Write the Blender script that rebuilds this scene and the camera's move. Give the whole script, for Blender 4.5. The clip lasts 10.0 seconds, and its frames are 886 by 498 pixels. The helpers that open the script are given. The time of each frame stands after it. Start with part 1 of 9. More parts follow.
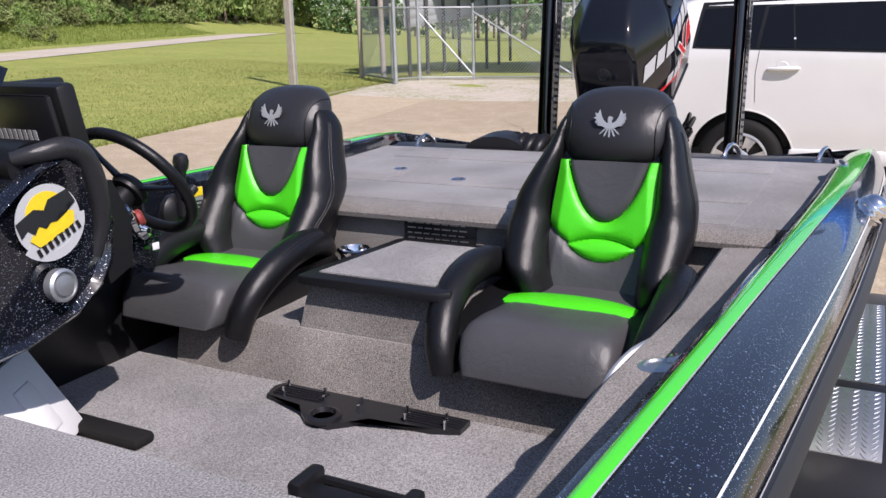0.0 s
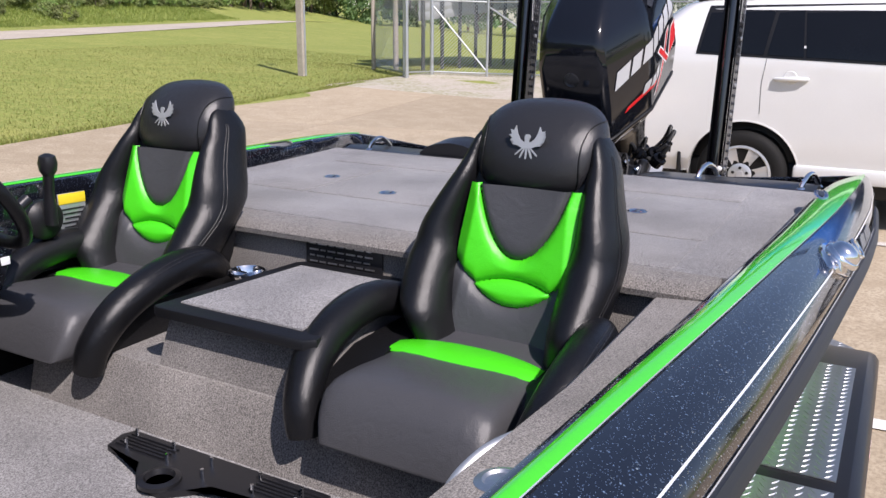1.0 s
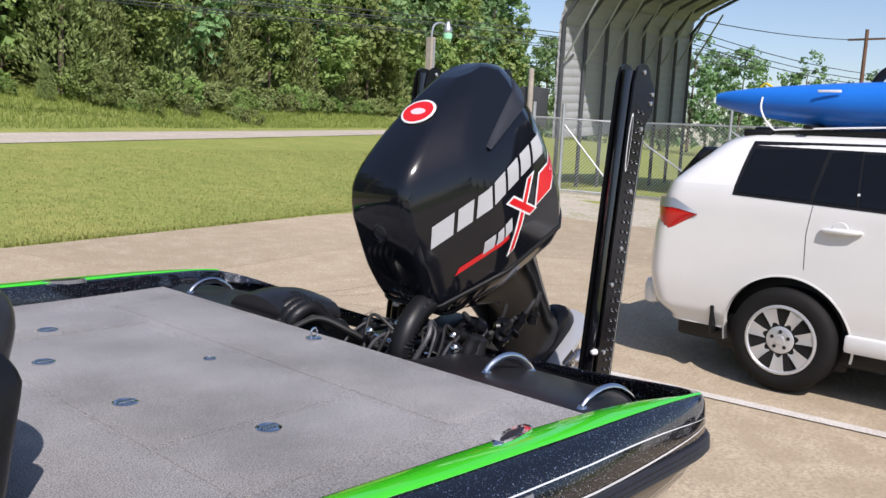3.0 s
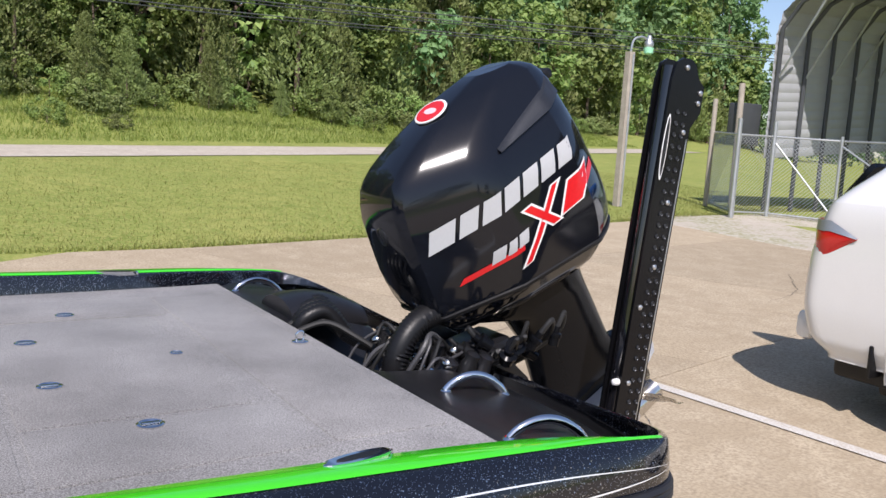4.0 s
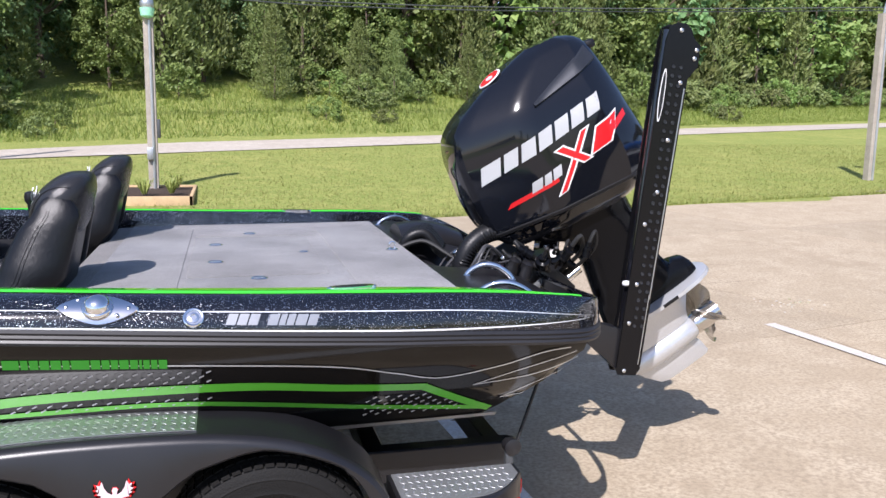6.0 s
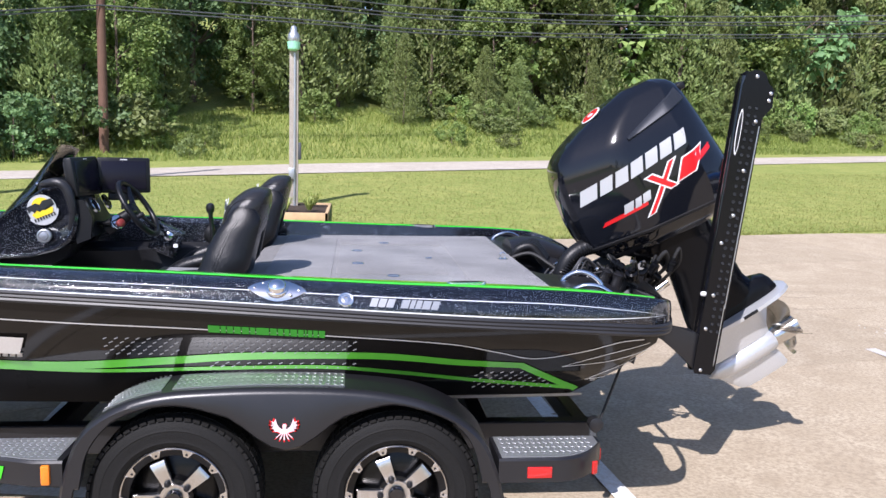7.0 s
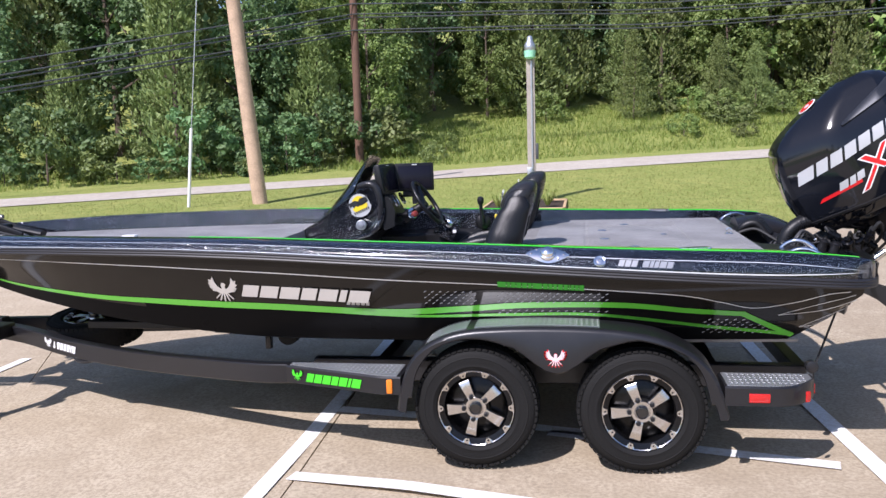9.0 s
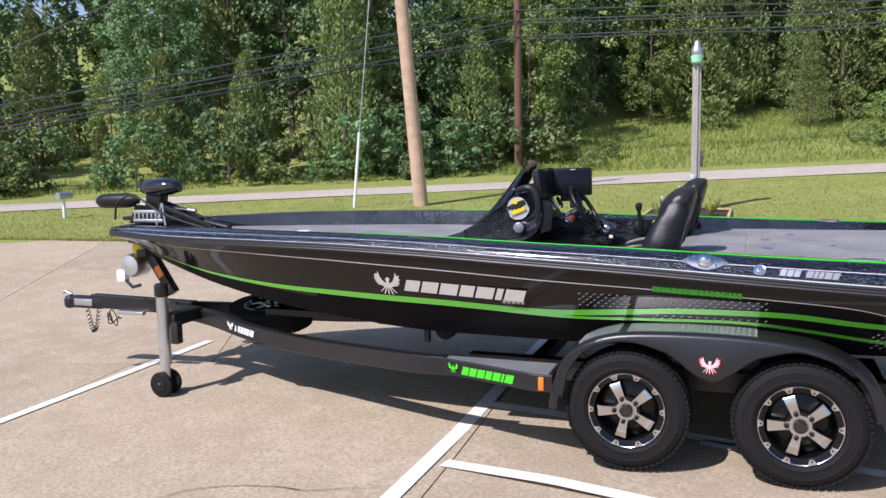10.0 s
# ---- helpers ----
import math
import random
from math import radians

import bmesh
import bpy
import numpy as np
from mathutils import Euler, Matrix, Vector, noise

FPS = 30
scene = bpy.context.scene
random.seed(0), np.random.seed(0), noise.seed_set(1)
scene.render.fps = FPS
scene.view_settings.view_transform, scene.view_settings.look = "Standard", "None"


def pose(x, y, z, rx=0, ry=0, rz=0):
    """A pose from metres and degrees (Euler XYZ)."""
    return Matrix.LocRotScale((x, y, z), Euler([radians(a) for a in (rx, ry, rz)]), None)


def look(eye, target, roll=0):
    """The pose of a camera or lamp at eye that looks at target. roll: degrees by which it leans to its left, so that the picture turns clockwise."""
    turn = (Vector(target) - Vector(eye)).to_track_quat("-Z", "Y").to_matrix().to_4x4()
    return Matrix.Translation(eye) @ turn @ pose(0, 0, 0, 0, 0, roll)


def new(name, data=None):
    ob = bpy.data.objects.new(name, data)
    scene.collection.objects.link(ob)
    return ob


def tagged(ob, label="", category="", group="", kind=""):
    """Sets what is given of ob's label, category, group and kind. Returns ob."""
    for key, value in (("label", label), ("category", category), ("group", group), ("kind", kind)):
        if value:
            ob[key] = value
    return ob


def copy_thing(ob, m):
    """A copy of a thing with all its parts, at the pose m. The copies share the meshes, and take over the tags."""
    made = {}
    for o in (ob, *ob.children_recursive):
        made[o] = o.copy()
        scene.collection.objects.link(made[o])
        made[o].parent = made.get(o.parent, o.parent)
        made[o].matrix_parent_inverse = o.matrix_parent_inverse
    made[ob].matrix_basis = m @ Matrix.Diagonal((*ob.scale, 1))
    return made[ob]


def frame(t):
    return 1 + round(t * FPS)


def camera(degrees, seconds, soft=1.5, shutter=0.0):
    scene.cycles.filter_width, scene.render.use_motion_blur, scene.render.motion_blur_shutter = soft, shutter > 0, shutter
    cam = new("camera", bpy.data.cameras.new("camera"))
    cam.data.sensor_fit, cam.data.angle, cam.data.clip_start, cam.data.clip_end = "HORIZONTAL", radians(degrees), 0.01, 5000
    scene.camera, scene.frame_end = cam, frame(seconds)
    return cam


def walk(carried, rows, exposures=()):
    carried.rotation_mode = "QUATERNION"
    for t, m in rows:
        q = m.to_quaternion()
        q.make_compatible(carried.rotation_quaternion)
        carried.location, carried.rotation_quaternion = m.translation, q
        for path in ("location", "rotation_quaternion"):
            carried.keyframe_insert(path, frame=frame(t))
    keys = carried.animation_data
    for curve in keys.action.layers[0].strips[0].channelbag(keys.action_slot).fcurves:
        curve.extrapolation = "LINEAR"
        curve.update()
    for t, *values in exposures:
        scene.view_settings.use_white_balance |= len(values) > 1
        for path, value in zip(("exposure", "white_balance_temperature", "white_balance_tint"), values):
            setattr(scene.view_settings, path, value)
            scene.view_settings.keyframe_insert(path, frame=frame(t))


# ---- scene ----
cam = camera(56.3, 10.0)
PATH = [
    (0, (-3.087, -1.13, 1.659), (-1.369, -0.237, 1.155), -1.6),
    (0.5, (-2.903, -1.127, 1.653), (-1.179, -0.259, 1.13), -1.1),
    (1, (-2.585, -1.242, 1.661), (-0.891, -0.313, 1.144), 0.6),
    (1.5, (-2.261, -1.381, 1.684), (-0.616, -0.353, 1.195), 1.8),
    (2, (-1.898, -1.537, 1.703), (-0.287, -0.443, 1.249), 2.8),
    (2.5, (-1.529, -1.801, 1.766), (0.052, -0.631, 1.404), 3.2),
    (2.7, (-1.383, -1.928, 1.808), (0.17, -0.708, 1.49), 3.0),
    (3.8, (-0.58, -2.347, 1.797), (0.616, -0.764, 1.543), 3.4),
    (4, (-0.464, -2.432, 1.787), (0.625, -0.774, 1.526), 3.5),
    (4.5, (-0.176, -2.683, 1.748), (0.644, -0.882, 1.459), 4.5),
    (5, (-0.102, -2.975, 1.7), (0.613, -1.136, 1.372), 4.2),
    (5.2, (-0.116, -3.117, 1.685), (0.573, -1.271, 1.343), 3.3),
    (6.3, (-0.098, -3.863, 1.715), (0.315, -1.929, 1.419), 0.9),
    (6.5, (-0.096, -4.002, 1.724), (0.261, -2.055, 1.436), 1.1),
    (7, (-0.182, -4.355, 1.737), (0.032, -2.384, 1.473), 1.6),
    (7.5, (-0.185, -4.662, 1.755), (-0.152, -2.68, 1.486), 1.5),
    (8, (-0.145, -4.965, 1.756), (-0.243, -2.987, 1.478), -0.4),
    (8.5, (-0.217, -5.24, 1.751), (-0.402, -3.267, 1.482), -1.8),
    (9, (-0.288, -5.431, 1.756), (-0.624, -3.477, 1.49), -1.7),
    (9.5, (-0.282, -5.52, 1.758), (-0.799, -3.605, 1.506), -1.5),
    (10, (-0.254, -5.59, 1.751), (-0.951, -3.732, 1.507), -1.1),
]
walk(cam, [(t, look(e, g, r)) for t, e, g, r in PATH], [(0.0, 0.22, 6400, 22), (1.5, 0.27, 6350, 20), (2.5, 0.10, 6350, 18), (4.5, 0.25, 6320, 18), (6.5, 0.53, 5990, 20), (8.0, 0.54, 5940, 21), (9.0, 0.37, 5950, 22), (10.0, 0.18, 6030, 22)])

# ---- world and light ----
SUN_EL, SUN_AZ = 48.0, 210.0        # degrees; azimuth clockwise from +y
world = bpy.data.worlds.new("world")
scene.world = world
world.use_nodes = True
wn = world.node_tree.nodes
sky = wn.new("ShaderNodeTexSky")
sky.sky_type, sky.sun_disc = "NISHITA", False
sky.sun_elevation, sky.sun_rotation = radians(SUN_EL), radians(SUN_AZ)
sky.air_density, sky.dust_density, sky.ozone_density = 1.0, 0.7, 1.5
wn["Background"].inputs["Strength"].default_value = 0.122
world.node_tree.links.new(sky.outputs[0], wn["Background"].inputs["Color"])
sun_data = bpy.data.lights.new("sun", "SUN")
sun_data.energy, sun_data.angle, sun_data.color = 5.0, radians(0.53), (1.0, 0.955, 0.88)
sun = new("sun", sun_data)
sun_from = Vector((math.sin(radians(SUN_AZ)) * math.cos(radians(SUN_EL)), math.cos(radians(SUN_AZ)) * math.cos(radians(SUN_EL)), math.sin(radians(SUN_EL))))
sun.matrix_world = look(sun_from * 60, (0, 0, 0))

# ---- materials ----


def nodes_of(name):
    m = bpy.data.materials.new(name)
    m.use_nodes = True
    t = m.node_tree
    return m, t, t.nodes, t.nodes["Principled BSDF"]


def mat(name, base, rough=0.5, metal=0.0, var=0.12, scale=3.0, bump=0.0, bscale=120.0, coat=0.0, spread=0.08, spec=0.5, island=0.0):
    """A surface with colour variation at two scales, uneven gloss and fine relief."""
    m, t, n, b = nodes_of(name)
    co = n.new("ShaderNodeTexCoord")
    big, fine = n.new("ShaderNodeTexNoise"), n.new("ShaderNodeTexNoise")
    big.inputs["Scale"].default_value, fine.inputs["Scale"].default_value = scale, bscale
    big.inputs["Detail"].default_value, fine.inputs["Detail"].default_value = 6, 4
    add = n.new("ShaderNodeMath")
    add.operation = "MULTIPLY_ADD"
    add.inputs[1].default_value = 0.55
    half = n.new("ShaderNodeMath")
    half.operation = "MULTIPLY"
    half.inputs[1].default_value = 0.45
    ramp = n.new("ShaderNodeValToRGB")
    ramp.color_ramp.elements[0].position, ramp.color_ramp.elements[1].position = 0.3, 0.7
    for e, k in zip(ramp.color_ramp.elements, (1 - var, 1 + var)):
        e.color = (*[min(1, c * k) for c in base], 1)
    L = t.links.new
    for tex in (big, fine):
        L(co.outputs["Object"], tex.inputs["Vector"])
    L(fine.outputs[0], half.inputs[0])
    L(big.outputs[0], add.inputs[0])
    L(half.outputs[0], add.inputs[2])
    L(add.outputs[0], ramp.inputs[0])
    last = ramp.outputs[0]
    if island:
        geo, info = n.new("ShaderNodeNewGeometry"), n.new("ShaderNodeObjectInfo")
        hsv = n.new("ShaderNodeHueSaturation")
        mix = n.new("ShaderNodeMath")
        mix.operation = "ADD"
        L(geo.outputs["Random Per Island"], mix.inputs[0])
        L(info.outputs["Random"], mix.inputs[1])
        rng = n.new("ShaderNodeMapRange")
        rng.inputs["From Max"].default_value = 2
        rng.inputs["To Min"].default_value, rng.inputs["To Max"].default_value = 1 - island, 1 + island
        L(mix.outputs[0], rng.inputs[0])
        L(rng.outputs[0], hsv.inputs["Value"])
        L(last, hsv.inputs["Color"])
        last = hsv.outputs[0]
    L(last, b.inputs["Base Color"])
    rr = n.new("ShaderNodeMapRange")
    rr.inputs["To Min"].default_value, rr.inputs["To Max"].default_value = max(0.01, rough - spread), min(1, rough + spread)
    L(big.outputs[0], rr.inputs[0])
    L(rr.outputs[0], b.inputs["Roughness"])
    b.inputs["Metallic"].default_value, b.inputs["Coat Weight"].default_value = metal, coat
    b.inputs["Coat Roughness"].default_value = 0.03
    b.inputs["Specular IOR Level"].default_value = spec
    if bump:
        bp = n.new("ShaderNodeBump")
        bp.inputs["Strength"].default_value, bp.inputs["Distance"].default_value = bump, 0.01
        L(fine.outputs[0], bp.inputs["Height"])
        L(bp.outputs[0], b.inputs["Normal"])
    return m


def metalflake(name, base):
    """Clear-coated black gel coat with metal flakes of two sizes, each tilted its own way."""
    m, t, n, b = nodes_of(name)
    L = t.links.new
    co, geo = n.new("ShaderNodeTexCoord"), n.new("ShaderNodeNewGeometry")
    masks, tilts = [], []
    for s, lim, share in ((165, 0.25, 0.84), (420, 0.30, 0.77)):
        v = n.new("ShaderNodeTexVoronoi")
        v.inputs["Scale"].default_value = s
        L(co.outputs["Object"], v.inputs["Vector"])
        near = n.new("ShaderNodeMath")
        near.operation, near.inputs[1].default_value = "LESS_THAN", lim
        L(v.outputs["Distance"], near.inputs[0])
        sep = n.new("ShaderNodeSeparateColor")
        L(v.outputs["Color"], sep.inputs[0])
        pick = n.new("ShaderNodeMath")
        pick.operation, pick.inputs[1].default_value = "GREATER_THAN", share
        L(sep.outputs[0], pick.inputs[0])
        both = n.new("ShaderNodeMath")
        both.operation = "MULTIPLY"
        L(near.outputs[0], both.inputs[0])
        L(pick.outputs[0], both.inputs[1])
        masks.append(both.outputs[0])
        off = n.new("ShaderNodeVectorMath")
        off.operation, off.inputs[1].default_value = "SUBTRACT", (0.86, 0.5, 0.5)
        L(v.outputs["Color"], off.inputs[0])
        tilts.append(off.outputs[0])
    mx = n.new("ShaderNodeMath")
    mx.operation = "MAXIMUM"
    L(masks[0], mx.inputs[0])
    L(masks[1], mx.inputs[1])
    vm = n.new("ShaderNodeMix")
    vm.data_type = "VECTOR"
    L(masks[0], vm.inputs[0])
    L(tilts[1], vm.inputs[4])
    L(tilts[0], vm.inputs[5])
    amt = n.new("ShaderNodeVectorMath")
    amt.operation = "SCALE"
    L(vm.outputs[1], amt.inputs[0])
    deg = n.new("ShaderNodeMath")
    deg.operation, deg.inputs[1].default_value = "MULTIPLY", 0.9
    L(mx.outputs[0], deg.inputs[0])
    L(deg.outputs[0], amt.inputs["Scale"])
    plus, unit_ = n.new("ShaderNodeVectorMath"), n.new("ShaderNodeVectorMath")
    plus.operation, unit_.operation = "ADD", "NORMALIZE"
    L(geo.outputs["Normal"], plus.inputs[0])
    L(amt.outputs[0], plus.inputs[1])
    L(plus.outputs[0], unit_.inputs[0])
    L(unit_.outputs[0], b.inputs["Normal"])
    mix = n.new("ShaderNodeMix")
    mix.data_type = "RGBA"
    mix.inputs[6].default_value, mix.inputs[7].default_value = (*base, 1), (0.80, 0.82, 0.86, 1)
    L(mx.outputs[0], mix.inputs[0])
    L(mix.outputs[2], b.inputs["Base Color"])
    L(mx.outputs[0], b.inputs["Metallic"])
    ro = n.new("ShaderNodeMapRange")
    ro.inputs["To Min"].default_value, ro.inputs["To Max"].default_value = 0.09, 0.28
    L(mx.outputs[0], ro.inputs[0])
    L(ro.outputs[0], b.inputs["Roughness"])
    b.inputs["Coat Weight"].default_value, b.inputs["Coat Roughness"].default_value = 0.5, 0.02
    return m


def carpet(name, base):
    """Short marine carpet: loop speckle, worn lanes and a rough nap."""
    m, t, n, b = nodes_of(name)
    L = t.links.new
    co = n.new("ShaderNodeTexCoord")
    vals = []
    for s, d in ((2.8, 7), (300, 4), (1500, 2)):
        x = n.new("ShaderNodeTexNoise")
        x.inputs["Scale"].default_value, x.inputs["Detail"].default_value = s, d
        L(co.outputs["Object"], x.inputs["Vector"])
        vals.append(x)
    r1, r2 = n.new("ShaderNodeValToRGB"), n.new("ShaderNodeValToRGB")
    for r, lo, hi, p0, p1 in ((r1, 0.66, 1.16, 0.32, 0.68), (r2, 0.42, 1.5, 0.36, 0.66)):
        r.color_ramp.elements[0].position, r.color_ramp.elements[1].position = p0, p1
        r.color_ramp.elements[0].color, r.color_ramp.elements[1].color = (lo, lo, lo, 1), (hi, hi, hi, 1)
    mul = n.new("ShaderNodeMix")
    mul.data_type, mul.blend_type, mul.inputs[0].default_value = "RGBA", "MULTIPLY", 1
    mul2 = n.new("ShaderNodeMix")
    mul2.data_type, mul2.blend_type, mul2.inputs[0].default_value = "RGBA", "MULTIPLY", 1
    L(vals[0].outputs[0], r1.inputs[0])
    L(vals[1].outputs[0], r2.inputs[0])
    L(r1.outputs[0], mul.inputs[6])
    L(r2.outputs[0], mul.inputs[7])
    L(mul.outputs[2], mul2.inputs[6])
    mul2.inputs[7].default_value = (*base, 1)
    L(mul2.outputs[2], b.inputs["Base Color"])
    b.inputs["Roughness"].default_value, b.inputs["Specular IOR Level"].default_value = 0.95, 0.15
    b.inputs["Sheen Weight"].default_value = 0.25
    bp = n.new("ShaderNodeBump")
    bp.inputs["Strength"].default_value, bp.inputs["Distance"].default_value = 0.7, 0.003
    L(vals[1].outputs[0], bp.inputs["Height"])
    L(bp.outputs[0], b.inputs["Normal"])
    return m


def ground_mat(name, cols, scales, bump, bscale):
    """Earth surface mixed from several colours by noise at several scales, in world space."""
    m, t, n, b = nodes_of(name)
    L = t.links.new
    geo = n.new("ShaderNodeNewGeometry")
    last = None
    for c, s in zip(cols, scales):
        if last is None:
            rgb = n.new("ShaderNodeRGB")
            rgb.outputs[0].default_value = (*c, 1)
            last = rgb.outputs[0]
            continue
        x = n.new("ShaderNodeTexNoise")
        x.inputs["Scale"].default_value, x.inputs["Detail"].default_value, x.inputs["Roughness"].default_value = s, 7, 0.65
        L(geo.outputs["Position"], x.inputs["Vector"])
        r = n.new("ShaderNodeMapRange")
        r.inputs["From Min"].default_value, r.inputs["From Max"].default_value = 0.42, 0.64
        L(x.outputs[0], r.inputs[0])
        mix = n.new("ShaderNodeMix")
        mix.data_type = "RGBA"
        L(r.outputs[0], mix.inputs[0])
        L(last, mix.inputs[6])
        mix.inputs[7].default_value = (*c, 1)
        last = mix.outputs[2]
    info = n.new("ShaderNodeObjectInfo")
    rng = n.new("ShaderNodeMapRange")
    rng.inputs["To Min"].default_value, rng.inputs["To Max"].default_value = 0.93, 1.06
    L(info.outputs["Random"], rng.inputs[0])
    hsv = n.new("ShaderNodeHueSaturation")
    L(rng.outputs[0], hsv.inputs["Value"])
    L(last, hsv.inputs["Color"])
    L(hsv.outputs[0], b.inputs["Base Color"])
    b.inputs["Roughness"].default_value, b.inputs["Specular IOR Level"].default_value = 0.9, 0.25
    x = n.new("ShaderNodeTexNoise")
    x.inputs["Scale"].default_value, x.inputs["Detail"].default_value = bscale, 6
    L(geo.outputs["Position"], x.inputs["Vector"])
    bp = n.new("ShaderNodeBump")
    bp.inputs["Strength"].default_value, bp.inputs["Distance"].default_value = bump, 0.02
    L(x.outputs[0], bp.inputs["Height"])
    L(bp.outputs[0], b.inputs["Normal"])
    return m


def leaf_mat(name, c1, c2, trans=0.35):
    """Leaves: colour varies by leaf and by tree, some light passes through."""
    m, t, n, b = nodes_of(name)
    L = t.links.new
    geo, info = n.new("ShaderNodeNewGeometry"), n.new("ShaderNodeObjectInfo")
    mix = n.new("ShaderNodeMix")
    mix.data_type = "RGBA"
    mix.inputs[6].default_value, mix.inputs[7].default_value = (*c1, 1), (*c2, 1)
    L(geo.outputs["Random Per Island"], mix.inputs[0])
    hsv = n.new("ShaderNodeHueSaturation")
    r1 = n.new("ShaderNodeMapRange")
    r1.inputs["To Min"].default_value, r1.inputs["To Max"].default_value = 0.72, 1.3
    L(info.outputs["Random"], r1.inputs[0])
    L(r1.outputs[0], hsv.inputs["Value"])
    r2 = n.new("ShaderNodeMapRange")
    r2.inputs["To Min"].default_value, r2.inputs["To Max"].default_value = 0.485, 0.515
    L(info.outputs["Random"], r2.inputs[0])
    L(r2.outputs[0], hsv.inputs["Hue"])
    L(mix.outputs[2], hsv.inputs["Color"])
    L(hsv.outputs[0], b.inputs["Base Color"])
    b.inputs["Roughness"].default_value, b.inputs["Specular IOR Level"].default_value = 0.55, 0.35
    tr = n.new("ShaderNodeBsdfTranslucent")
    L(hsv.outputs[0], tr.inputs["Color"])
    ms = n.new("ShaderNodeMixShader")
    ms.inputs[0].default_value = trans
    L(b.outputs[0], ms.inputs[1])
    L(tr.outputs[0], ms.inputs[2])
    L(ms.outputs[0], n["Material Output"].inputs["Surface"])
    return m


M_FLAKE = metalflake("black_metalflake", (0.006, 0.007, 0.011))
M_GLOSS = mat("gloss_black_gelcoat", (0.006, 0.006, 0.008), 0.06, coat=1.0, spread=0.03)
M_SIDE = mat("bronze_black_gelcoat", (0.008, 0.007, 0.006), 0.08, coat=0.1, spread=0.03, spec=0.3)
M_BOTTOM = mat("black_hull_bottom", (0.004, 0.004, 0.0045), 0.3, coat=0.0, spec=0.05)
# slight blue in the black stands for sky mirrored in the cowl
M_COWL = mat("black_engine_paint", (0.0062, 0.0072, 0.0105), 0.08, spec=0.46, coat=0.0, spread=0.03)
M_COWLGREY = mat("dark_grey_trim", (0.05, 0.053, 0.06), 0.28, metal=0.6)
M_GREEN = mat("lime_green_gelcoat", (0.045, 0.56, 0.012), 0.12, coat=0.8, var=0.05)
M_GREENV = mat("lime_green_vinyl", (0.05, 0.60, 0.008), 0.36, var=0.06, bump=0.12, bscale=420)
M_GREYV = mat("grey_vinyl", (0.058, 0.058, 0.062), 0.42, var=0.1, bump=0.16, bscale=420)
M_BLACKV = mat("black_vinyl", (0.006, 0.006, 0.0068), 0.34, var=0.2, bump=0.12, bscale=520, spread=0.1, spec=0.36)
M_HEADV = mat("black_grey_vinyl", (0.021, 0.021, 0.023), 0.29, var=0.15, bump=0.14, bscale=480, spread=0.1, spec=0.4)
M_PLASTIC = mat("black_plastic", (0.008, 0.008, 0.009), 0.42, var=0.2, bump=0.08, bscale=300, spec=0.35)
M_SATIN = mat("satin_black_paint", (0.012, 0.012, 0.014), 0.33, var=0.2, spread=0.1, bump=0.05, bscale=400)
M_BARREL = mat("black_wheel_paint", (0.004, 0.004, 0.0045), 0.24, spec=0.3, spread=0.05)
M_RUBBER = mat("tyre_rubber", (0.0095, 0.0093, 0.009), 0.72, spec=0.22, var=0.3, bump=0.25, bscale=160)
M_ANOD = mat("black_anodised_plate", (0.005, 0.005, 0.006), 0.22, var=0.15, spread=0.06, spec=0.25)
M_RUB = mat("black_rub_rail", (0.013, 0.013, 0.015), 0.45, var=0.2)
def creased(m, scale, depth):
    """Adds soft creases of stretched hide to a surface."""
    t = m.node_tree
    b = next(k for k in t.nodes if k.type == "BSDF_PRINCIPLED")
    co, x, f = t.nodes.new("ShaderNodeTexCoord"), t.nodes.new("ShaderNodeTexNoise"), t.nodes.new("ShaderNodeBump")
    x.inputs["Scale"].default_value, x.inputs["Detail"].default_value, x.inputs["Distortion"].default_value = scale, 5, 1.2
    f.inputs["Strength"].default_value, f.inputs["Distance"].default_value = 0.55, depth
    t.links.new(co.outputs["Object"], x.inputs["Vector"])
    t.links.new(x.outputs[0], f.inputs["Height"])
    if b.inputs["Normal"].links:
        t.links.new(b.inputs["Normal"].links[0].from_socket, f.inputs["Normal"])
    t.links.new(f.outputs[0], b.inputs["Normal"])


creased(M_BLACKV, 30, 0.0022)
creased(M_HEADV, 26, 0.0018)
creased(M_GREYV, 22, 0.003)
creased(M_GREENV, 18, 0.003)
M_CHROME = mat("chrome", (0.78, 0.79, 0.8), 0.07, metal=1.0, var=0.04, spread=0.04)
M_STEEL = mat("stainless_steel", (0.62, 0.6, 0.57), 0.17, metal=1.0, var=0.1)
M_ALU = mat("brushed_aluminium", (0.60, 0.61, 0.62), 0.42, metal=1.0, var=0.12, bump=0.05, bscale=250)
M_LEG = mat("black_leg_paint", (0.0045, 0.0048, 0.006), 0.16, spec=0.14, spread=0.08)
M_SILVER = mat("silver_paint", (0.60, 0.61, 0.62), 0.3, metal=0.55, var=0.08)
M_MIRROR = mat("machined_wheel_face", (0.62, 0.60, 0.58), 0.24, metal=1.0, var=0.08)
M_WHITE = mat("white_decal", (0.78, 0.78, 0.78), 0.35, var=0.05)
M_DECALGREY = mat("silver_grey_decal", (0.44, 0.45, 0.46), 0.33, var=0.05)
M_BADGE = mat("satin_silver_badge", (0.55, 0.56, 0.58), 0.38, metal=0.5, var=0.06)
M_RED = mat("red_decal", (0.62, 0.015, 0.018), 0.25, var=0.1)
M_PINK = mat("pale_pink_decal", (0.75, 0.55, 0.58), 0.35, var=0.05)
M_YELLOW = mat("yellow_decal", (0.75, 0.55, 0.02), 0.4, var=0.08)
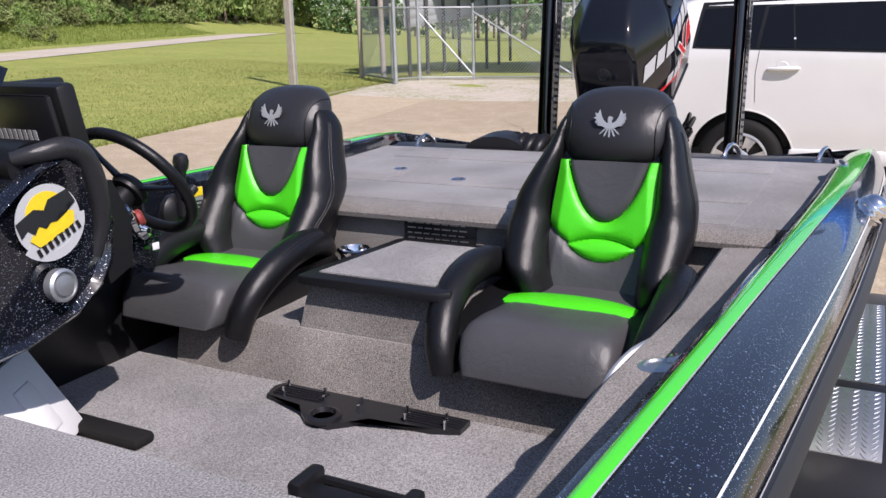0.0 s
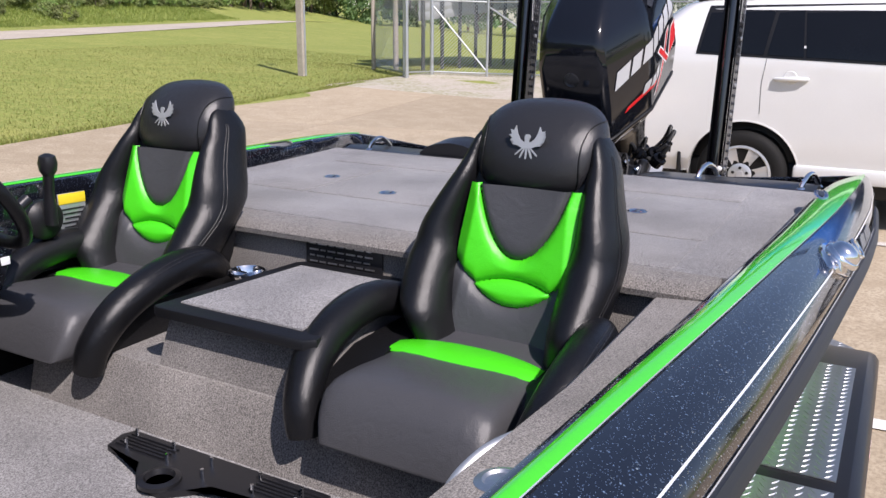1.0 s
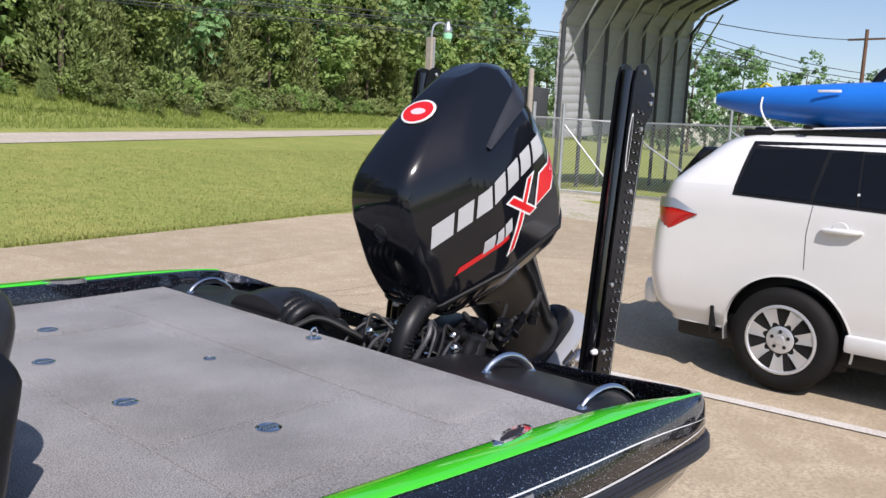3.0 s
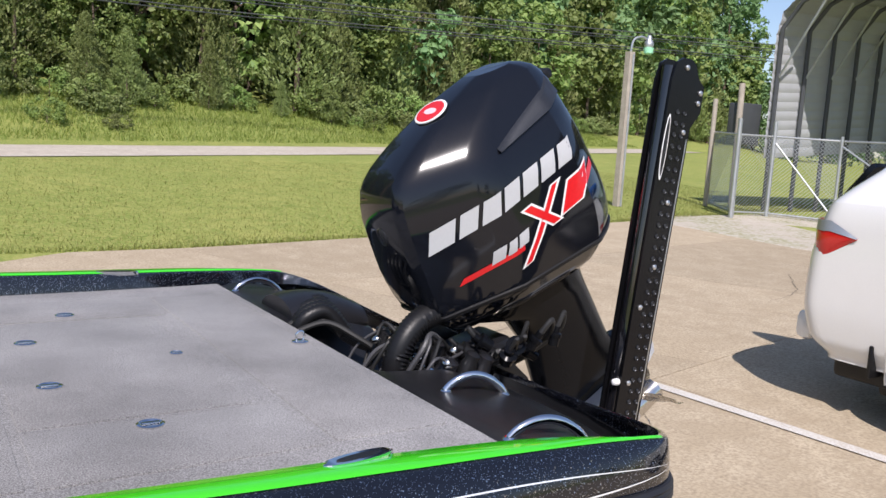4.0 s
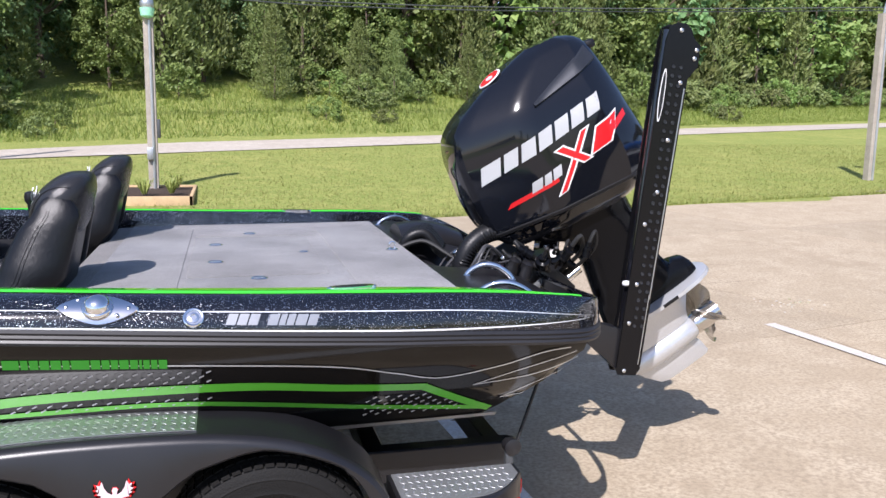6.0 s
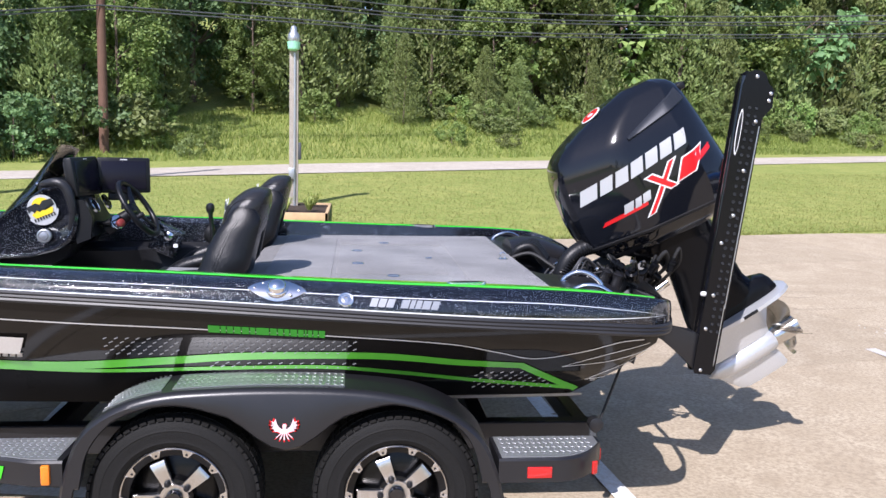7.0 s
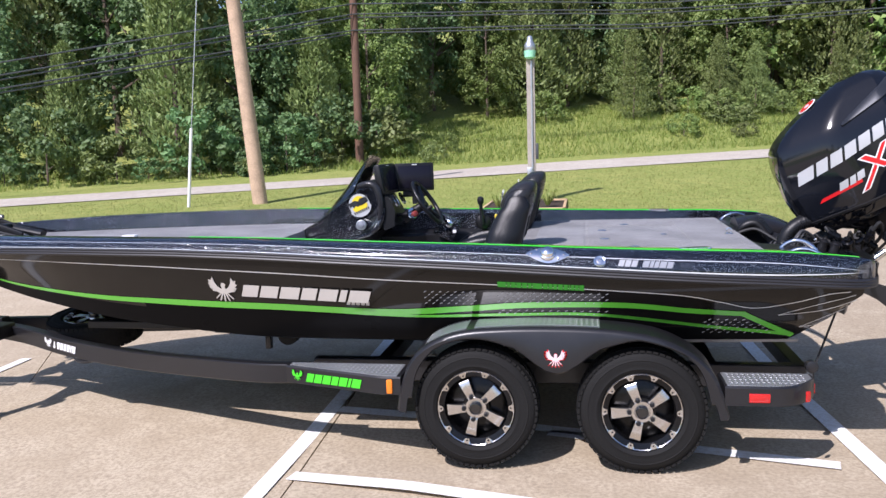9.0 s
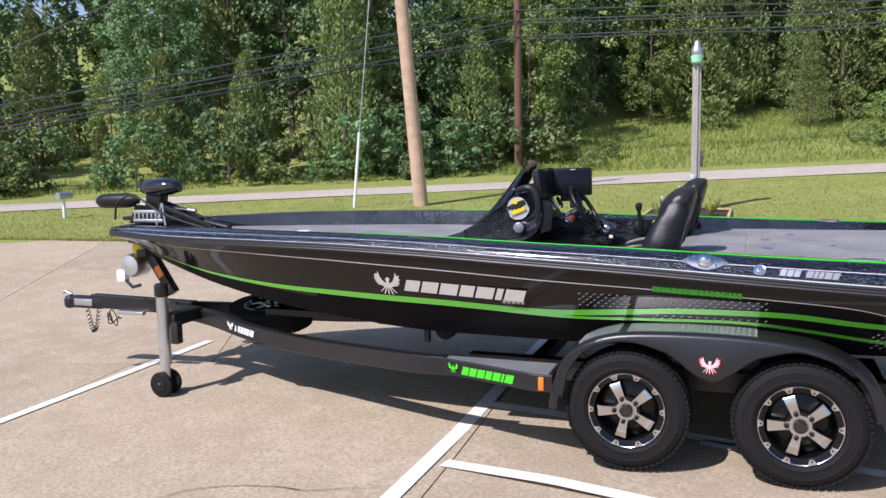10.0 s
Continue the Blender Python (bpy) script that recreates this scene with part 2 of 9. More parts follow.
M_ORANGE = mat("orange_lens", (0.75, 0.2, 0.01), 0.15, coat=0.6, var=0.1)
M_REDLENS = mat("red_lens", (0.5, 0.01, 0.01), 0.12, coat=0.8, var=0.1)
M_CARPET = carpet("grey_carpet", (0.242, 0.235, 0.232))
M_CARPET2 = carpet("grey_brown_carpet", (0.205, 0.19, 0.175))
M_SCREEN = mat("dark_screen", (0.010, 0.009, 0.016), 0.22, spec=0.25)
M_CARWHITE = mat("white_car_paint", (0.74, 0.74, 0.72), 0.16, coat=1.0, var=0.03)
M_GLASS = mat("tinted_glass", (0.006, 0.007, 0.009), 0.03, spec=0.28)
M_SMOKE = mat("smoked_acrylic", (0.006, 0.0065, 0.008), 0.05, coat=1.0)
M_BLUE = mat("blue_polyethylene", (0.012, 0.16, 0.62), 0.34, var=0.08)
M_WOODPOLE = mat("weathered_pole_wood", (0.47, 0.33, 0.225), 0.85, var=0.3, scale=5, bump=0.5, bscale=40)
M_WOODGREY = mat("grey_weathered_wood", (0.36, 0.32, 0.27), 0.85, var=0.25, scale=6, bump=0.4, bscale=60)
M_BROWNPOLE = mat("brown_treated_wood", (0.14, 0.075, 0.05), 0.85, var=0.3, bump=0.4, bscale=40)
M_TIMBER = mat("new_timber", (0.52, 0.36, 0.2), 0.8, var=0.2, scale=8, bump=0.2, bscale=80)
M_BARK = mat("bark", (0.12, 0.09, 0.065), 0.95, var=0.4, scale=6, bump=0.8, bscale=30)
M_TREAD = mat("worn_diamond_plate", (0.40, 0.41, 0.42), 0.55, metal=0.85, var=0.2)
M_MODEL = mat("dull_silver_letters", (0.30, 0.31, 0.33), 0.35, metal=0.6, var=0.1)
M_GALV = mat("galvanised_steel", (0.5, 0.52, 0.53), 0.42, metal=0.8, var=0.12)
# white steel darkened to grey for the shade inside the carport
M_SHED = mat("shaded_white_ribbed_steel", (0.36, 0.37, 0.38), 0.45, var=0.08)
# beige in these silver letters stands for the ground they mirror
M_NAME = mat("ground_tinted_silver_decal", (0.47, 0.44, 0.40), 0.32, var=0.06)
# gunwale lime dulled and paled for shade and reflected light on the hull
M_GREENH = mat("lime_green_shade_tone", (0.10, 0.42, 0.035), 0.2, coat=0.5, var=0.06)
M_STRIPE = mat("bright_silver_stripe", (0.80, 0.82, 0.84), 0.22, metal=0.35, var=0.05)
M_DARKGREEN = mat("dark_green_decal", (0.02, 0.20, 0.012), 0.35, var=0.1)
M_DARKSTEEL = mat("dark_frame_steel", (0.06, 0.065, 0.07), 0.5, var=0.2)
M_WIRE = mat("black_cable", (0.012, 0.012, 0.012), 0.6)
# black cable lightened to grey for the sun glancing off it
M_CABLE = mat("glint_grey_cable", (0.075, 0.078, 0.08), 0.38, var=0.2)
M_MULCH = mat("dark_mulch", (0.05, 0.032, 0.02), 0.95, var=0.5, scale=20, bump=1.0, bscale=50)
M_KNOB = mat("dull_red_plastic", (0.22, 0.035, 0.03), 0.4, var=0.1)
M_LAMPGREEN = mat("green_lamp_lens", (0.35, 0.75, 0.5), 0.2, var=0.1)
M_CONCRETE = ground_mat("concrete", ((0.430, 0.352, 0.247), (0.368, 0.298, 0.208), (0.488, 0.408, 0.295), (0.300, 0.242, 0.170)), (1, 0.35, 3.0, 45), 0.22, 140)
M_PAINTLINE = ground_mat("worn_white_road_paint", ((0.80, 0.79, 0.77), (0.74, 0.73, 0.70), (0.66, 0.62, 0.56)), (1, 2.0, 45), 0.2, 120)
M_PAINTOLD = ground_mat("faded_road_paint", ((0.52, 0.49, 0.44), (0.46, 0.41, 0.35), (0.62, 0.60, 0.57)), (1, 4.0, 60), 0.3, 120)
M_CRACK = mat("dark_crack_filling", (0.10, 0.08, 0.06), 0.95, var=0.4)
M_GRASS = ground_mat("lawn_grass", ((0.192, 0.246, 0.050), (0.300, 0.310, 0.084), (0.138, 0.198, 0.034), (0.330, 0.330, 0.105)), (1, 0.4, 2.4, 16), 1.0, 40)
M_ROAD = ground_mat("pale_gravel_road", ((0.50, 0.44, 0.37), (0.58, 0.53, 0.45), (0.42, 0.365, 0.30)), (1, 0.6, 6), 0.4, 60)
M_GRAVEL = ground_mat("gravel", ((0.42, 0.37, 0.30), (0.25, 0.25, 0.12), (0.5, 0.46, 0.40)), (1, 1.2, 12), 0.9, 25)
M_BLADE = leaf_mat("grass_blades", (0.195, 0.24, 0.048), (0.33, 0.33, 0.098), 0.35)
# blue raised in these leaves for sky sheen and haze over the wood
M_LEAF = leaf_mat("broad_leaves", (0.115, 0.208, 0.080), (0.21, 0.325, 0.130), 0.32)
M_WEED = leaf_mat("bank_weeds", (0.20, 0.30, 0.055), (0.36, 0.42, 0.11), 0.45)
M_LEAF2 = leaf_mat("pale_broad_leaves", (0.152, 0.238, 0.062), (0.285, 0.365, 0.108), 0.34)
M_CEDAR = leaf_mat("cedar_sprays", (0.138, 0.180, 0.058), (0.245, 0.290, 0.098), 0.22)

# ---- mesh helpers ----
WORLD = {}


def thing(name, loc, label, category, group="", kind=""):
    """An Empty at the base of a thing, tagged."""
    ob = new(name)
    ob.empty_display_size = 0.1
    ob.location = loc
    WORLD[ob.name] = Vector(loc)
    return tagged(ob, label, category, group, kind)


def finish(me, m, sharp=38):
    me.materials.append(m)
    me.polygons.foreach_set("use_smooth", [True] * len(me.polygons))
    me.set_sharp_from_angle(angle=radians(sharp))
    me.update()


def part(name, bm, m, parent=None, label="", sharp=38):
    """Links a bmesh, in world coordinates, as one mesh under a thing or a part."""
    at = WORLD[parent.name] if parent else Vector((0, 0, 0))
    if at.length:
        bmesh.ops.translate(bm, verts=bm.verts, vec=-at)
    bmesh.ops.recalc_face_normals(bm, faces=bm.faces)
    me = bpy.data.meshes.new(name)
    bm.to_mesh(me)
    bm.free()
    finish(me, m, sharp)
    ob = new(name, me)
    if parent:
        ob.parent = parent
    WORLD[ob.name] = at
    return tagged(ob, label)


def solo(name, bm, m, label, category, group="", kind="", sharp=38):
    return tagged(part(name, bm, m, None, label, sharp), label, category, group, kind)


def B():
    return bmesh.new()


def loft(rings, closed=True, caps=True, bm=None):
    """A skin over rings of equal count; closed: each ring is a loop."""
    bm = bm or B()
    vs = [[bm.verts.new(p) for p in r] for r in rings]
    k = len(rings[0])
    for a, b in zip(vs, vs[1:]):
        for i in range(k if closed else k - 1):
            j = (i + 1) % k
            q = (a[i], a[j], b[j], b[i])
            if len(set(q)) == 4:
                try:
                    bm.faces.new(q)
                except ValueError:
                    pass
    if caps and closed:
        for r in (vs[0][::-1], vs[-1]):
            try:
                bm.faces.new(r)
            except ValueError:
                pass
    return bm


def box(c, s, bev=0.0, bm=None, m=None, seg=2):
    """A box of size s at centre c, edges rounded by bev, turned by the matrix m about c."""
    tmp = B()
    bmesh.ops.create_cube(tmp, size=1)
    bmesh.ops.scale(tmp, vec=s, verts=tmp.verts)
    if bev:
        bmesh.ops.bevel(tmp, geom=tmp.edges[:], offset=bev, segments=seg, affect="EDGES", profile=0.5)
    if m is not None:
        bmesh.ops.transform(tmp, matrix=m.to_4x4(), verts=tmp.verts)
    bmesh.ops.translate(tmp, vec=c, verts=tmp.verts)
    return merge(bm, tmp)


def merge(bm, tmp):
    if bm is None:
        return tmp
    me = bpy.data.meshes.new("joined")
    tmp.to_mesh(me)
    tmp.free()
    bm.from_mesh(me)
    bpy.data.meshes.remove(me)
    return bm


def tube(path, r, n=10, bm=None, caps=True, flat=1.0, up=None):
    """A round tube along a path; r is a number or one for each point; flat squeezes it across."""
    P = [Vector(p) for p in path]
    rr = r if isinstance(r, (list, tuple)) else [r] * len(P)
    rings, prev = [], None
    for i, p in enumerate(P):
        d = (P[min(i + 1, len(P) - 1)] - P[max(i - 1, 0)]).normalized()
        if prev is None:
            u = Vector(up) if up else (Vector((0, 0, 1)) if abs(d.z) < 0.9 else Vector((1, 0, 0)))
        else:
            u = prev
        u = (u - d * u.dot(d)).normalized()
        prev = u
        w = d.cross(u)
        rings.append([p + (u * math.cos(2 * math.pi * k / n) * flat + w * math.sin(2 * math.pi * k / n)) * rr[i] for k in range(n)])
    return loft(rings, True, caps, bm)


def disc(c, axis, prof, n=28, bm=None):
    """Turns a profile of (radius, height) about axis at c."""
    a = Vector(axis).normalized()
    u = a.orthogonal().normalized()
    w = a.cross(u)
    c = Vector(c)
    rings = [[c + a * h + (u * math.cos(2 * math.pi * k / n) + w * math.sin(2 * math.pi * k / n)) * max(r, 1e-4) for k in range(n)] for r, h in prof]
    return loft(rings, True, True, bm)


def plate(outline, o, ex, ey, th, bm=None, bev=0.0):
    """A flat plate: outline in (a, b) on axes ex, ey from o, thickness th along ex x ey."""
    ex, ey, o = Vector(ex), Vector(ey), Vector(o)
    nz = ex.cross(ey).normalized()
    tmp = B()
    lo = [tmp.verts.new(o + ex * a + ey * b) for a, b in outline]
    hi = [tmp.verts.new(o + ex * a + ey * b + nz * th) for a, b in outline]
    tmp.faces.new(lo[::-1])
    top = tmp.faces.new(hi)
    k = len(lo)
    for i in range(k):
        tmp.faces.new((lo[i], lo[(i + 1) % k], hi[(i + 1) % k], hi[i]))
    if bev:
        bmesh.ops.bevel(tmp, geom=list(top.edges), offset=bev, segments=2, affect="EDGES", profile=0.5)
    bmesh.ops.triangulate(tmp, faces=[f for f in tmp.faces if len(f.verts) > 4])
    return merge(bm, tmp)


def spline(knots):
    """A smooth function through knots (x, y, ...) that keeps between its neighbours."""
    xs = [k[0] for k in knots]

    def f(x):
        if x <= xs[0]:
            return knots[0][1]
        if x >= xs[-1]:
            return knots[-1][1]
        i = max(j for j in range(len(xs)) if xs[j] <= x)
        i = min(i, len(xs) - 2)
        (x0, y0), (x1, y1) = knots[i][:2], knots[i + 1][:2]

        def slope(j):
            if j <= 0 or j >= len(xs) - 1:
                return ((knots[min(j + 1, len(xs) - 1)][1] - knots[max(j - 1, 0)][1]) / (xs[min(j + 1, len(xs) - 1)] - xs[max(j - 1, 0)]))
            a = (knots[j][1] - knots[j - 1][1]) / (xs[j] - xs[j - 1])
            b = (knots[j + 1][1] - knots[j][1]) / (xs[j + 1] - xs[j])
            return 0.0 if a * b <= 0 else 2 * a * b / (a + b)
        h = x1 - x0
        t = (x - x0) / h
        return (2 * t**3 - 3 * t**2 + 1) * y0 + (t**3 - 2 * t**2 + t) * h * slope(i) + (-2 * t**3 + 3 * t**2) * y1 + (t**3 - t**2) * h * slope(i + 1)
    return f


def smooth_path(pts, n=6):
    """Catmull-Rom through the points, n steps a span."""
    P = [Vector(p) for p in pts]
    out = []
    for i in range(len(P) - 1):
        a, b, c, d = P[max(i - 1, 0)], P[i], P[i + 1], P[min(i + 2, len(P) - 1)]
        for k in range(n):
            t = k / n
            out.append(0.5 * ((2 * b) + (c - a) * t + (2 * a - 5 * b + 4 * c - d) * t * t + (3 * b - a - 3 * c + d) * t**3))
    return out + [P[-1]]


def frange(a, b, n):
    return [a + (b - a) * i / (n - 1) for i in range(n)]


def clamp(v, a=0.0, b=1.0):
    return max(a, min(b, v))


# ---- lie of the land ----
RD, RN, RO = Vector((0.901, 0.433, 0)), Vector((-0.433, 0.901, 0)), Vector((1.0, 17.8, 0))


def road_axes(x, y):
    p = Vector((x, y, 0)) - RO
    return p.dot(RD), p.dot(RN)


def road_z(a):
    return 0.83 + 0.02 * clamp(a, -45, 60)


def land(x, y):
    """Height of the ground: level round the boat, lower at its bow, rising to the road and to the wooded bank."""
    a, q = road_axes(x, y)
    t = clamp(1 + q / 15.5)
    dip = 0.056 * clamp(-1.2 - x, 0, 5) * clamp((-q - 4) / 8)
    side = 0.034 * clamp(x - 2.5, 0, 14) * (1 - t)
    z = road_z(a) * t - dip + side
    if q > 0:
        z += 0.014 * min(q, 5.2)
    if q > 5.2:
        b = q - 5.2
        rise = 0.10 + 0.11 * clamp((a + 20) / 26)
        z += rise * min(b, 9) * (0.35 + 0.65 * clamp(b / 3)) + 0.24 * clamp(b - 9, 0, 60)
    return z


def slab_edge(x):
    return 7.35 + 0.155 * x


# ground sheet to the horizon
gx = sorted(set([-900, -500, -300, -200, -140, -100] + frange(-75, 75, 61) + [100, 140, 200, 300, 500, 900]))
gy = sorted(set([-900, -500, -300, -150, -80, -45] + frange(-30, 75, 61) + [90, 120, 170, 260, 400, 600, 900]))
bm = B()
grid = [[bm.verts.new((x, y, land(x, y) - (0.07 if (y < slab_edge(x) - 0.6 and -30 < x < 13.2) else 0.0))) for y in gy] for x in gx]
for r0, r1 in zip(grid, grid[1:]):
    for i in range(len(gy) - 1):
        bm.faces.new((r0[i], r1[i], r1[i + 1], r0[i + 1]))
solo("ground", bm, M_GRASS, "mown green lawn rising to a wooded bank", "grass", kind="structure")

# road
bm = B()
rows = []
for a in frange(-46, 75, 70):
    bend = -0.0045 * max(0, -12 - a) ** 2
    row = []
    wide = 4.05 - 1.3 * clamp((-1 - a) / 6)
    for q in (0.05, 0.4, wide * 0.5, wide - 0.45, wide):
        p = RO + RD * a + RN * (q + bend)
        row.append(bm.verts.new((p.x, p.y, max(land(p.x, p.y), road_z(a) + 0.014 * q) + (0.012 if 0 < q < 5 else -0.004))))
    rows.append(row)
for r0, r1 in zip(rows, rows[1:]):
    for i in range(4):
        bm.faces.new((r0[i], r1[i], r1[i + 1], r0[i + 1]))
solo("road", bm, M_ROAD, "pale gravel-topped country road beyond the lawn", "road", kind="structure")

# ---- boat ----
BC = 0.06                    # centre line of the boat
DECK, FLOOR = 1.093, 0.665


rub_plan = spline([(-5.36, 0.0), (-5.32, 0.10), (-5.22, 0.23), (-5.0, 0.40), (-4.7, 0.56), (-4.3, 0.72), (-3.9, 0.84), (-3.4, 0.96), (-2.9, 1.045), (-2.4, 1.10), (-1.8, 1.152), (-1.2, 1.197), (-0.6, 1.232), (0.0, 1.26), (0.4, 1.268)])


def rub_h(x):
    """Half beam at the rub rail."""
    t = clamp((x - 0.4) / 0.88)
    return (rub_plan(x) - 0.025 * t) * max(1 - t ** 10, 0.0) ** 0.5


rub_z = spline([(-5.36, 1.10), (-4.8, 1.130), (-4.4, 1.132), (-4.0, 1.136), (-3.4, 1.147), (-2.8, 1.149), (-2.4, 1.142), (-2.1, 1.134), (-1.5, 1.11), (-0.9, 1.087), (-0.3, 1.058), (0.3, 1.029), (0.6, 1.017), (1.28, 0.982)])
cap_dz = spline([(-5.36, 0.035), (-4.8, 0.055), (-4.4, 0.068), (-4.0, 0.076), (-3.4, 0.071), (-2.8, 0.071), (-2.4, 0.075), (-2.1, 0.079), (-1.5, 0.085), (-0.5, 0.102), (0.0, 0.113), (0.3, 0.122), (0.75, 0.129), (1.0, 0.124), (1.12, 0.105), (1.2, 0.075), (1.26, 0.035), (1.28, 0.018)])
go_k = spline([(-2.6, 0.957), (-2.4, 0.973), (-2.1, 0.998), (-1.8, 1.019), (-1.5, 1.041), (-1.2, 1.067), (-0.9, 1.092), (-0.6, 1.116), (-0.3, 1.14), (0.25, 1.178), (0.7, 1.20), (1.0, 1.205)])
gi_k = spline([(-2.6, 0.944), (-2.4, 0.959), (-2.1, 0.981), (-1.8, 1.0), (-1.5, 1.015), (-1.2, 1.036), (-0.9, 1.052), (-0.6, 1.066), (-0.3, 1.08), (0.25, 1.10), (0.7, 1.14), (0.95, 1.195)])


def cap_edges(x):
    """Half widths at the inner edge of the cap, at the green stripe's outer edge and at the rub rail."""
    r = rub_h(x)
    o = max(min(go_k(x), r - 0.02) if x > -2.6 else r - 0.109 * clamp(r / 0.6), 0.0)
    i = max(min(gi_k(x), o - 0.012) if x > -2.6 else o - 0.022 * clamp(r / 0.6), 0.0)
    return i, o, r


def cap_point(x, th, s, lift=0.0):
    """A point on the outer rounding of the cap; th from 0 (top) to 90 (rub rail)."""
    i, o, r = cap_edges(x)
    c, n = math.cos(radians(th)), math.sin(radians(th))
    z0 = rub_z(x) + 0.012
    z1 = rub_z(x) + cap_dz(x)
    return Vector((x, BC + s * (o + (r - o) * n + lift * n), z0 + (z1 - z0) * c + lift * c))


def deck_z(x):
    return DECK if x > -1.5 else 1.10


boat = thing("bass_boat", (-2.0, BC, 0.45), "long black metalflake bass boat with lime green stripes on a trailer", "boat")
XS = frange(-5.345, -4.6, 16)[:-1] + frange(-4.6, 0.5, 44)[:-1] + frange(0.5, 1.0, 10)[:-1] + frange(1.0, 1.28, 15)
for s, side in ((-1, "port"), (1, "starboard")):
    rings = []
    for x in XS:
        i, o, r = cap_edges(x)
        zt = rub_z(x) + cap_dz(x)
        inner = max(i - 0.020, 0.0)
        row = [Vector((x, BC + s * max(inner - 0.008, 0), min(deck_z(x) - 0.03, zt - 0.01))), Vector((x, BC + s * inner, zt - 0.022)), Vector((x, BC + s * (inner + 0.007), zt - 0.004)), Vector((x, BC + s * i, zt))]
        row += [cap_point(x, th, s) for th in (0, 12, 24, 36, 48, 60, 72, 82, 90)]
        rings.append(row)
    part("gunwale_cap", loft(rings, False), M_FLAKE, boat, "black metalflake gunwale")
    # green stripe lying on the cap's inner edge
    rings = []
    for x in [v for v in XS if -2.62 < v < 1.05]:
        i, o, r = cap_edges(x)
        zt = rub_z(x) + cap_dz(x)
        rings.append([Vector((x, BC + s * i, zt + 0.001)), Vector((x, BC + s * (i + 0.006), zt + 0.005)), Vector((x, BC + s * (o - 0.006), zt + 0.005)), cap_point(x, 3, s, 0.001)])
    part("stripe", loft(rings, False), M_GREEN, boat, "lime green gunwale stripe")
    rings = []
    for x in [v for v in XS if -2.62 < v < 1.05]:
        rings.append([cap_point(x, 3, s, 0.002), cap_point(x, 4.2, s, 0.003)])
    part("pinstripe", loft(rings, False), M_STRIPE, boat)
    for t0, t1 in ((52.0, 54.0), (84.0, 87.0)):
        rings = []
        for x in [v for v in XS if -5.2 < v < 1.13]:
            pull = clamp((x - 0.45) / 0.67) ** 2
            c = 66
            a0, a1 = t0 + (c - t0) * pull, t1 + (c - t1) * pull
            rings.append([cap_point(x, a0, s, 0.002), cap_point(x, a1, s, 0.002)])
        part("pinstripe", loft(rings, False), M_STRIPE, boat)
    # ribbed rub rail
    rings = []
    for x in XS:
        r, z = rub_h(x), rub_z(x)
        prof = [(-0.02, 0.016), (0.008, 0.016), (0.016, 0.008), (0.012, 0.001), (0.018, -0.006), (0.014, -0.013), (0.019, -0.02), (0.012, -0.03), (-0.02, -0.034)]
        rings.append([Vector((x, BC + s * max(r + a, 0), z + b)) for a, b in prof])
    part("rub_rail", loft(rings, False), M_RUB, boat, "ribbed black rub rail")

# hull below the rail, one shell
chine_h = spline([(-5.25, 0.04), (-4.9, 0.24), (-4.4, 0.47), (-3.8, 0.68), (-3.0, 0.86), (-2.0, 0.955), (-1.0, 0.985), (0.5, 0.985), (1.2, 0.97)])
chine_z = spline([(-5.25, 1.05), (-4.9, 0.985), (-4.4, 0.888), (-3.8, 0.785), (-3.0, 0.685), (-2.0, 0.622), (-1.0, 0.622), (0.5, 0.64), (1.2, 0.65)])
keel_z = spline([(-5.25, 1.03), (-4.9, 0.925), (-4.4, 0.765), (-3.8, 0.605), (-3.0, 0.475), (-2.0, 0.41), (1.2, 0.41)])


def hull_end(z):
    """The transom rakes forward towards the keel."""
    return clamp(0.81 + 1.1 * (z - 0.69), 0.55, 1.16)


def side_point(x, f, s, lift=0.0):
    """A point on the topside; f from 0 at the rail to 1 at the chine."""
    r, z = max(rub_h(x) - 0.012, 0), rub_z(x) - 0.03
    ch, cz = min(chine_h(x), max(r - 0.01, 0)), chine_z(x)
    bow = clamp((-2.2 - x) / 2.4)
    h = r + (ch - r) * (f ** (1.25 + 0.0 * bow)) + (0.012 * math.sin(math.pi * f)) * (1 - bow) - 0.06 * bow * math.sin(math.pi * f) * clamp(r)
    zz = z + (cz - z) * f
    return Vector((x, BC + s * (max(h, 0) + lift), zz))


rings = []
FS = (0, 0.12, 0.25, 0.38, 0.5, 0.62, 0.74, 0.85, 0.94, 1.0)
HX = frange(-5.24, -4.4, 18)[:-1] + frange(-4.4, 1.19, 50)
for x in HX:
    row = []
    for s in (-1, 1):
        half = [side_point(x, f, s) for f in FS]
        ch, cz, kz = min(chine_h(x), max(rub_h(x) - 0.022, 0)), chine_z(x), keel_z(x)
        half += [Vector((x, BC + s * max(ch - 0.03, 0) * k, kz + (cz - 0.012 - kz) * (k ** 0.85))) for k in (0.98, 0.75, 0.72, 0.5, 0.47, 0.25)]
        row.append(half)
    ring = row[0] + [Vector((x, BC, keel_z(x)))] + row[1][::-1]
    rings.append([Vector((min(p.x, hull_end(p.z)), p.y, p.z)) for p in ring])
bm = loft(rings, False)
hull = part("hull", bm, M_SIDE, boat, "glossy black hull side", sharp=30)
# the black bottom below the stripe
hull.data.materials.append(M_BOTTOM)
low_z = spline([(-5.2, 1.04), (-4.7, 0.985), (-4.2, 0.91), (-3.7, 0.855), (-3.0, 0.82), (-2.0, 0.80), (-1.3, 0.78), (0.0, 0.74), (1.2, 0.70)])
for f in hull.data.polygons:
    c = f.center + WORLD[hull.name]
    if c.z < low_z(c.x):
        f.material_index = 1
# transom
bm = B()
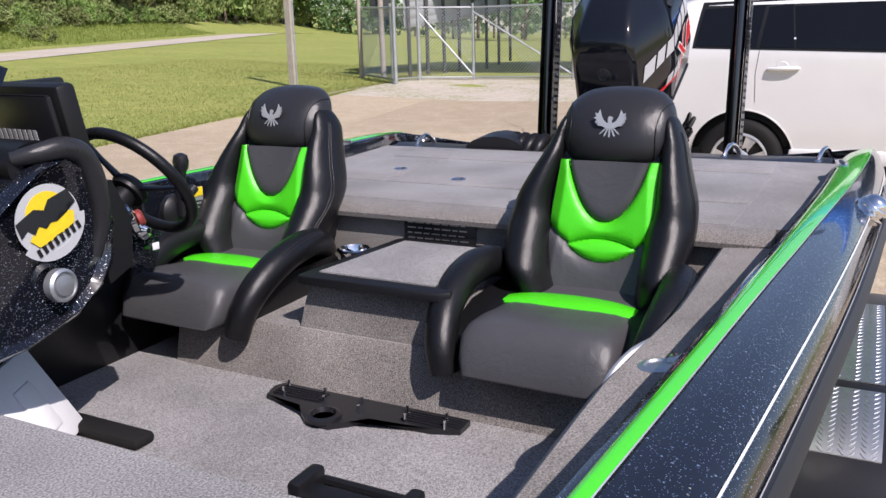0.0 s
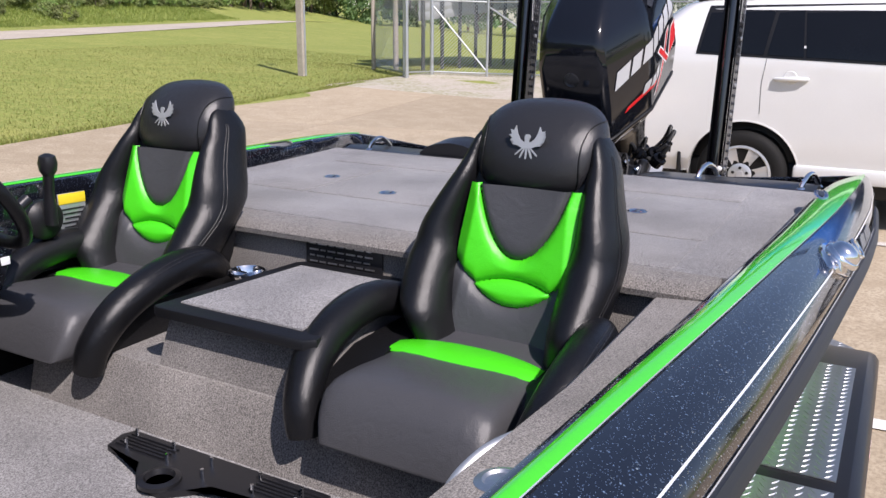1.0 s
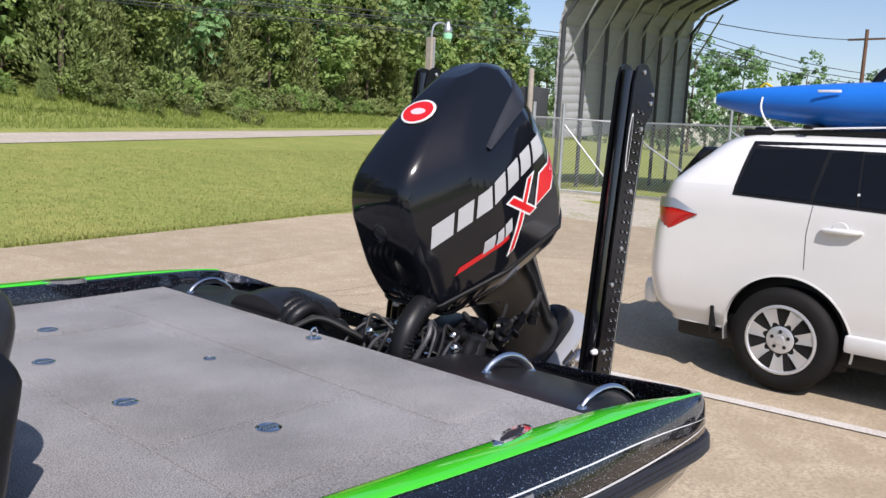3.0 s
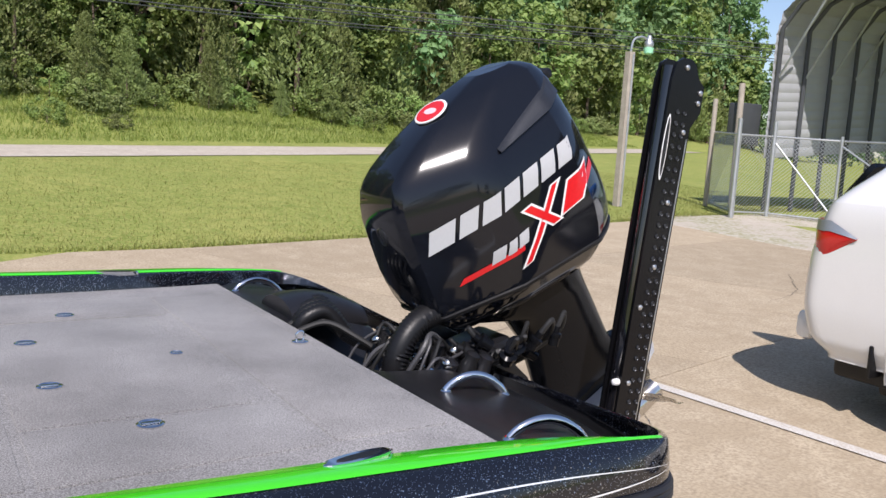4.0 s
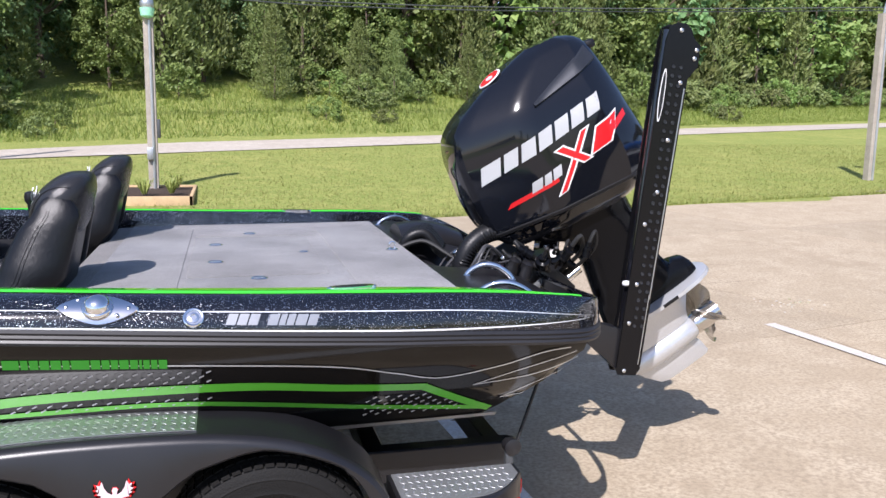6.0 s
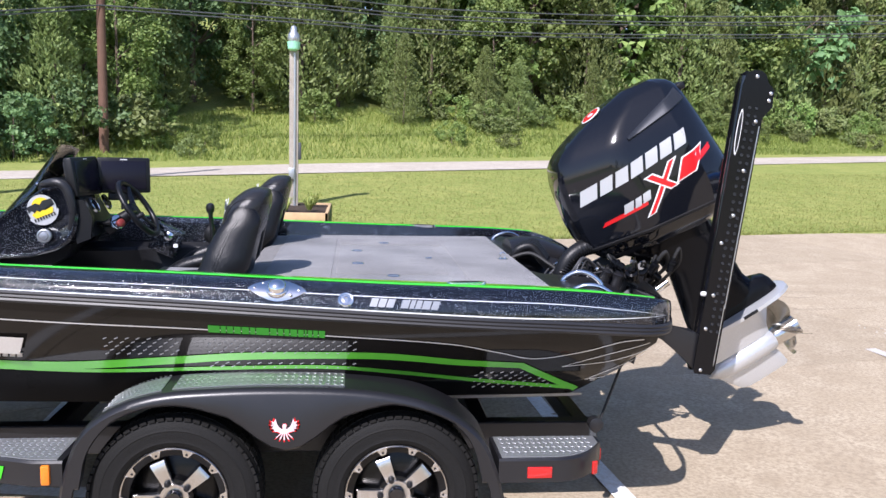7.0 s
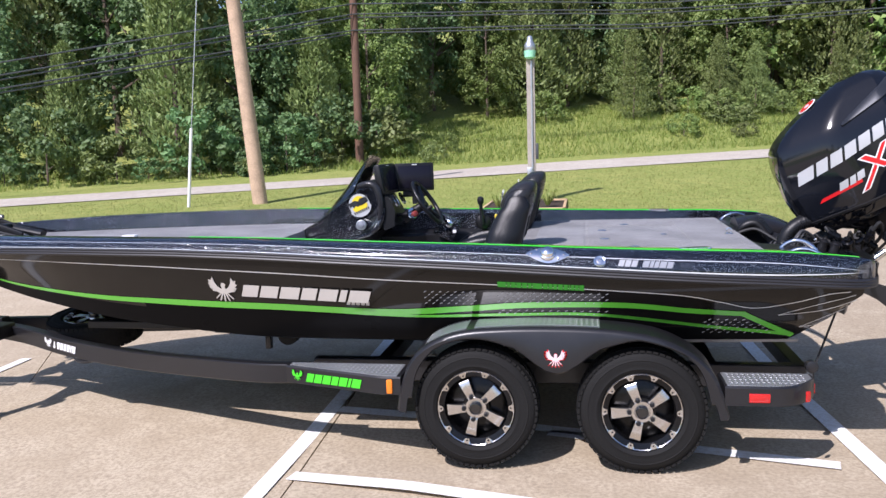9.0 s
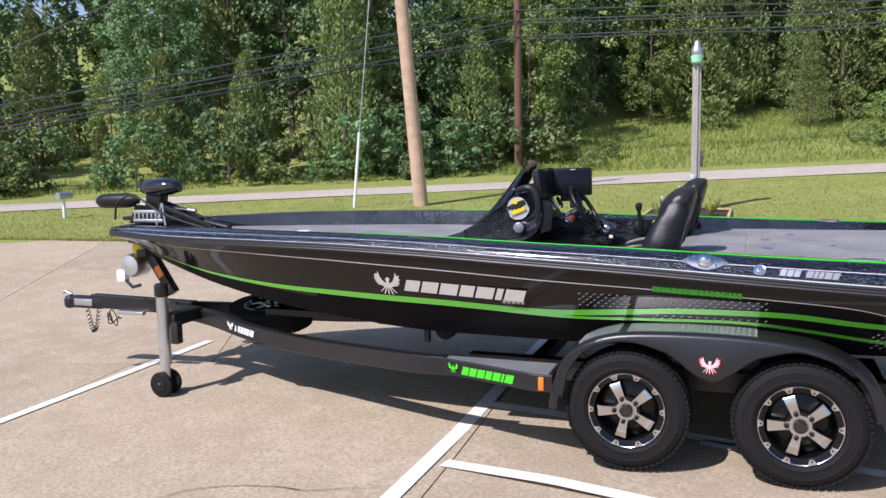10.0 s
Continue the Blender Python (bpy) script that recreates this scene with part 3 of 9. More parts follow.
for s in (1,):
    ring0 = [rings[-1][i] for i in range(len(rings[-1]))]
    vs = [bm.verts.new(p) for p in ring0]
    bm.faces.new(vs)
part("transom", bm, M_GLOSS, boat)


def side_strip(pts, w, s=-1, lift=0.003):
    """A painted band on the topside through (x, f) points; w is its width as a share of the side."""
    P = smooth_path([(x, f, 0) for x, f in pts], 8)
    rings = []
    for k, p in enumerate(P):
        ww = w if not callable(w) else w(k / (len(P) - 1))
        a, b = side_point(p.x, clamp(p.y - ww / 2), s, lift), side_point(p.x, clamp(p.y + ww / 2), s, lift)
        for q in (a, b):
            q.x = min(q.x, hull_end(q.z) - 0.002)
        rings.append([a, b])
    return loft(rings, False)


def straight_strip(p0, p1, w, s=-1, lift=0.004):
    (x0, f0), (x1, f1) = p0, p1
    d = Vector((x1 - x0, (f1 - f0) * 0.36))
    n = Vector((-d.y, d.x)).normalized() * w / 2
    rings = []
    for t in frange(0, 1, 8):
        x, f = x0 + (x1 - x0) * t, f0 + (f1 - f0) * t
        rings.append([side_point(x + n.x, f + n.y / 0.36, s, lift), side_point(x - n.x, f - n.y / 0.36, s, lift)])
    return loft(rings, False)


def zs(pts):
    """(x, height) points as (x, f) on the topside."""
    out = []
    for x, z in pts:
        zt, zb = rub_z(x) - 0.03, chine_z(x)
        out.append((x, (zt - z) / (zt - zb)))
    return out


for s in (-1, 1):
    part("hull_stripe", side_strip(zs([(-4.95, 1.045), (-4.75, 1.015), (-4.5, 0.965), (-4.2, 0.916), (-3.7, 0.865), (-3.0, 0.836), (-2.4, 0.828), (-2.05, 0.824), (-1.7, 0.812), (-1.3, 0.806), (-0.9, 0.835), (-0.57, 0.861), (-0.08, 0.867), (0.25, 0.838), (0.52, 0.822)]), lambda k: 0.02 + 0.06 * clamp(k / 0.4), s), M_GREENH, boat, "lime green hull stripe")
    part("hull_stripe", side_strip(zs([(-1.7, 0.80), (-1.2, 0.782), (-0.7, 0.80), (-0.3, 0.81), (0.0, 0.785), (0.3, 0.745), (0.6, 0.71), (0.76, 0.69)]), lambda k: 0.03 + 0.035 * k, s), M_GREENH, boat)
    part("hull_stripe", straight_strip(*zs([(0.51, 0.822), (0.78, 0.682)]), 0.03, s), M_GREENH, boat)
    part("pinstripe", side_strip(zs([(-5.1, 1.06), (-4.4, 1.068), (-3.4, 1.066), (-2.6, 1.050), (-2.0, 1.029), (-1.29, 0.996), (-0.8, 0.980), (-0.2, 0.955), (0.2, 0.928), (0.4, 0.89), (0.56, 0.858), (0.75, 0.892), (0.9, 0.938), (1.0, 0.948)]), 0.012, s), M_SILVER, boat)
    for a, b, c in (((0.68, 0.815), (0.86, 0.88), (1.03, 0.93)), ((0.68, 0.815), (0.88, 0.845), (1.04, 0.905)), ((0.80, 0.74), (0.93, 0.82), (1.04, 0.885)), ((0.80, 0.74), (0.90, 0.765), (1.0, 0.84))):
        part("pinstripe", side_strip(zs([a, b, c]), 0.010, s), M_SILVER, boat)

# raised tread bars that draw the fender plates' reflection in the hull side
bm = B()
rnd = random.Random(5)
for x0, x1, z0, z1 in ((-1.14, -0.81, 0.865, 0.95), (-0.74, -0.13, 0.88, 0.945), (-0.74, -0.13, 0.81, 0.838), (0.33, 0.74, 0.70, 0.80)):
    row = 0
    z = z0
    while z < z1:
        for k in range(int((x1 - x0) / 0.042)):
            x = x0 + (k + 0.5 * (row % 2)) * 0.042
            if x > 0.3 and z > 0.81 - (x - 0.5) * 0.55:
                continue
            c = side_point(x, zs([(x, z)])[0][1], -1, 0.0)
            box(c + Vector((0, -0.0005, 0)), (0.015, 0.004, 0.0035), 0.0, bm, Matrix.Rotation(radians(-24), 3, "Y"))
        row += 1
        z += 0.017
tagged(part("tread_pattern", bm, M_MODEL, boat, "raised tread bars drawing the fender plate reflection on the hull side"), kind="stuff")
bm = straight_strip((0.05, 1.0), (0.82, 1.0), 0.02, -1, 0.006)
part("keel_trim", bm, M_ALU, boat)


def bars(name, parent, o, ex, ey, widths, h, m, slant=0.2, gap=0.25, th=0.002, cut=True, label=""):
    """A row of plain slanted blocks that stands for a brand name."""
    ex, ey = Vector(ex).normalized(), Vector(ey).normalized()
    a = 0.0
    for k, w in enumerate(widths):
        q = slant * h
        part(name, plate([(a, 0), (a + w, 0), (a + w + q, h), (a + q, h)], o, ex, ey, th), m, parent, label if k == 0 else "")
        a += w + gap * h


def emblem(name, parent, o, ex, ey, r, m, th=0.002, label="", z0=0.0):
    """A plain badge of two raised feathered wings, a head and a tail."""
    ex, ey, o = Vector(ex).normalized(), Vector(ey).normalized(), Vector(o)
    bm = B()
    wing = [(0.0, -0.30), (0.20, -0.30), (0.50, -0.16), (0.78, -0.12), (0.72, 0.02), (0.95, 0.10), (0.84, 0.20), (1.02, 0.36), (0.88, 0.42), (0.96, 0.66), (0.78, 0.60), (0.66, 0.86), (0.55, 0.46), (0.40, 0.20), (0.22, 0.06), (0.0, 0.02)]
    for s in (-1, 1):
        pts = [(s * a * r, b * r) for a, b in wing]
        plate(pts if s > 0 else pts[::-1], o, ex, ey, th, bm)
    head = [(-0.10, -0.05), (0.10, -0.05), (0.13, 0.22), (0.20, 0.32), (0.10, 0.44), (-0.08, 0.44), (-0.14, 0.30)]
    plate([(a * r, b * r) for a, b in head], o, ex, ey, th * 1.1, bm)
    for k in (-2, -1, 0, 1, 2):
        c, n = math.sin(0.42 * k), -math.cos(0.42 * k)
        q = [(0.10 * k - 0.05, -0.25), (0.10 * k + 0.05, -0.25), (0.10 * k + 0.50 * c + 0.05, -0.28 + 0.50 * n), (0.10 * k + 0.56 * c, -0.28 + 0.58 * n), (0.10 * k + 0.50 * c - 0.05, -0.28 + 0.50 * n)]
        plate([(a * r, b * r) for a, b in q[::-1]], o, ex, ey, th * 0.9, bm)
    return part(name, bm, m, parent, label)


def on_side(x, f):
    """Origin and axes on the port topside, x pointing aft, y up."""
    p, q, r = side_point(x, f, -1, 0.004), side_point(x + 0.1, f, -1, 0.004), side_point(x, f - 0.15, -1, 0.004)
    return p, (q - p).normalized(), (r - p).normalized()


def side_f(x, z):
    zt, zb = rub_z(x) - 0.03, chine_z(x)
    return (zt - z) / (zt - zb)


o, ex, ey = on_side(-2.235, side_f(-2.235, 0.886))
bars("name_decal", boat, o, ex, ey, [0.098, 0.108, 0.116, 0.090, 0.110, 0.040, 0.120], 0.074, M_NAME, 0.35, 0.20, label="white brand lettering blocks")
o, ex, ey = on_side(-2.345, side_f(-2.345, 0.925))
emblem("badge_decal", boat, o, ex, ey, 0.092, M_NAME)
o, ex, ey = on_side(-1.60, side_f(-1.60, 0.847))
bars("name_decal", boat, o, ex, ey, [0.020] * 5, 0.02, M_NAME, 0.2, 0.4, cut=False)
o, ex, ey = on_side(-0.74, side_f(-0.74, 0.968))
bars("dealer_decal", boat, o, ex, ey, [0.045, 0.02, 0.024, 0.026, 0.028, 0.02, 0.05, 0.026, 0.022, 0.02, 0.026, 0.022, 0.008, 0.018, 0.018, 0.024], 0.030, M_DARKGREEN, 0.0, 0.12, cut=False, label="green dealer lettering blocks")


def on_cap(x, th):
    p, q, r = cap_point(x, th, -1, 0.003), cap_point(x + 0.1, th, -1, 0.003), cap_point(x, th - 15, -1, 0.003)
    return p, (q - p).normalized(), (r - p).normalized()


o, ex, ey = on_cap(-0.12, 76)
bars("model_decal", boat, o, ex, ey, [0.028, 0.028, 0.028], 0.034, M_MODEL, 0.35, 0.12)
o, ex, ey = on_cap(0.0, 76)
bars("model_decal", boat, o, ex, ey, [0.030, 0.018, 0.022, 0.032, 0.028], 0.034, M_MODEL, 0.35, 0.12)
# round thru-hull ring and oval fuel filler on the cap
o, ex, ey = on_cap(-0.21, 64)
n = ex.cross(ey)
part("vent_ring", disc(o, n, [(0.030, -0.002), (0.030, 0.003), (0.027, 0.005), (0.0225, 0.004), (0.021, 0.0005), (0.017, 0.0005), (0.016, 0.004), (0.009, 0.005), (0.008, 0.001)], 28), M_CHROME, boat, "chrome vent ring")
o, ex, ey = on_cap(-0.475, 50)
n = ex.cross(ey)
rings = []
for scale, lift in ((1.0, -0.004), (1.0, 0.004), (0.96, 0.008), (0.70, 0.009), (0.30, 0.009)):
    row = []
    for k in range(48):
        t = 2 * math.pi * k / 48
        a = 0.112 * math.cos(t) * abs(math.cos(t)) ** 0.15 * scale
        b = 0.050 * math.sin(t) * (1 - 0.40 * abs(math.cos(t)) ** 2) * scale
        row.append(cap_point(-0.475 + a, 50 - 560 * b, -1, 0.003 + lift))
    rings.append(row)
FUEL = part("fuel_filler", loft(rings), M_CHROME, boat, "chrome oval fuel filler")
part("filler_cap", disc(o + n * 0.006, n, [(0.043, 0), (0.043, 0.010), (0.039, 0.014), (0.036, 0.014), (0.034, 0.022), (0.028, 0.031), (0.016, 0.037), (0.004, 0.039)], 32), M_CHROME, FUEL, sharp=50)
for a, b in ((-0.085, 0), (0.085, 0), (-0.055, 0.028), (0.055, -0.028)):
    part("screw", disc(o + ex * a + ey * b + n * 0.007, n, [(0.006, 0), (0.006, 0.003), (0.003, 0.005)], 10), M_STEEL, FUEL)

# decks and cockpit
def inner_h(x):
    return max(cap_edges(x)[0] - 0.026, 0.0)


def slab_between(xs, z0, z1, bev=0.012, hw=None):
    """A carpeted deck panel between the coamings."""
    hw = hw or inner_h
    ring = []
    for x in xs:
        h = hw(x)
        ring.append([Vector((x, BC - h, z0)), Vector((x, BC - h, z1 - bev)), Vector((x, BC - h + bev, z1)), Vector((x, BC, z1)), Vector((x, BC + h - bev, z1)), Vector((x, BC + h, z1 - bev)), Vector((x, BC + h, z0))])
    return loft(ring, True, True)


STERN = 0.70
part("rear_deck", slab_between(frange(-0.60, STERN, 14), DECK - 0.06, DECK - 0.004), M_CARPET, boat, "grey carpeted rear deck")
# deck hatches lying just proud of the rear deck, with narrow gaps
hatches = [(-0.27, 0.34, 0.60, 0.93), (-0.27, 0.34, -0.81, -0.48), (-0.27, 0.28, -0.47, 0.59), (0.35, 0.66, -0.80, 0.92), (-0.60, -0.28, -0.80, 0.92)]
for x0, x1, y0, y1 in hatches:
    part("deck_hatch", box(((x0 + x1) / 2, (y0 + y1) / 2, DECK - 0.006), (x1 - x0 - 0.011, y1 - y0 - 0.011, 0.012), 0.005), M_CARPET, boat)
# soft rolled lip of the rear deck and the wall below it
lip = [Vector((-0.60, y, 0)) for y in frange(BC - 0.99, BC + 0.99, 3)]
bm = B()
prof = [(-0.60, DECK - 0.004), (-0.66, DECK - 0.005), (-0.70, DECK - 0.016), (-0.712, DECK - 0.030), (-0.709, DECK - 0.046), (-0.69, DECK - 0.052), (-0.60, DECK - 0.052)]
loft([[Vector((a, y, b)) for a, b in prof] for y in (BC - 0.975, BC + 0.975)], True, True, bm)
part("deck_lip", bm, M_CARPET2, boat, "grey carpeted deck edge")
part("bulkhead", box((-0.655, BC, 0.885), (0.05, 1.95, 0.36), 0.004), M_CARPET2, boat)
xs_front = frange(-5.0, -2.35, 26)
part("front_deck", slab_between(xs_front, 1.03, 1.10), M_CARPET, boat, "grey carpeted front deck")
part("cockpit_floor", box((-1.75, BC + 0.02, FLOOR - 0.02), (1.5, 1.80, 0.04), 0.0), M_CARPET, boat, "worn grey carpet cockpit floor")
part("front_bulkhead", box((-2.36, BC, 0.82), (0.04, 1.76, 0.40), 0.004), M_CARPET2, boat)
part("floor_step", box((-2.2, BC, 0.75), (0.34, 1.7, 0.22), 0.02), M_CARPET, boat)
# carpeted side pockets: a ledge below the gunwale, its inner wall leaning
for s in (-1, 1):
    up = 0.028 if s < 0 else 0.0
    rings = []
    for x in frange(-2.36 if s < 0 else -0.78, -0.66, 12):
        top = inner_h(x)
        rings.append([Vector((x, BC + s * (top + 0.02), 1.06 + up)), Vector((x, BC + s * (top - 0.005), 1.035 + up)), Vector((x, BC + s * (0.81 + 0.04 * clamp((x + 1.76) / 0.5)), 1.022 + up)), Vector((x, BC + s * (0.79 + 0.04 * clamp((x + 1.76) / 0.5)), 1.00 + up)), Vector((x, BC + s * 0.66, FLOOR)), Vector((x, BC + s * 0.84, FLOOR)), Vector((x, BC + s * (top - 0.02), 0.90))])
    part("side_liner", loft(rings, True, True), M_CARPET2, boat, "grey carpeted cockpit side")
    if s > 0:
        rings = []
        for x in frange(-2.36, -0.784, 12):
            top = inner_h(x)
            w = 0.16 * clamp((x + 1.62) / 0.25)
            rings.append([Vector((x, BC + top + 0.02, 1.06)), Vector((x, BC + top - 0.005, 1.035)), Vector((x, BC + 0.80 + w, 1.018)), Vector((x, BC + 0.785 + w, 1.00)), Vector((x, BC + 0.905, FLOOR)), Vector((x, BC + 0.925, FLOOR)), Vector((x, BC + top - 0.02, 0.90))])
        part("helm_liner", loft(rings, True, True), M_PLASTIC, boat, "black plastic side beside the helm")
    rings = []
    for x in frange(-2.36, -0.62, 12):
        top = inner_h(x)
        rings.append([Vector((x, BC + s * (top - 0.004), 1.03)), Vector((x, BC + s * (top - 0.003), rub_z(x) + cap_dz(x) - 0.03))])
    part("coaming", loft(rings, False), M_FLAKE, boat)
# seat box under the chairs with a raised middle
rings = []
for y, xf in ((BC - 0.80, -1.26), (BC - 0.62, -1.28), (BC + 0.64, -1.275), (BC + 0.73, -1.270), (BC + 0.89, -1.10)):
    rings.append([Vector((xf, y, FLOOR)), Vector((xf + 0.035, y, 0.80)), Vector((xf + 0.055, y, 0.825)), Vector((-0.68, y, 0.825)), Vector((-0.68, y, FLOOR))])
part("seat_box", loft(rings, True, True), M_CARPET2, boat, "grey carpeted seat box")
rings = []
for t, z in ((0, 0.82), (0.5, 0.90), (1, 0.965)):
    x0 = -1.215 + 0.03 * t
    a, b = 0.33 - 0.03 * t, -0.17 + 0.01 * t
    rings.append([Vector((x0, a, z)), Vector((x0, b, z)), Vector((-0.68, b + 0.06, z)), Vector((-0.68, a - 0.06, z))])
part("middle_box", loft(rings, True, True), M_CARPET2, boat)

lid = thing("storage_lid", (-0.98, 0.075, 0.965), "black-framed storage lid with grey carpet inlay between the seats", "hatch lid")
part("frame", plate([(-1.225, 0.32), (-1.235, 0.30), (-1.235, -0.15), (-1.215, -0.175), (-0.74, -0.115), (-0.72, -0.09), (-0.72, 0.24), (-0.74, 0.265)], (0, 0, 0.966), (1, 0, 0), (0, 1, 0), 0.026, None, 0.008), M_PLASTIC, lid, "black moulded lid frame")
part("inlay", plate([(-1.185, 0.268), (-1.19, -0.115), (-0.775, -0.06), (-0.775, 0.215)], (0, 0, 0.992), (1, 0, 0), (0, 1, 0), 0.005, None, 0.002), M_CARPET, lid)
# black notice plate with rows of small print under the deck lip
sign = thing("notice_plate", (-0.684, 0.11, 0.93), "black notice plate with rows of small pale print", "sign")
part("plate", box((-0.684, 0.13, 0.990), (0.006, 0.27, 0.125), 0.002), M_SATIN, sign)
bm = B()
for r in range(6):
    y0 = 0.25
    for k in range(7 if r < 4 else 4):
        w = (0.028, 0.04, 0.022, 0.034)[(k + r) % 4] * 0.8
        box((-0.6885, y0 - w / 2, 1.040 - r * 0.018), (0.002, w, 0.0045), 0, bm)
        y0 -= w + 0.008
part("print", bm, M_ALU, sign)

# deck latches
def latch(x, y, ax=1, r=0.032):
    t = thing("deck_latch", (x, y, DECK), "round chrome flush latch in the carpeted deck", "latch", "deck latches")
    bm = disc((x, y, DECK), (0, 0, 1), [(r, 0), (r, 0.004), (r * 0.85, 0.006), (r * 0.7, 0.002), (r * 0.3, 0.003)], 24)
    part("ring", bm, M_CHROME, t)
    part("pull", box((x, y, DECK + 0.005), (r * 1.3, r * 0.4, 0.005), 0.002), M_STEEL, t)
    return t


for x, y in ((0.003, -0.535), (-0.16, -0.159), (-0.164, 0.311), (0.0, 0.671)):
    latch(x, y)
latch(0.221, 0.054, r=0.02)
ring = thing("lift_ring", (0.625, 0.053, DECK), "chrome upright lifting ring on the rear deck", "ring")
part("base", disc((0.625, 0.053, DECK), (0, 0, 1), [(0.028, 0), (0.028, 0.006), (0.02, 0.01)], 20), M_CHROME, ring)
part("loop", tube([Vector((0.625 + 0.015 * math.cos(t), 0.053 + 0.0 * t, DECK + 0.022 + 0.018 * math.sin(t))) for t in frange(0, 6.0, 16)], 0.004, 8), M_CHROME, ring)
for s in (-1, 1):
    x, y = 0.277, BC + s * 1.108
    c = thing("pull_up_cleat", (x, y, rub_z(x) + cap_dz(x)), "oval chrome pull-up cleat on the green gunwale", "cleat", "gunwale cleats")
    z = rub_z(x) + cap_dz(x) - 0.007
    rot = Matrix.Rotation(radians(-8 * s), 3, "Z")
    pts = [(0.085 * math.cos(2 * math.pi * k / 32), 0.022 * math.sin(2 * math.pi * k / 32)) for k in range(32)]
    part("body", plate(pts, (x, y, z), rot @ Vector((1, 0, 0)), rot @ Vector((0, 1, 0)), 0.016, None, 0.007), M_CHROME, c)
    part("slot", plate([(a * 0.62, b * 0.4) for a, b in pts], (x, y, z + 0.015), rot @ Vector((1, 0, 0)), rot @ Vector((0, 1, 0)), 0.003), M_SATIN, c)

# stern platform: black moulding between the deck and the transom, with grab handles
bm = B()
rings = []
for y in frange(BC - 1.06, BC + 1.06, 25):
    h = abs(y - BC)
    xe = 1.13 - 0.10 * clamp((h - 0.75) / 0.35) ** 2
    low = 0.17 * clamp(1 - (h / 0.36) ** 4)
    zt = 1.088 + 0.012 * clamp((h - 0.8) / 0.2)
    rings.append([Vector((STERN - 0.02, y, 0.95)), Vector((STERN - 0.02, y, DECK - 0.012)), Vector((STERN + 0.015, y, DECK - 0.004 - low * 0.3)), Vector((STERN + 0.06, y, zt - low)), Vector((xe - 0.16, y, zt - 0.015 - low)), Vector((xe - 0.04, y, zt - 0.05 - low)), Vector((xe, y, zt - 0.10 - low)), Vector((xe - 0.03, y, 0.80))])
part("stern_platform", loft(rings, True, True), M_SATIN, boat, "black moulded stern platform")


def grab(p0, p1, h=0.055):
    p0, p1 = Vector(p0), Vector(p1)
    mid = (p0 + p1) / 2
    t = thing("grab_handle", mid, "arched chrome grab handle on the black stern", "handle", "stern handles")
    pts = [p0 + (p1 - p0) * k + Vector((0, 0, h * math.sin(math.pi * k) ** 0.75)) for k in frange(0, 1, 15)]
    part("rail", tube(pts, 0.0095, 10, flat=1.25), M_CHROME, t)
    for p in (p0, p1):
        part("foot", disc(p - Vector((0, 0, 0.012)), (0, 0, 1), [(0.018, 0), (0.018, 0.01), (0.012, 0.016)], 14), M_CHROME, t)


grab((0.735, -0.945, 1.092), (0.935, -0.99, 1.075), 0.05)
grab((0.81, -0.55, 1.085), (0.985, -0.595, 1.07), 0.05)
grab((0.725, 0.985, 1.092), (0.93, 0.99, 1.075), 0.05)
grab((0.805, 0.53, 1.085), (1.01, 0.53, 1.068), 0.05)

# ---- outboard motor ----
EO = Vector((1.35, 0.045, 1.15))
TILT = radians(25)
RAKE = radians(7.5)


def eng(X, Y, Z):
    """Engine axes: X aft along the cowl, Y to starboard, Z up; trimmed by TILT, the lower unit raked further."""
    k = clamp((-0.15 - Z) / 0.3)
    if k > 0:
        dx, dz = X - 0.765, Z + 0.505
        c, s = math.cos(RAKE * k), math.sin(RAKE * k)
        X, Z = 0.765 + dx * c - dz * s - 0.026 * k, -0.505 + dx * s + dz * c - 0.022 * k
    return Vector((EO.x + X * math.cos(TILT) - Z * math.sin(TILT), EO.y + Y, EO.z + X * math.sin(TILT) + Z * math.cos(TILT)))


EX, EY, EZ = eng(1, 0, 0) - EO, Vector((0, 1, 0)), eng(0, 0, 1) - EO
EL = Vector((math.cos(TILT + RAKE), 0, math.sin(TILT + RAKE)))        # axis of the propeller shaft
motor = thing("outboard_motor", (1.35, 0.045, 0.75), "large glossy black outboard motor with white and red graphics", "outboard motor")
cx0 = spline([(0.02, -0.13), (0.06, -0.19), (0.12, -0.235), (0.20, -0.262), (0.32, -0.274), (0.48, -0.272), (0.58, -0.255), (0.64, -0.215), (0.70, -0.12), (0.76, 0.02), (0.80, 0.13), (0.835, 0.25)])
cx1 = spline([(0.0, 0.44), (0.03, 0.53), (0.08, 0.60), (0.14, 0.635), (0.22, 0.648), (0.32, 0.634), (0.43, 0.609), (0.52, 0.592), (0.60, 0.574), (0.68, 0.557), (0.73, 0.545), (0.77, 0.525), (0.81, 0.485), (0.835, 0.42)])
CW = [(0.02, 0.15), (0.06, 0.20), (0.12, 0.24), (0.30, 0.268), (0.50, 0.262), (0.60, 0.238), (0.74, 0.165), (0.80, 0.125), (0.835, 0.07)]


def cw(Z):
    """Half width by height, in flat facets."""
    for (z0, w0), (z1, w1) in zip(CW, CW[1:]):
        if Z <= z1:
            return w0 + (w1 - w0) * clamp((Z - z0) / (z1 - z0))
    return CW[-1][1]


def cowl_half(X, Z):
    """Half width of the cowl at X along and Z up."""
    a, b, w = cx0(Z), cx1(Z), cw(Z)
    t = clamp((X - a) / max(b - a, 1e-3))
    nose = 0.56 + 0.44 * clamp(t / 0.36)
    tail = 0.30 + 0.70 * clamp((1 - t) / 0.22) ** 0.6
    return w * nose * tail * (0.80 + 0.20 * clamp(t / 0.03) ** 0.5)


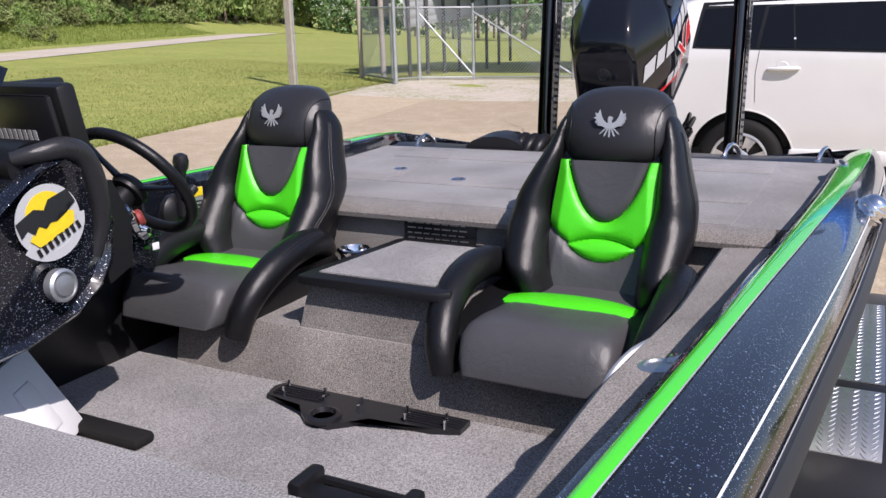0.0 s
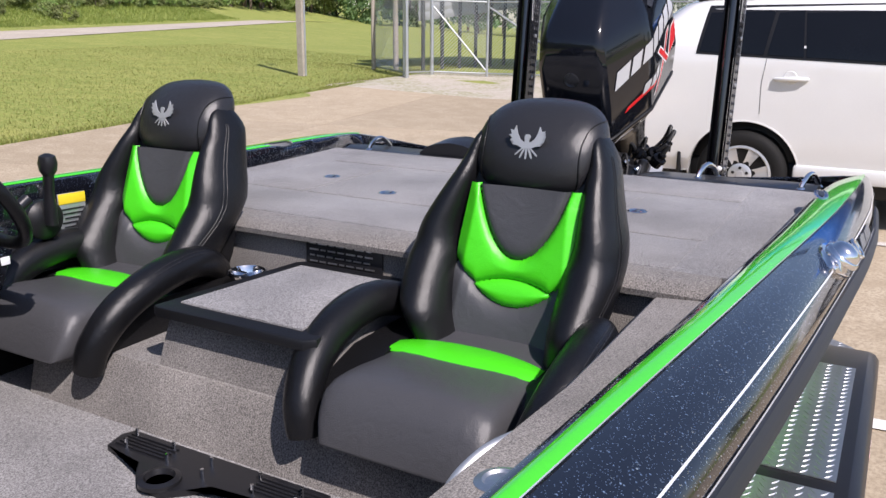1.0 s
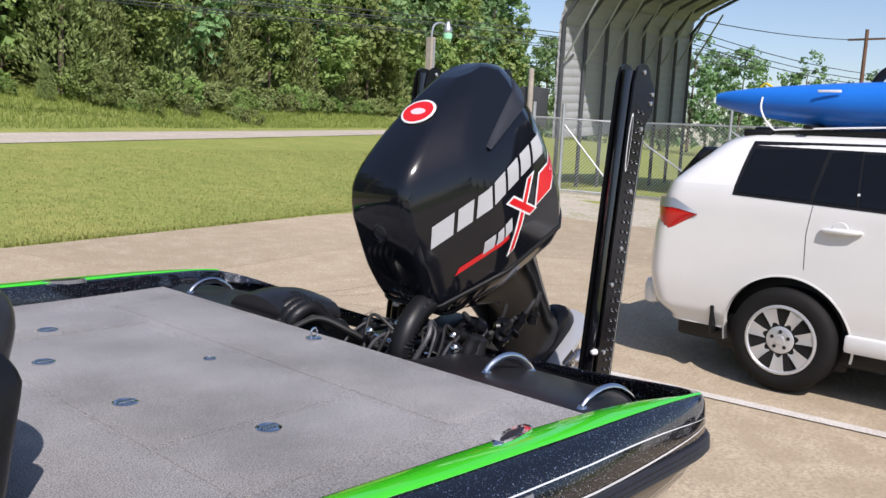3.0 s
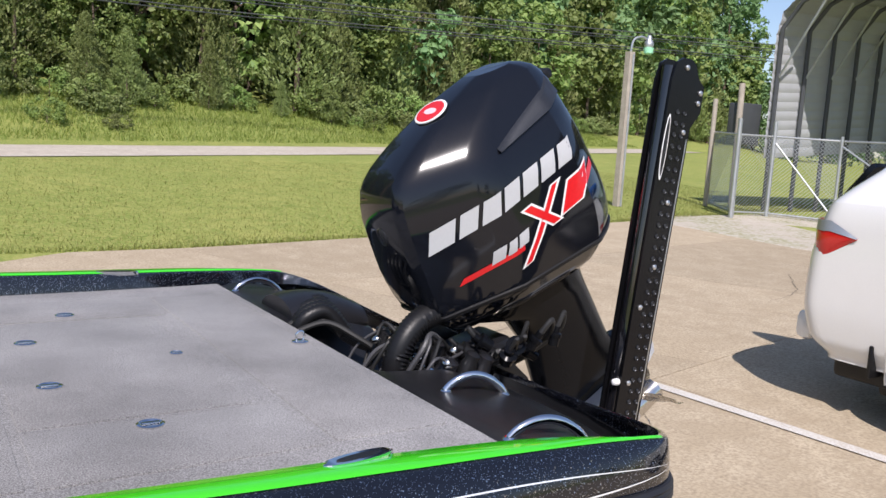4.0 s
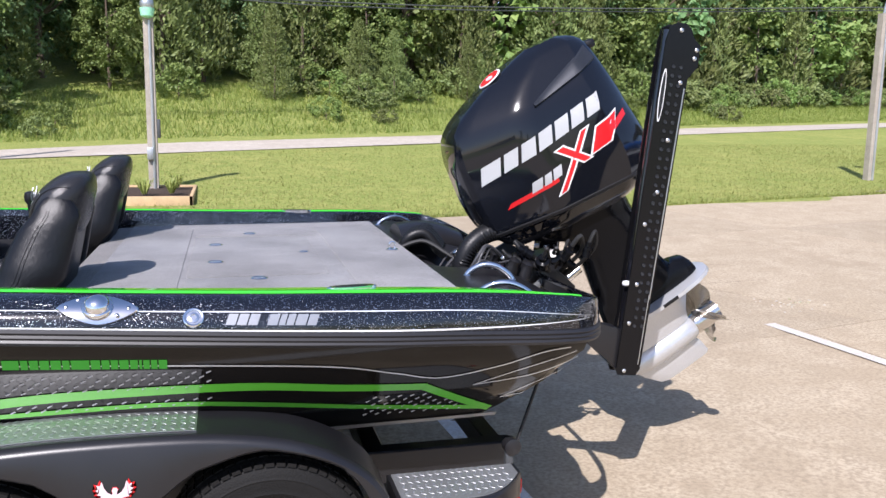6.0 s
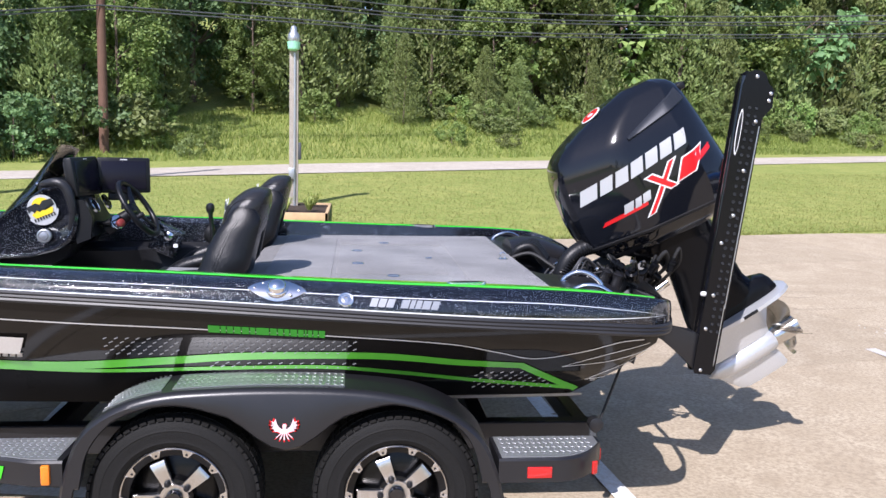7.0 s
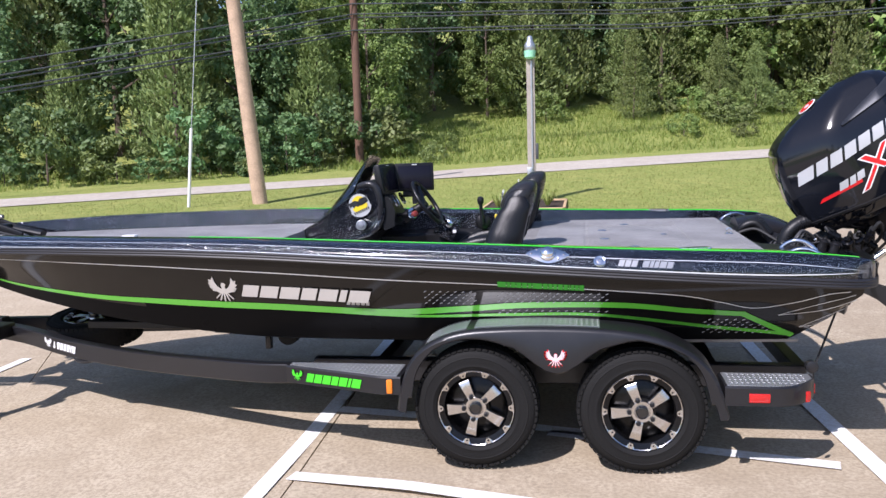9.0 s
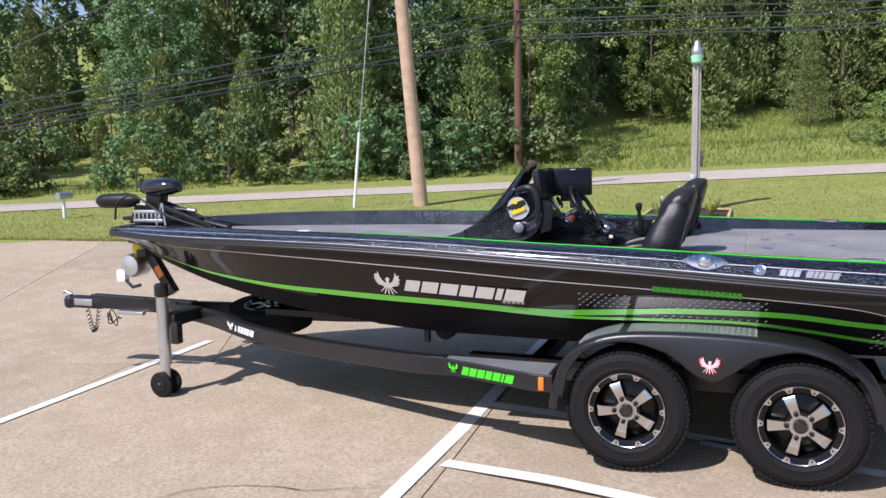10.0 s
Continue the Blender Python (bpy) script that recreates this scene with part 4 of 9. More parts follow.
def cowl_ring(Z, grow=0.0):
    a, b = cx0(Z) - grow, cx1(Z) + grow
    ts = [0, 0.005, 0.015, 0.03, 0.10, 0.17, 0.24, 0.30, 0.36, 0.44, 0.52, 0.60, 0.68, 0.74, 0.78, 0.82, 0.86, 0.90, 0.94, 0.97, 0.99, 1.0]
    up = [(a + (b - a) * t, cowl_half(cx0(Z) + (cx1(Z) - cx0(Z)) * t, Z) + grow) for t in ts]
    return [eng(X, -h, Z) for X, h in up] + [eng(X, h, Z) for X, h in up[::-1]]


zs = [0.02, 0.035, 0.05, 0.06, 0.08, 0.10, 0.12, 0.16, 0.20, 0.25, 0.30, 0.35, 0.40, 0.45, 0.50, 0.55, 0.60, 0.63, 0.66, 0.69, 0.72, 0.74, 0.76, 0.78, 0.80, 0.82, 0.835]
cowl = part("cowl", loft([cowl_ring(z) for z in zs]), M_COWL, motor, "glossy black engine cowl", sharp=24)
# lower skirt line round the cowl's foot
part("cowl_seam", loft([cowl_ring(z, g) for z, g in ((0.118, 0.0), (0.122, 0.006), (0.134, 0.006), (0.138, 0.0))], True, False), M_PLASTIC, motor)


def cowl_patch(outline, m, name, lift, label="", nu=10):
    """A decal lying on the cowl's port and starboard faces; outline as four corners (X, Z)."""
    (a, b, c, d) = outline
    for s in (-1, 1):
        rings = []
        for i in range(nu + 1):
            u = i / nu
            row = []
            for j in range(4):
                v = j / 3
                X = (a[0] * (1 - u) + b[0] * u) * (1 - v) + (d[0] * (1 - u) + c[0] * u) * v
                Z = (a[1] * (1 - u) + b[1] * u) * (1 - v) + (d[1] * (1 - u) + c[1] * u) * v
                row.append(eng(X, s * (cowl_half(X, Z) + lift), Z))
            rings.append(row)
        part(name, loft(rings, False), m, cowl, label if s < 0 else "")


def cowl_word(x0, z0, x1, z1, h, widths, m, name, slant=0.35, gap=0.16, lift=0.004):
    """Plain blocks along a line on the cowl for the maker's name."""
    total = sum(widths) + gap * (len(widths) - 1)
    a = 0.0
    for k, w in enumerate(widths):
        def P(s, v):
            t = s / total
            return (x0 + (x1 - x0) * t + slant * h * v, z0 + (z1 - z0) * t + h * v)
        cowl_patch([P(a, 0), P(a + w, 0), P(a + w, 1), P(a, 1)], m, name, lift, nu=3)
        a += w + gap


cowl_word(-0.218, 0.374, 0.395, 0.478, 0.078, [0.62, 0.44, 0.46, 0.48, 0.48, 0.46, 0.46], M_DECALGREY, "name_block", 0.35, 0.11)
cowl_patch([(-0.15, 0.228), (0.10, 0.262), (0.10, 0.285), (-0.13, 0.252)], M_RED, "red_flash", 0.003)
cowl_patch([(0.36, 0.345), (0.535, 0.395), (0.535, 0.425), (0.36, 0.375)], M_RED, "red_flash", 0.003)
cowl_word(-0.03, 0.258, 0.12, 0.285, 0.048, [0.6, 0.42, 0.55], M_DECALGREY, "model_block", 0.3, 0.12)
cowl_patch([(0.07, 0.195), (0.125, 0.205), (0.325, 0.44), (0.27, 0.43)], M_WHITE, "model_cross", 0.0035)
cowl_patch([(0.088, 0.203), (0.117, 0.208), (0.305, 0.432), (0.276, 0.426)], M_RED, "model_cross", 0.0048)
cowl_patch([(0.235, 0.29), (0.29, 0.298), (0.175, 0.405), (0.12, 0.395)], M_WHITE, "model_cross", 0.0035)
cowl_patch([(0.24, 0.297), (0.275, 0.302), (0.17, 0.398), (0.135, 0.392)], M_RED, "model_cross", 0.0048)
cowl_patch([(0.275, 0.305), (0.40, 0.325), (0.49, 0.448), (0.345, 0.42)], M_WHITE, "model_bend", 0.0035)
cowl_patch([(0.288, 0.312), (0.392, 0.330), (0.478, 0.438), (0.350, 0.414)], M_RED, "model_bend", 0.0052)
# grey fin along the upper edge
for s in (-1, 1):
    rings = []
    for t in frange(0, 1, 16):
        X0, Z0 = 0.13 + 0.385 * t, 0.605 + 0.075 * t
        w = 0.006 + 0.062 * t ** 0.9
        q = cowl_half(X0, Z0)
        q2 = cowl_half(X0 - 0.15 * w, Z0 + w)
        rings.append([eng(X0, s * (q + 0.001), Z0 - 0.004), eng(X0, s * (q + 0.014), Z0 + 0.006), eng(X0 - 0.02 * t, s * (q2 + 0.014), Z0 + w), eng(X0 - 0.02 * t, s * (q2 - 0.004), Z0 + w + 0.01)])
    part("fin", loft(rings, False), M_COWLGREY, cowl, "grey side fin")
# round badge on the sloping crown
bm = B()
p0 = eng(0.055, -0.012, 0.779)
n = (EZ - EX * 0.42).normalized()
e1 = EY
e2 = n.cross(e1)
pts = [(0.078 * math.cos(2 * math.pi * k / 28), 0.060 * math.sin(2 * math.pi * k / 28)) for k in range(28)]
part("badge", plate(pts, p0 + n * 0.000, e1, e2, 0.004, None, 0.0015), M_WHITE, cowl, "red oval badge")
part("badge_ring", plate([(a * 0.88, b * 0.86) for a, b in pts], p0 + n * 0.004, e1, e2, 0.001), M_RED, cowl)
part("badge_core", plate([(a * 0.45, b * 0.26) for a, b in pts], p0 + n * 0.005, e1, e2, 0.001), M_PINK, cowl)
part("front_badge", disc(eng(-0.272, 0.0, 0.45), -EX, [(0.034, -0.004), (0.034, 0.002), (0.029, 0.004), (0.026, 0.001), (0.018, 0.002)], 24), M_COWLGREY, cowl)
part("top_latch", box(eng(0.56, 0, 0.735), (0.05, 0.10, 0.04), 0.012, None, Matrix.Rotation(-TILT, 3, "Y")), M_PLASTIC, cowl)


def eng_ring(Z, x0, x1, w, n=9, p=0.7):
    out = []
    for k in range(2 * n):
        t = 2 * math.pi * k / (2 * n)
        c, s = math.cos(t), math.sin(t)
        out.append(eng((x0 + x1) / 2 + (x1 - x0) / 2 * math.copysign(abs(c) ** p, c), w * math.copysign(abs(s) ** p, s), Z))
    return out


rings = [eng_ring(z, a, b, w) for z, a, b, w in ((0.06, -0.10, 0.47, 0.16), (0.0, -0.06, 0.46, 0.15), (-0.08, 0.10, 0.47, 0.125), (-0.2, 0.155, 0.51, 0.10), (-0.33, 0.165, 0.555, 0.085), (-0.40, 0.16, 0.60, 0.078), (-0.47, 0.155, 0.68, 0.07))]
part("midsection", loft(rings), M_LEG, motor, "black leg of the motor")
rings = [eng_ring(z, a, b, w, p=0.6) for z, a, b, w in ((-0.385, 0.50, 0.62, 0.05), (-0.40, 0.42, 0.675, 0.062), (-0.43, 0.30, 0.70, 0.07), (-0.47, 0.17, 0.715, 0.075), (-0.485, 0.165, 0.715, 0.075))]
part("exhaust_housing", loft(rings), M_LEG, motor)
rings = [eng_ring(z, a, b, w, p=0.75) for z, a, b, w in ((-0.487, 0.17, 0.74, 0.10), (-0.495, 0.165, 0.765, 0.14), (-0.515, 0.165, 0.768, 0.14), (-0.522, 0.17, 0.74, 0.07), (-0.56, 0.175, 0.62, 0.055), (-0.65, 0.17, 0.57, 0.046), (-0.70, 0.165, 0.56, 0.04))]
lower = part("gearcase", loft(rings), M_SILVER, motor, "silver lower unit")
prof = [(0.004, 0), (0.03, 0.02), (0.05, 0.06), (0.062, 0.12), (0.066, 0.22), (0.064, 0.34), (0.058, 0.42), (0.05, 0.43)]
part("bullet", disc(eng(0.13, 0, -0.757), EL, prof, 26), M_SILVER, lower)
rings = []
for z, a, b, w in ((-0.79, 0.17, 0.53, 0.018), (-0.85, 0.21, 0.56, 0.012), (-0.92, 0.27, 0.575, 0.007), (-0.935, 0.31, 0.56, 0.003)):
    rings.append(eng_ring(z, a, b, w, 6, 0.8))
part("skeg", loft(rings), M_SILVER, lower)
part("intake", box(eng(0.30, -0.037, -0.66), (0.06, 0.006, 0.03), 0.002, None, Matrix.Rotation(-TILT - RAKE, 3, "Y")), M_SATIN, lower)
prop = part("prop_hub", disc(eng(0.555, 0, -0.757), EL, [(0.048, 0), (0.056, 0.02), (0.053, 0.12), (0.057, 0.155), (0.04, 0.157), (0.015, 0.17)], 22), M_STEEL, lower, "stainless propeller")
for k in range(3):
    a0 = radians(35 + 120 * k)
    rings = []
    for r in frange(0.045, 0.185, 9):
        f = (r - 0.045) / 0.14
        half = 0.085 * math.sin(math.pi * clamp(0.22 + 0.72 * f)) + 0.006
        row = []
        for c in frange(-1, 1, 9):
            ang = a0 + c * half / max(r, 0.06) * 0.95 + 0.35 * f
            ax = 0.06 + c * half * 0.75 + 0.05 * f + 0.02 * c * c
            row.append(eng(0.555 + ax, r * math.cos(ang), -0.757 + r * math.sin(ang)))
        rings.append(row)
    bm = loft(rings, False)
    bmesh.ops.solidify(bm, geom=bm.faces[:], thickness=0.005)
    part("blade", bm, M_STEEL, prop)
part("label", box(eng(0.47, -0.138, -0.505), (0.09, 0.004, 0.018), 0.001, None, Matrix.Rotation(-TILT - RAKE, 3, "Y")), M_PLASTIC, lower)
# clamp bracket and jack plate between transom and leg
part("bracket", plate([(1.08, 1.02), (1.22, 1.10), (1.33, 1.05), (1.47, 0.93), (1.46, 0.84), (1.36, 0.76), (1.20, 0.62), (1.10, 0.62)], (0, -0.10, 0), (1, 0, 0), (0, 0, 1), 0.022, None, 0.005), M_SATIN, motor, "black transom bracket")
part("bracket", plate([(1.08, 1.02), (1.22, 1.10), (1.33, 1.05), (1.47, 0.93), (1.46, 0.84), (1.36, 0.76), (1.20, 0.62), (1.10, 0.62)], (0, 0.19, 0), (1, 0, 0), (0, 0, 1), 0.022, None, 0.005), M_SATIN, motor)
part("swivel", box((1.36, EO.y, 0.93), (0.22, 0.22, 0.26), 0.03, None, Matrix.Rotation(-TILT * 0.6, 3, "Y")), M_SATIN, motor)
# valves, elbows and hose ends crowded over the bracket
rnd = random.Random(8)
for k in range(9):
    c = Vector((1.18 + 0.034 * k, -0.16 - 0.05 * (k % 3), 1.06 + 0.035 * math.sin(k * 1.7)))
    d = Vector((rnd.uniform(-1, 1), rnd.uniform(-0.6, 0.2), rnd.uniform(0.1, 1))).normalized()
    r = rnd.uniform(0.016, 0.028)
    part("valve", disc(c, d, [(r, 0), (r, 0.03), (r * 1.25, 0.032), (r * 1.25, 0.045), (r * 0.7, 0.05), (r * 0.7, 0.07)], 14), M_LEG if k % 3 else M_PLASTIC, motor)
    e = c + d * 0.06
    part("hose", tube(smooth_path([e, e + d * 0.05 + Vector((0.02, 0, 0.01)), e + Vector((0.05 + 0.02 * (k % 2), 0.05, -0.03)), Vector((1.30 + 0.02 * k, -0.06, 0.98))], 5), rnd.uniform(0.007, 0.012), 8), M_WIRE, motor)
part("ram", tube([(1.22, EO.y, 0.72), (1.56, EO.y, 0.98)], 0.022, 12), M_STEEL, motor, "steel trim ram")
part("jack_plate", box((1.13, EO.y, 0.80), (0.10, 0.44, 0.42), 0.012), M_SATIN, motor)
for k, (y, z) in enumerate(((-0.12, 0.93), (-0.12, 0.70), (0.20, 0.93), (0.20, 0.70))):
    part("bolt", disc((1.185, y, z), (1, 0, 0), [(0.018, 0), (0.018, 0.012), (0.008, 0.02)], 6), M_STEEL, motor)
# fittings in the well: pump, cylinder, knobs
for k, (x, y, z, r) in enumerate(((1.02, -0.20, 1.02, 0.038), (1.10, -0.22, 1.04, 0.03), (1.17, -0.20, 1.02, 0.034), (1.05, -0.10, 1.05, 0.03), (1.00, 0.22, 1.03, 0.035))):
    part("fitting", disc((x, y, z - 0.04), (0.25, -0.3, 1), [(r, 0), (r, 0.05), (r * 0.8, 0.065), (r * 0.85, 0.09), (r * 0.3, 0.1)], 14), M_PLASTIC if k % 2 else M_SATIN, motor)
part("steering_cylinder", tube([(1.03, -0.28, 1.0), (1.05, 0.30, 1.0)], 0.022, 12), M_CHROME, motor)


def corrugated(pts, r, name, parent, n=14, pitch=0.014):
    P = smooth_path(pts, 14)
    out, rad = [], []
    acc = 0.0
    for a, b in zip(P, P[1:]):
        L = (b - a).length
        s = 0.0
        while acc + (L - s) >= pitch / 2:
            s += pitch / 2 - acc
            acc = 0.0
            out.append(a + (b - a) * (s / L))
            rad.append(r if len(out) % 2 else r * 0.86)
        acc += L - s
    return part(name, tube(out, rad, n), M_PLASTIC, parent, sharp=80)


corrugated([(0.92, -0.06, 0.93), (0.925, -0.07, 1.04), (0.97, -0.07, 1.13), (1.07, -0.05, 1.185), (1.20, -0.02, 1.18)], 0.047, "rigging_hose", motor)
for k in range(4):
    o = 0.03 * k
    P = smooth_path([(0.70, 0.30 + o, 1.06), (0.82, 0.27 + o * 1.2, 1.10), (0.92, 0.20 + o, 1.05 - 0.01 * k), (1.02, 0.14 + o, 0.98)], 8)
    part("cable", tube(P, 0.011, 8), M_WIRE, motor)
# loose wires, clips and small bright fittings under the cowl
rnd = random.Random(8)
for k in range(14):
    y = -0.24 + 0.035 * k
    x0, x1 = 0.86 + rnd.uniform(0, 0.1), 1.10 + rnd.uniform(0, 0.12)
    P = smooth_path([(x0, y, 0.95), (x0 + 0.06, y + rnd.uniform(-0.05, 0.05), 1.03 + rnd.uniform(0, 0.08)), ((x0 + x1) / 2, y * 0.7 + rnd.uniform(-0.05, 0.05), 1.06 + rnd.uniform(-0.02, 0.08)), (x1, y * 0.5, 1.02 + rnd.uniform(-0.04, 0.06))], 7)
    part("wire", tube(P, rnd.choice((0.005, 0.007, 0.010)), 7), rnd.choice((M_WIRE, M_WIRE, M_PLASTIC, M_GREYV)), motor)
for x, y, z, r in ((1.02, -0.24, 1.06, 0.016), (1.09, -0.17, 1.08, 0.013), (0.98, -0.13, 1.05, 0.012), (1.15, -0.10, 1.07, 0.015), (1.04, 0.06, 1.09, 0.012), (0.95, 0.12, 1.06, 0.014), (1.10, 0.16, 1.05, 0.013)):
    part("clamp", disc((x, y, z), (0.6, -0.5, 0.5), [(r, -0.012), (r * 1.15, -0.008), (r * 1.15, 0.008), (r, 0.012)], 14), M_STEEL, motor)
part("drain_tube", tube(smooth_path([(1.0, -0.26, 1.03), (1.10, -0.30, 1.0), (1.2, -0.24, 0.95), (1.3, -0.16, 0.98)], 8), 0.016, 10), M_GALV, motor)
# stern rigging cover on the starboard side with tubes
cover = thing("rigging_boot", (0.90, 0.52, 1.0), "black rigging boots and hoses bunched at the stern", "hose bundle")
rings = []
for t in frange(0, 1, 10):
    x = 0.74 + 0.34 * t
    r = 0.085 * math.sin(math.pi * clamp(0.25 + 0.6 * t)) + 0.02
    rings.append([Vector((x, 0.55 + 0.17 * math.cos(a) * (1 - 0.3 * t), 1.07 - 0.02 * t + r * math.sin(a))) for a in frange(0, 2 * math.pi * 15 / 16, 16)])
part("boot", loft(rings), M_SATIN, cover, "glossy black boot")
for k in range(4):
    y = 0.34 + 0.06 * k
    corrugated([(0.73 + 0.02 * k, y, 1.04), (0.76 + 0.02 * k, y - 0.02, 1.11), (0.84 + 0.02 * k, y - 0.03, 1.13), (0.91 + 0.02 * k, y - 0.05, 1.05)], 0.030, "hose", cover, 12)

# ---- shallow water anchors on the transom ----
PX = Vector((1.70 - 1.548, 0, 2.075 - 0.62)).normalized()
PW = Vector((PX.z, 0, -PX.x))


def anchor(y):
    foot = Vector((1.565, y, 0.61))
    t = thing("anchor_pole", (1.565, y, 0.61), "tall black perforated shallow-water anchor on the transom", "anchor", "stern anchors")

    def at(u, w, dy=0.0):
        return foot + PX * u + PW * w + Vector((0, dy, 0))
    L = 1.50
    outline = [(0.0, -0.055), (0.0, 0.028), (0.03, 0.045), (1.28, 0.062), (1.335, 0.10), (1.42, 0.098), (1.45, 0.062), (1.485, 0.045), (L, 0.02), (L, -0.02), (1.48, -0.05), (1.42, -0.062), (0.02, -0.066)]
    for dy, nm in ((-0.036, "side_plate"), (0.028, "side_plate")):
        part(nm, plate([(a, b) for a, b in outline], foot + Vector((0, dy, 0)), PX, PW, -0.008 if dy < 0 else 0.008, None, 0.0), M_ANOD, t, "black anodised side plate")
    part("spine", tube([at(0.02, -0.035), at(1.47, -0.03)], 0.030, 14, flat=1.0), M_GLOSS, t)
    part("blade", box(at(0.72, 0.02), (0.05, 0.05, 1.36), 0.006, None, Matrix((PW, Vector((0, 1, 0)), PX)).transposed()), M_GLOSS, t)
    f = -0.0445
    bm = B()
    for k in range(30):
        u = 0.22 + k * 0.038
        for w in (-0.012, 0.022):
            disc(at(u, w, f), (0, -1, 0), [(0.0085, 0), (0.0085, 0.002), (0.0075, 0.0035), (0.006, 0.0015)], 12, bm)
    tagged(part("rivets", bm, M_COWLGREY, t), kind="stuff")
    for u, w in ((0.02, -0.03), (0.23, -0.04), (0.40, -0.03), (0.66, -0.035), (0.80, 0.0), (1.02, 0.012), (1.26, 0.03), (1.365, 0.078), (1.40, 0.082), (1.47, 0.0)):
        part("bolt", disc(at(u, w, f), (0, -1, 0), [(0.009, 0), (0.009, 0.004), (0.005, 0.007)], 12), M_ALU, t)
    bm = plate([(0.34, 0.042), (1.24, 0.054), (1.24, 0.049), (0.34, 0.037)], foot + Vector((0, f - 0.0005, 0)), PX, PW, -0.001)
    part("pinstripe", bm, M_ALU, t)
    part("pinstripe", plate([(0.05, 0.034), (0.36, 0.038), (0.36, 0.034), (0.05, 0.030)], foot + Vector((0, f - 0.0005, 0)), PX, PW, -0.001), M_ALU, t)
    pts = [(1.20 + 0.11 * math.cos(a), -0.046 + 0.012 * math.sin(a)) for a in frange(0, 6.0, 24)]
    part("name_decal", plate(pts, foot + Vector((0, f - 0.0005, 0)), PX, PW, -0.001), M_WHITE, t, "white oval maker's decal")
    part("name_decal", plate([(1.20 + (a - 1.20) * 0.9, -0.046 + (b + 0.046) * 0.7) for a, b in pts], foot + Vector((0, f - 0.0015, 0)), PX, PW, -0.001), M_SATIN, t)
    part("knob", disc(at(0.40, -0.06, -0.03), -PW, [(0.010, 0), (0.013, 0.010), (0.010, 0.026), (0.003, 0.030)], 14), M_WHITE, t, "white knob")
    # bracket arm down to the transom
    bm = plate([(1.07, 0.86), (1.20, 0.86), (1.34, 0.79), (1.44, 0.70), (1.545, 0.60), (1.545, 0.80), (1.49, 0.83), (1.38, 0.85), (1.22, 0.92), (1.07, 0.94)], (0, y + 0.02, 0), (1, 0, 0), (0, 0, 1), 0.05, None, 0.008)
    part("bracket", bm, M_SATIN, t, "black transom bracket")
    part("adapter", box((1.16, y, 0.86), (0.07, 0.12, 0.22), 0.01), M_SATIN, t)
    return t


anchor(-0.47)
anchor(0.59)

# ---- trailer ----
def ground_at(x, y):
    return land(x, y)


trailer = thing("boat_trailer", (-1.5, BC, 0.0), "black tandem-axle boat trailer with diamond-plate steps and fenders", "trailer")


def beam(path, w, h, parent, name="beam", m=None, bev=0.006):
    """A rectangular beam along a path; w across, h high."""
    P = [Vector(p) for p in path]
    rings = []
    for i, p in enumerate(P):
        d = P[min(i + 1, len(P) - 1)] - P[max(i - 1, 0)]
        d.z = 0
        d.normalize()
        n = Vector((-d.y, d.x, 0))
        ww = w if not isinstance(w, (list, tuple)) else w[i]
        hh = h if not isinstance(h, (list, tuple)) else h[i]
        b = min(bev, hh * 0.3)
        rings.append([p + n * (ww / 2 * a) + Vector((0, 0, hh * c)) for a, c in ((-1, -1 + b / hh), (-1, -b / hh), (-1 + 2 * b / ww, 0), (1 - 2 * b / ww, 0), (1, -b / hh), (1, -1 + b / hh), (1 - 2 * b / ww, -1), (-1 + 2 * b / ww, -1))])
    return part(name, loft(rings), m or M_SATIN, parent)


for s in (-1, 1):
    o = [(-4.80, 0.03, 0.50), (-4.3, 0.18, 0.482), (-3.8, 0.38, 0.442), (-3.2, 0.58, 0.424), (-2.6, 0.84, 0.458), (-2.15, 1.03, 0.488), (-1.86, 1.06, 0.499)]
    P = smooth_path([(x, BC + s * y, z) for x, y, z in o], 4)
    beam(P, 0.075, [0.110 + 0.008 * math.sin(math.pi * k / (len(P) - 1)) for k in range(len(P))], trailer, "frame_rail")
    beam([(-1.9, BC + s * 0.78, 0.46), (0.95, BC + s * 0.78, 0.46)], 0.075, 0.13, trailer, "frame_rail")
    beam([(-3.6, BC + s * 0.44, 0.60), (0.75, BC + s * 0.50, 0.60)], 0.09, 0.05, trailer, "bunk", M_PLASTIC)
for x in (-1.5, 0.42, 0.9):
    w = 0.78 if x > -2.5 else 0.7
    beam([(x, BC - w, 0.44), (x, BC + w, 0.44)], 0.075, 0.09, trailer, "cross_member", M_SATIN)
for x in (-0.86, 0.0):
    part("axle", tube([(x, BC - 1.18, 0.33), (x, BC + 1.18, 0.33)], 0.035, 12), M_SATIN, trailer)
# tongue and coupler
beam([(-4.6, BC, 0.515), (-5.66, BC, 0.53)], 0.085, 0.115, trailer, "tongue")
part("hinge_plate", box((-4.82, BC - 0.055, 0.44), (0.16, 0.02, 0.15), 0.006), M_SATIN, trailer)
part("marker", box((-4.78, BC - 0.068, 0.42), (0.025, 0.008, 0.08), 0.002), M_ORANGE, trailer, "orange side marker")
actuator = part("coupler", box((-5.72, BC, 0.455), (0.36, 0.095, 0.105), 0.02), M_SATIN, trailer, "black coupler with aluminium plate")
part("coupler_plate", box((-5.74, BC - 0.05, 0.46), (0.20, 0.006, 0.06), 0.003), M_ALU, actuator)
part("ball_socket", disc((-5.92, BC, 0.40), (0, 0, 1), [(0.05, 0), (0.06, 0.02), (0.062, 0.07), (0.045, 0.10), (0.01, 0.11)], 18), M_SATIN, actuator)
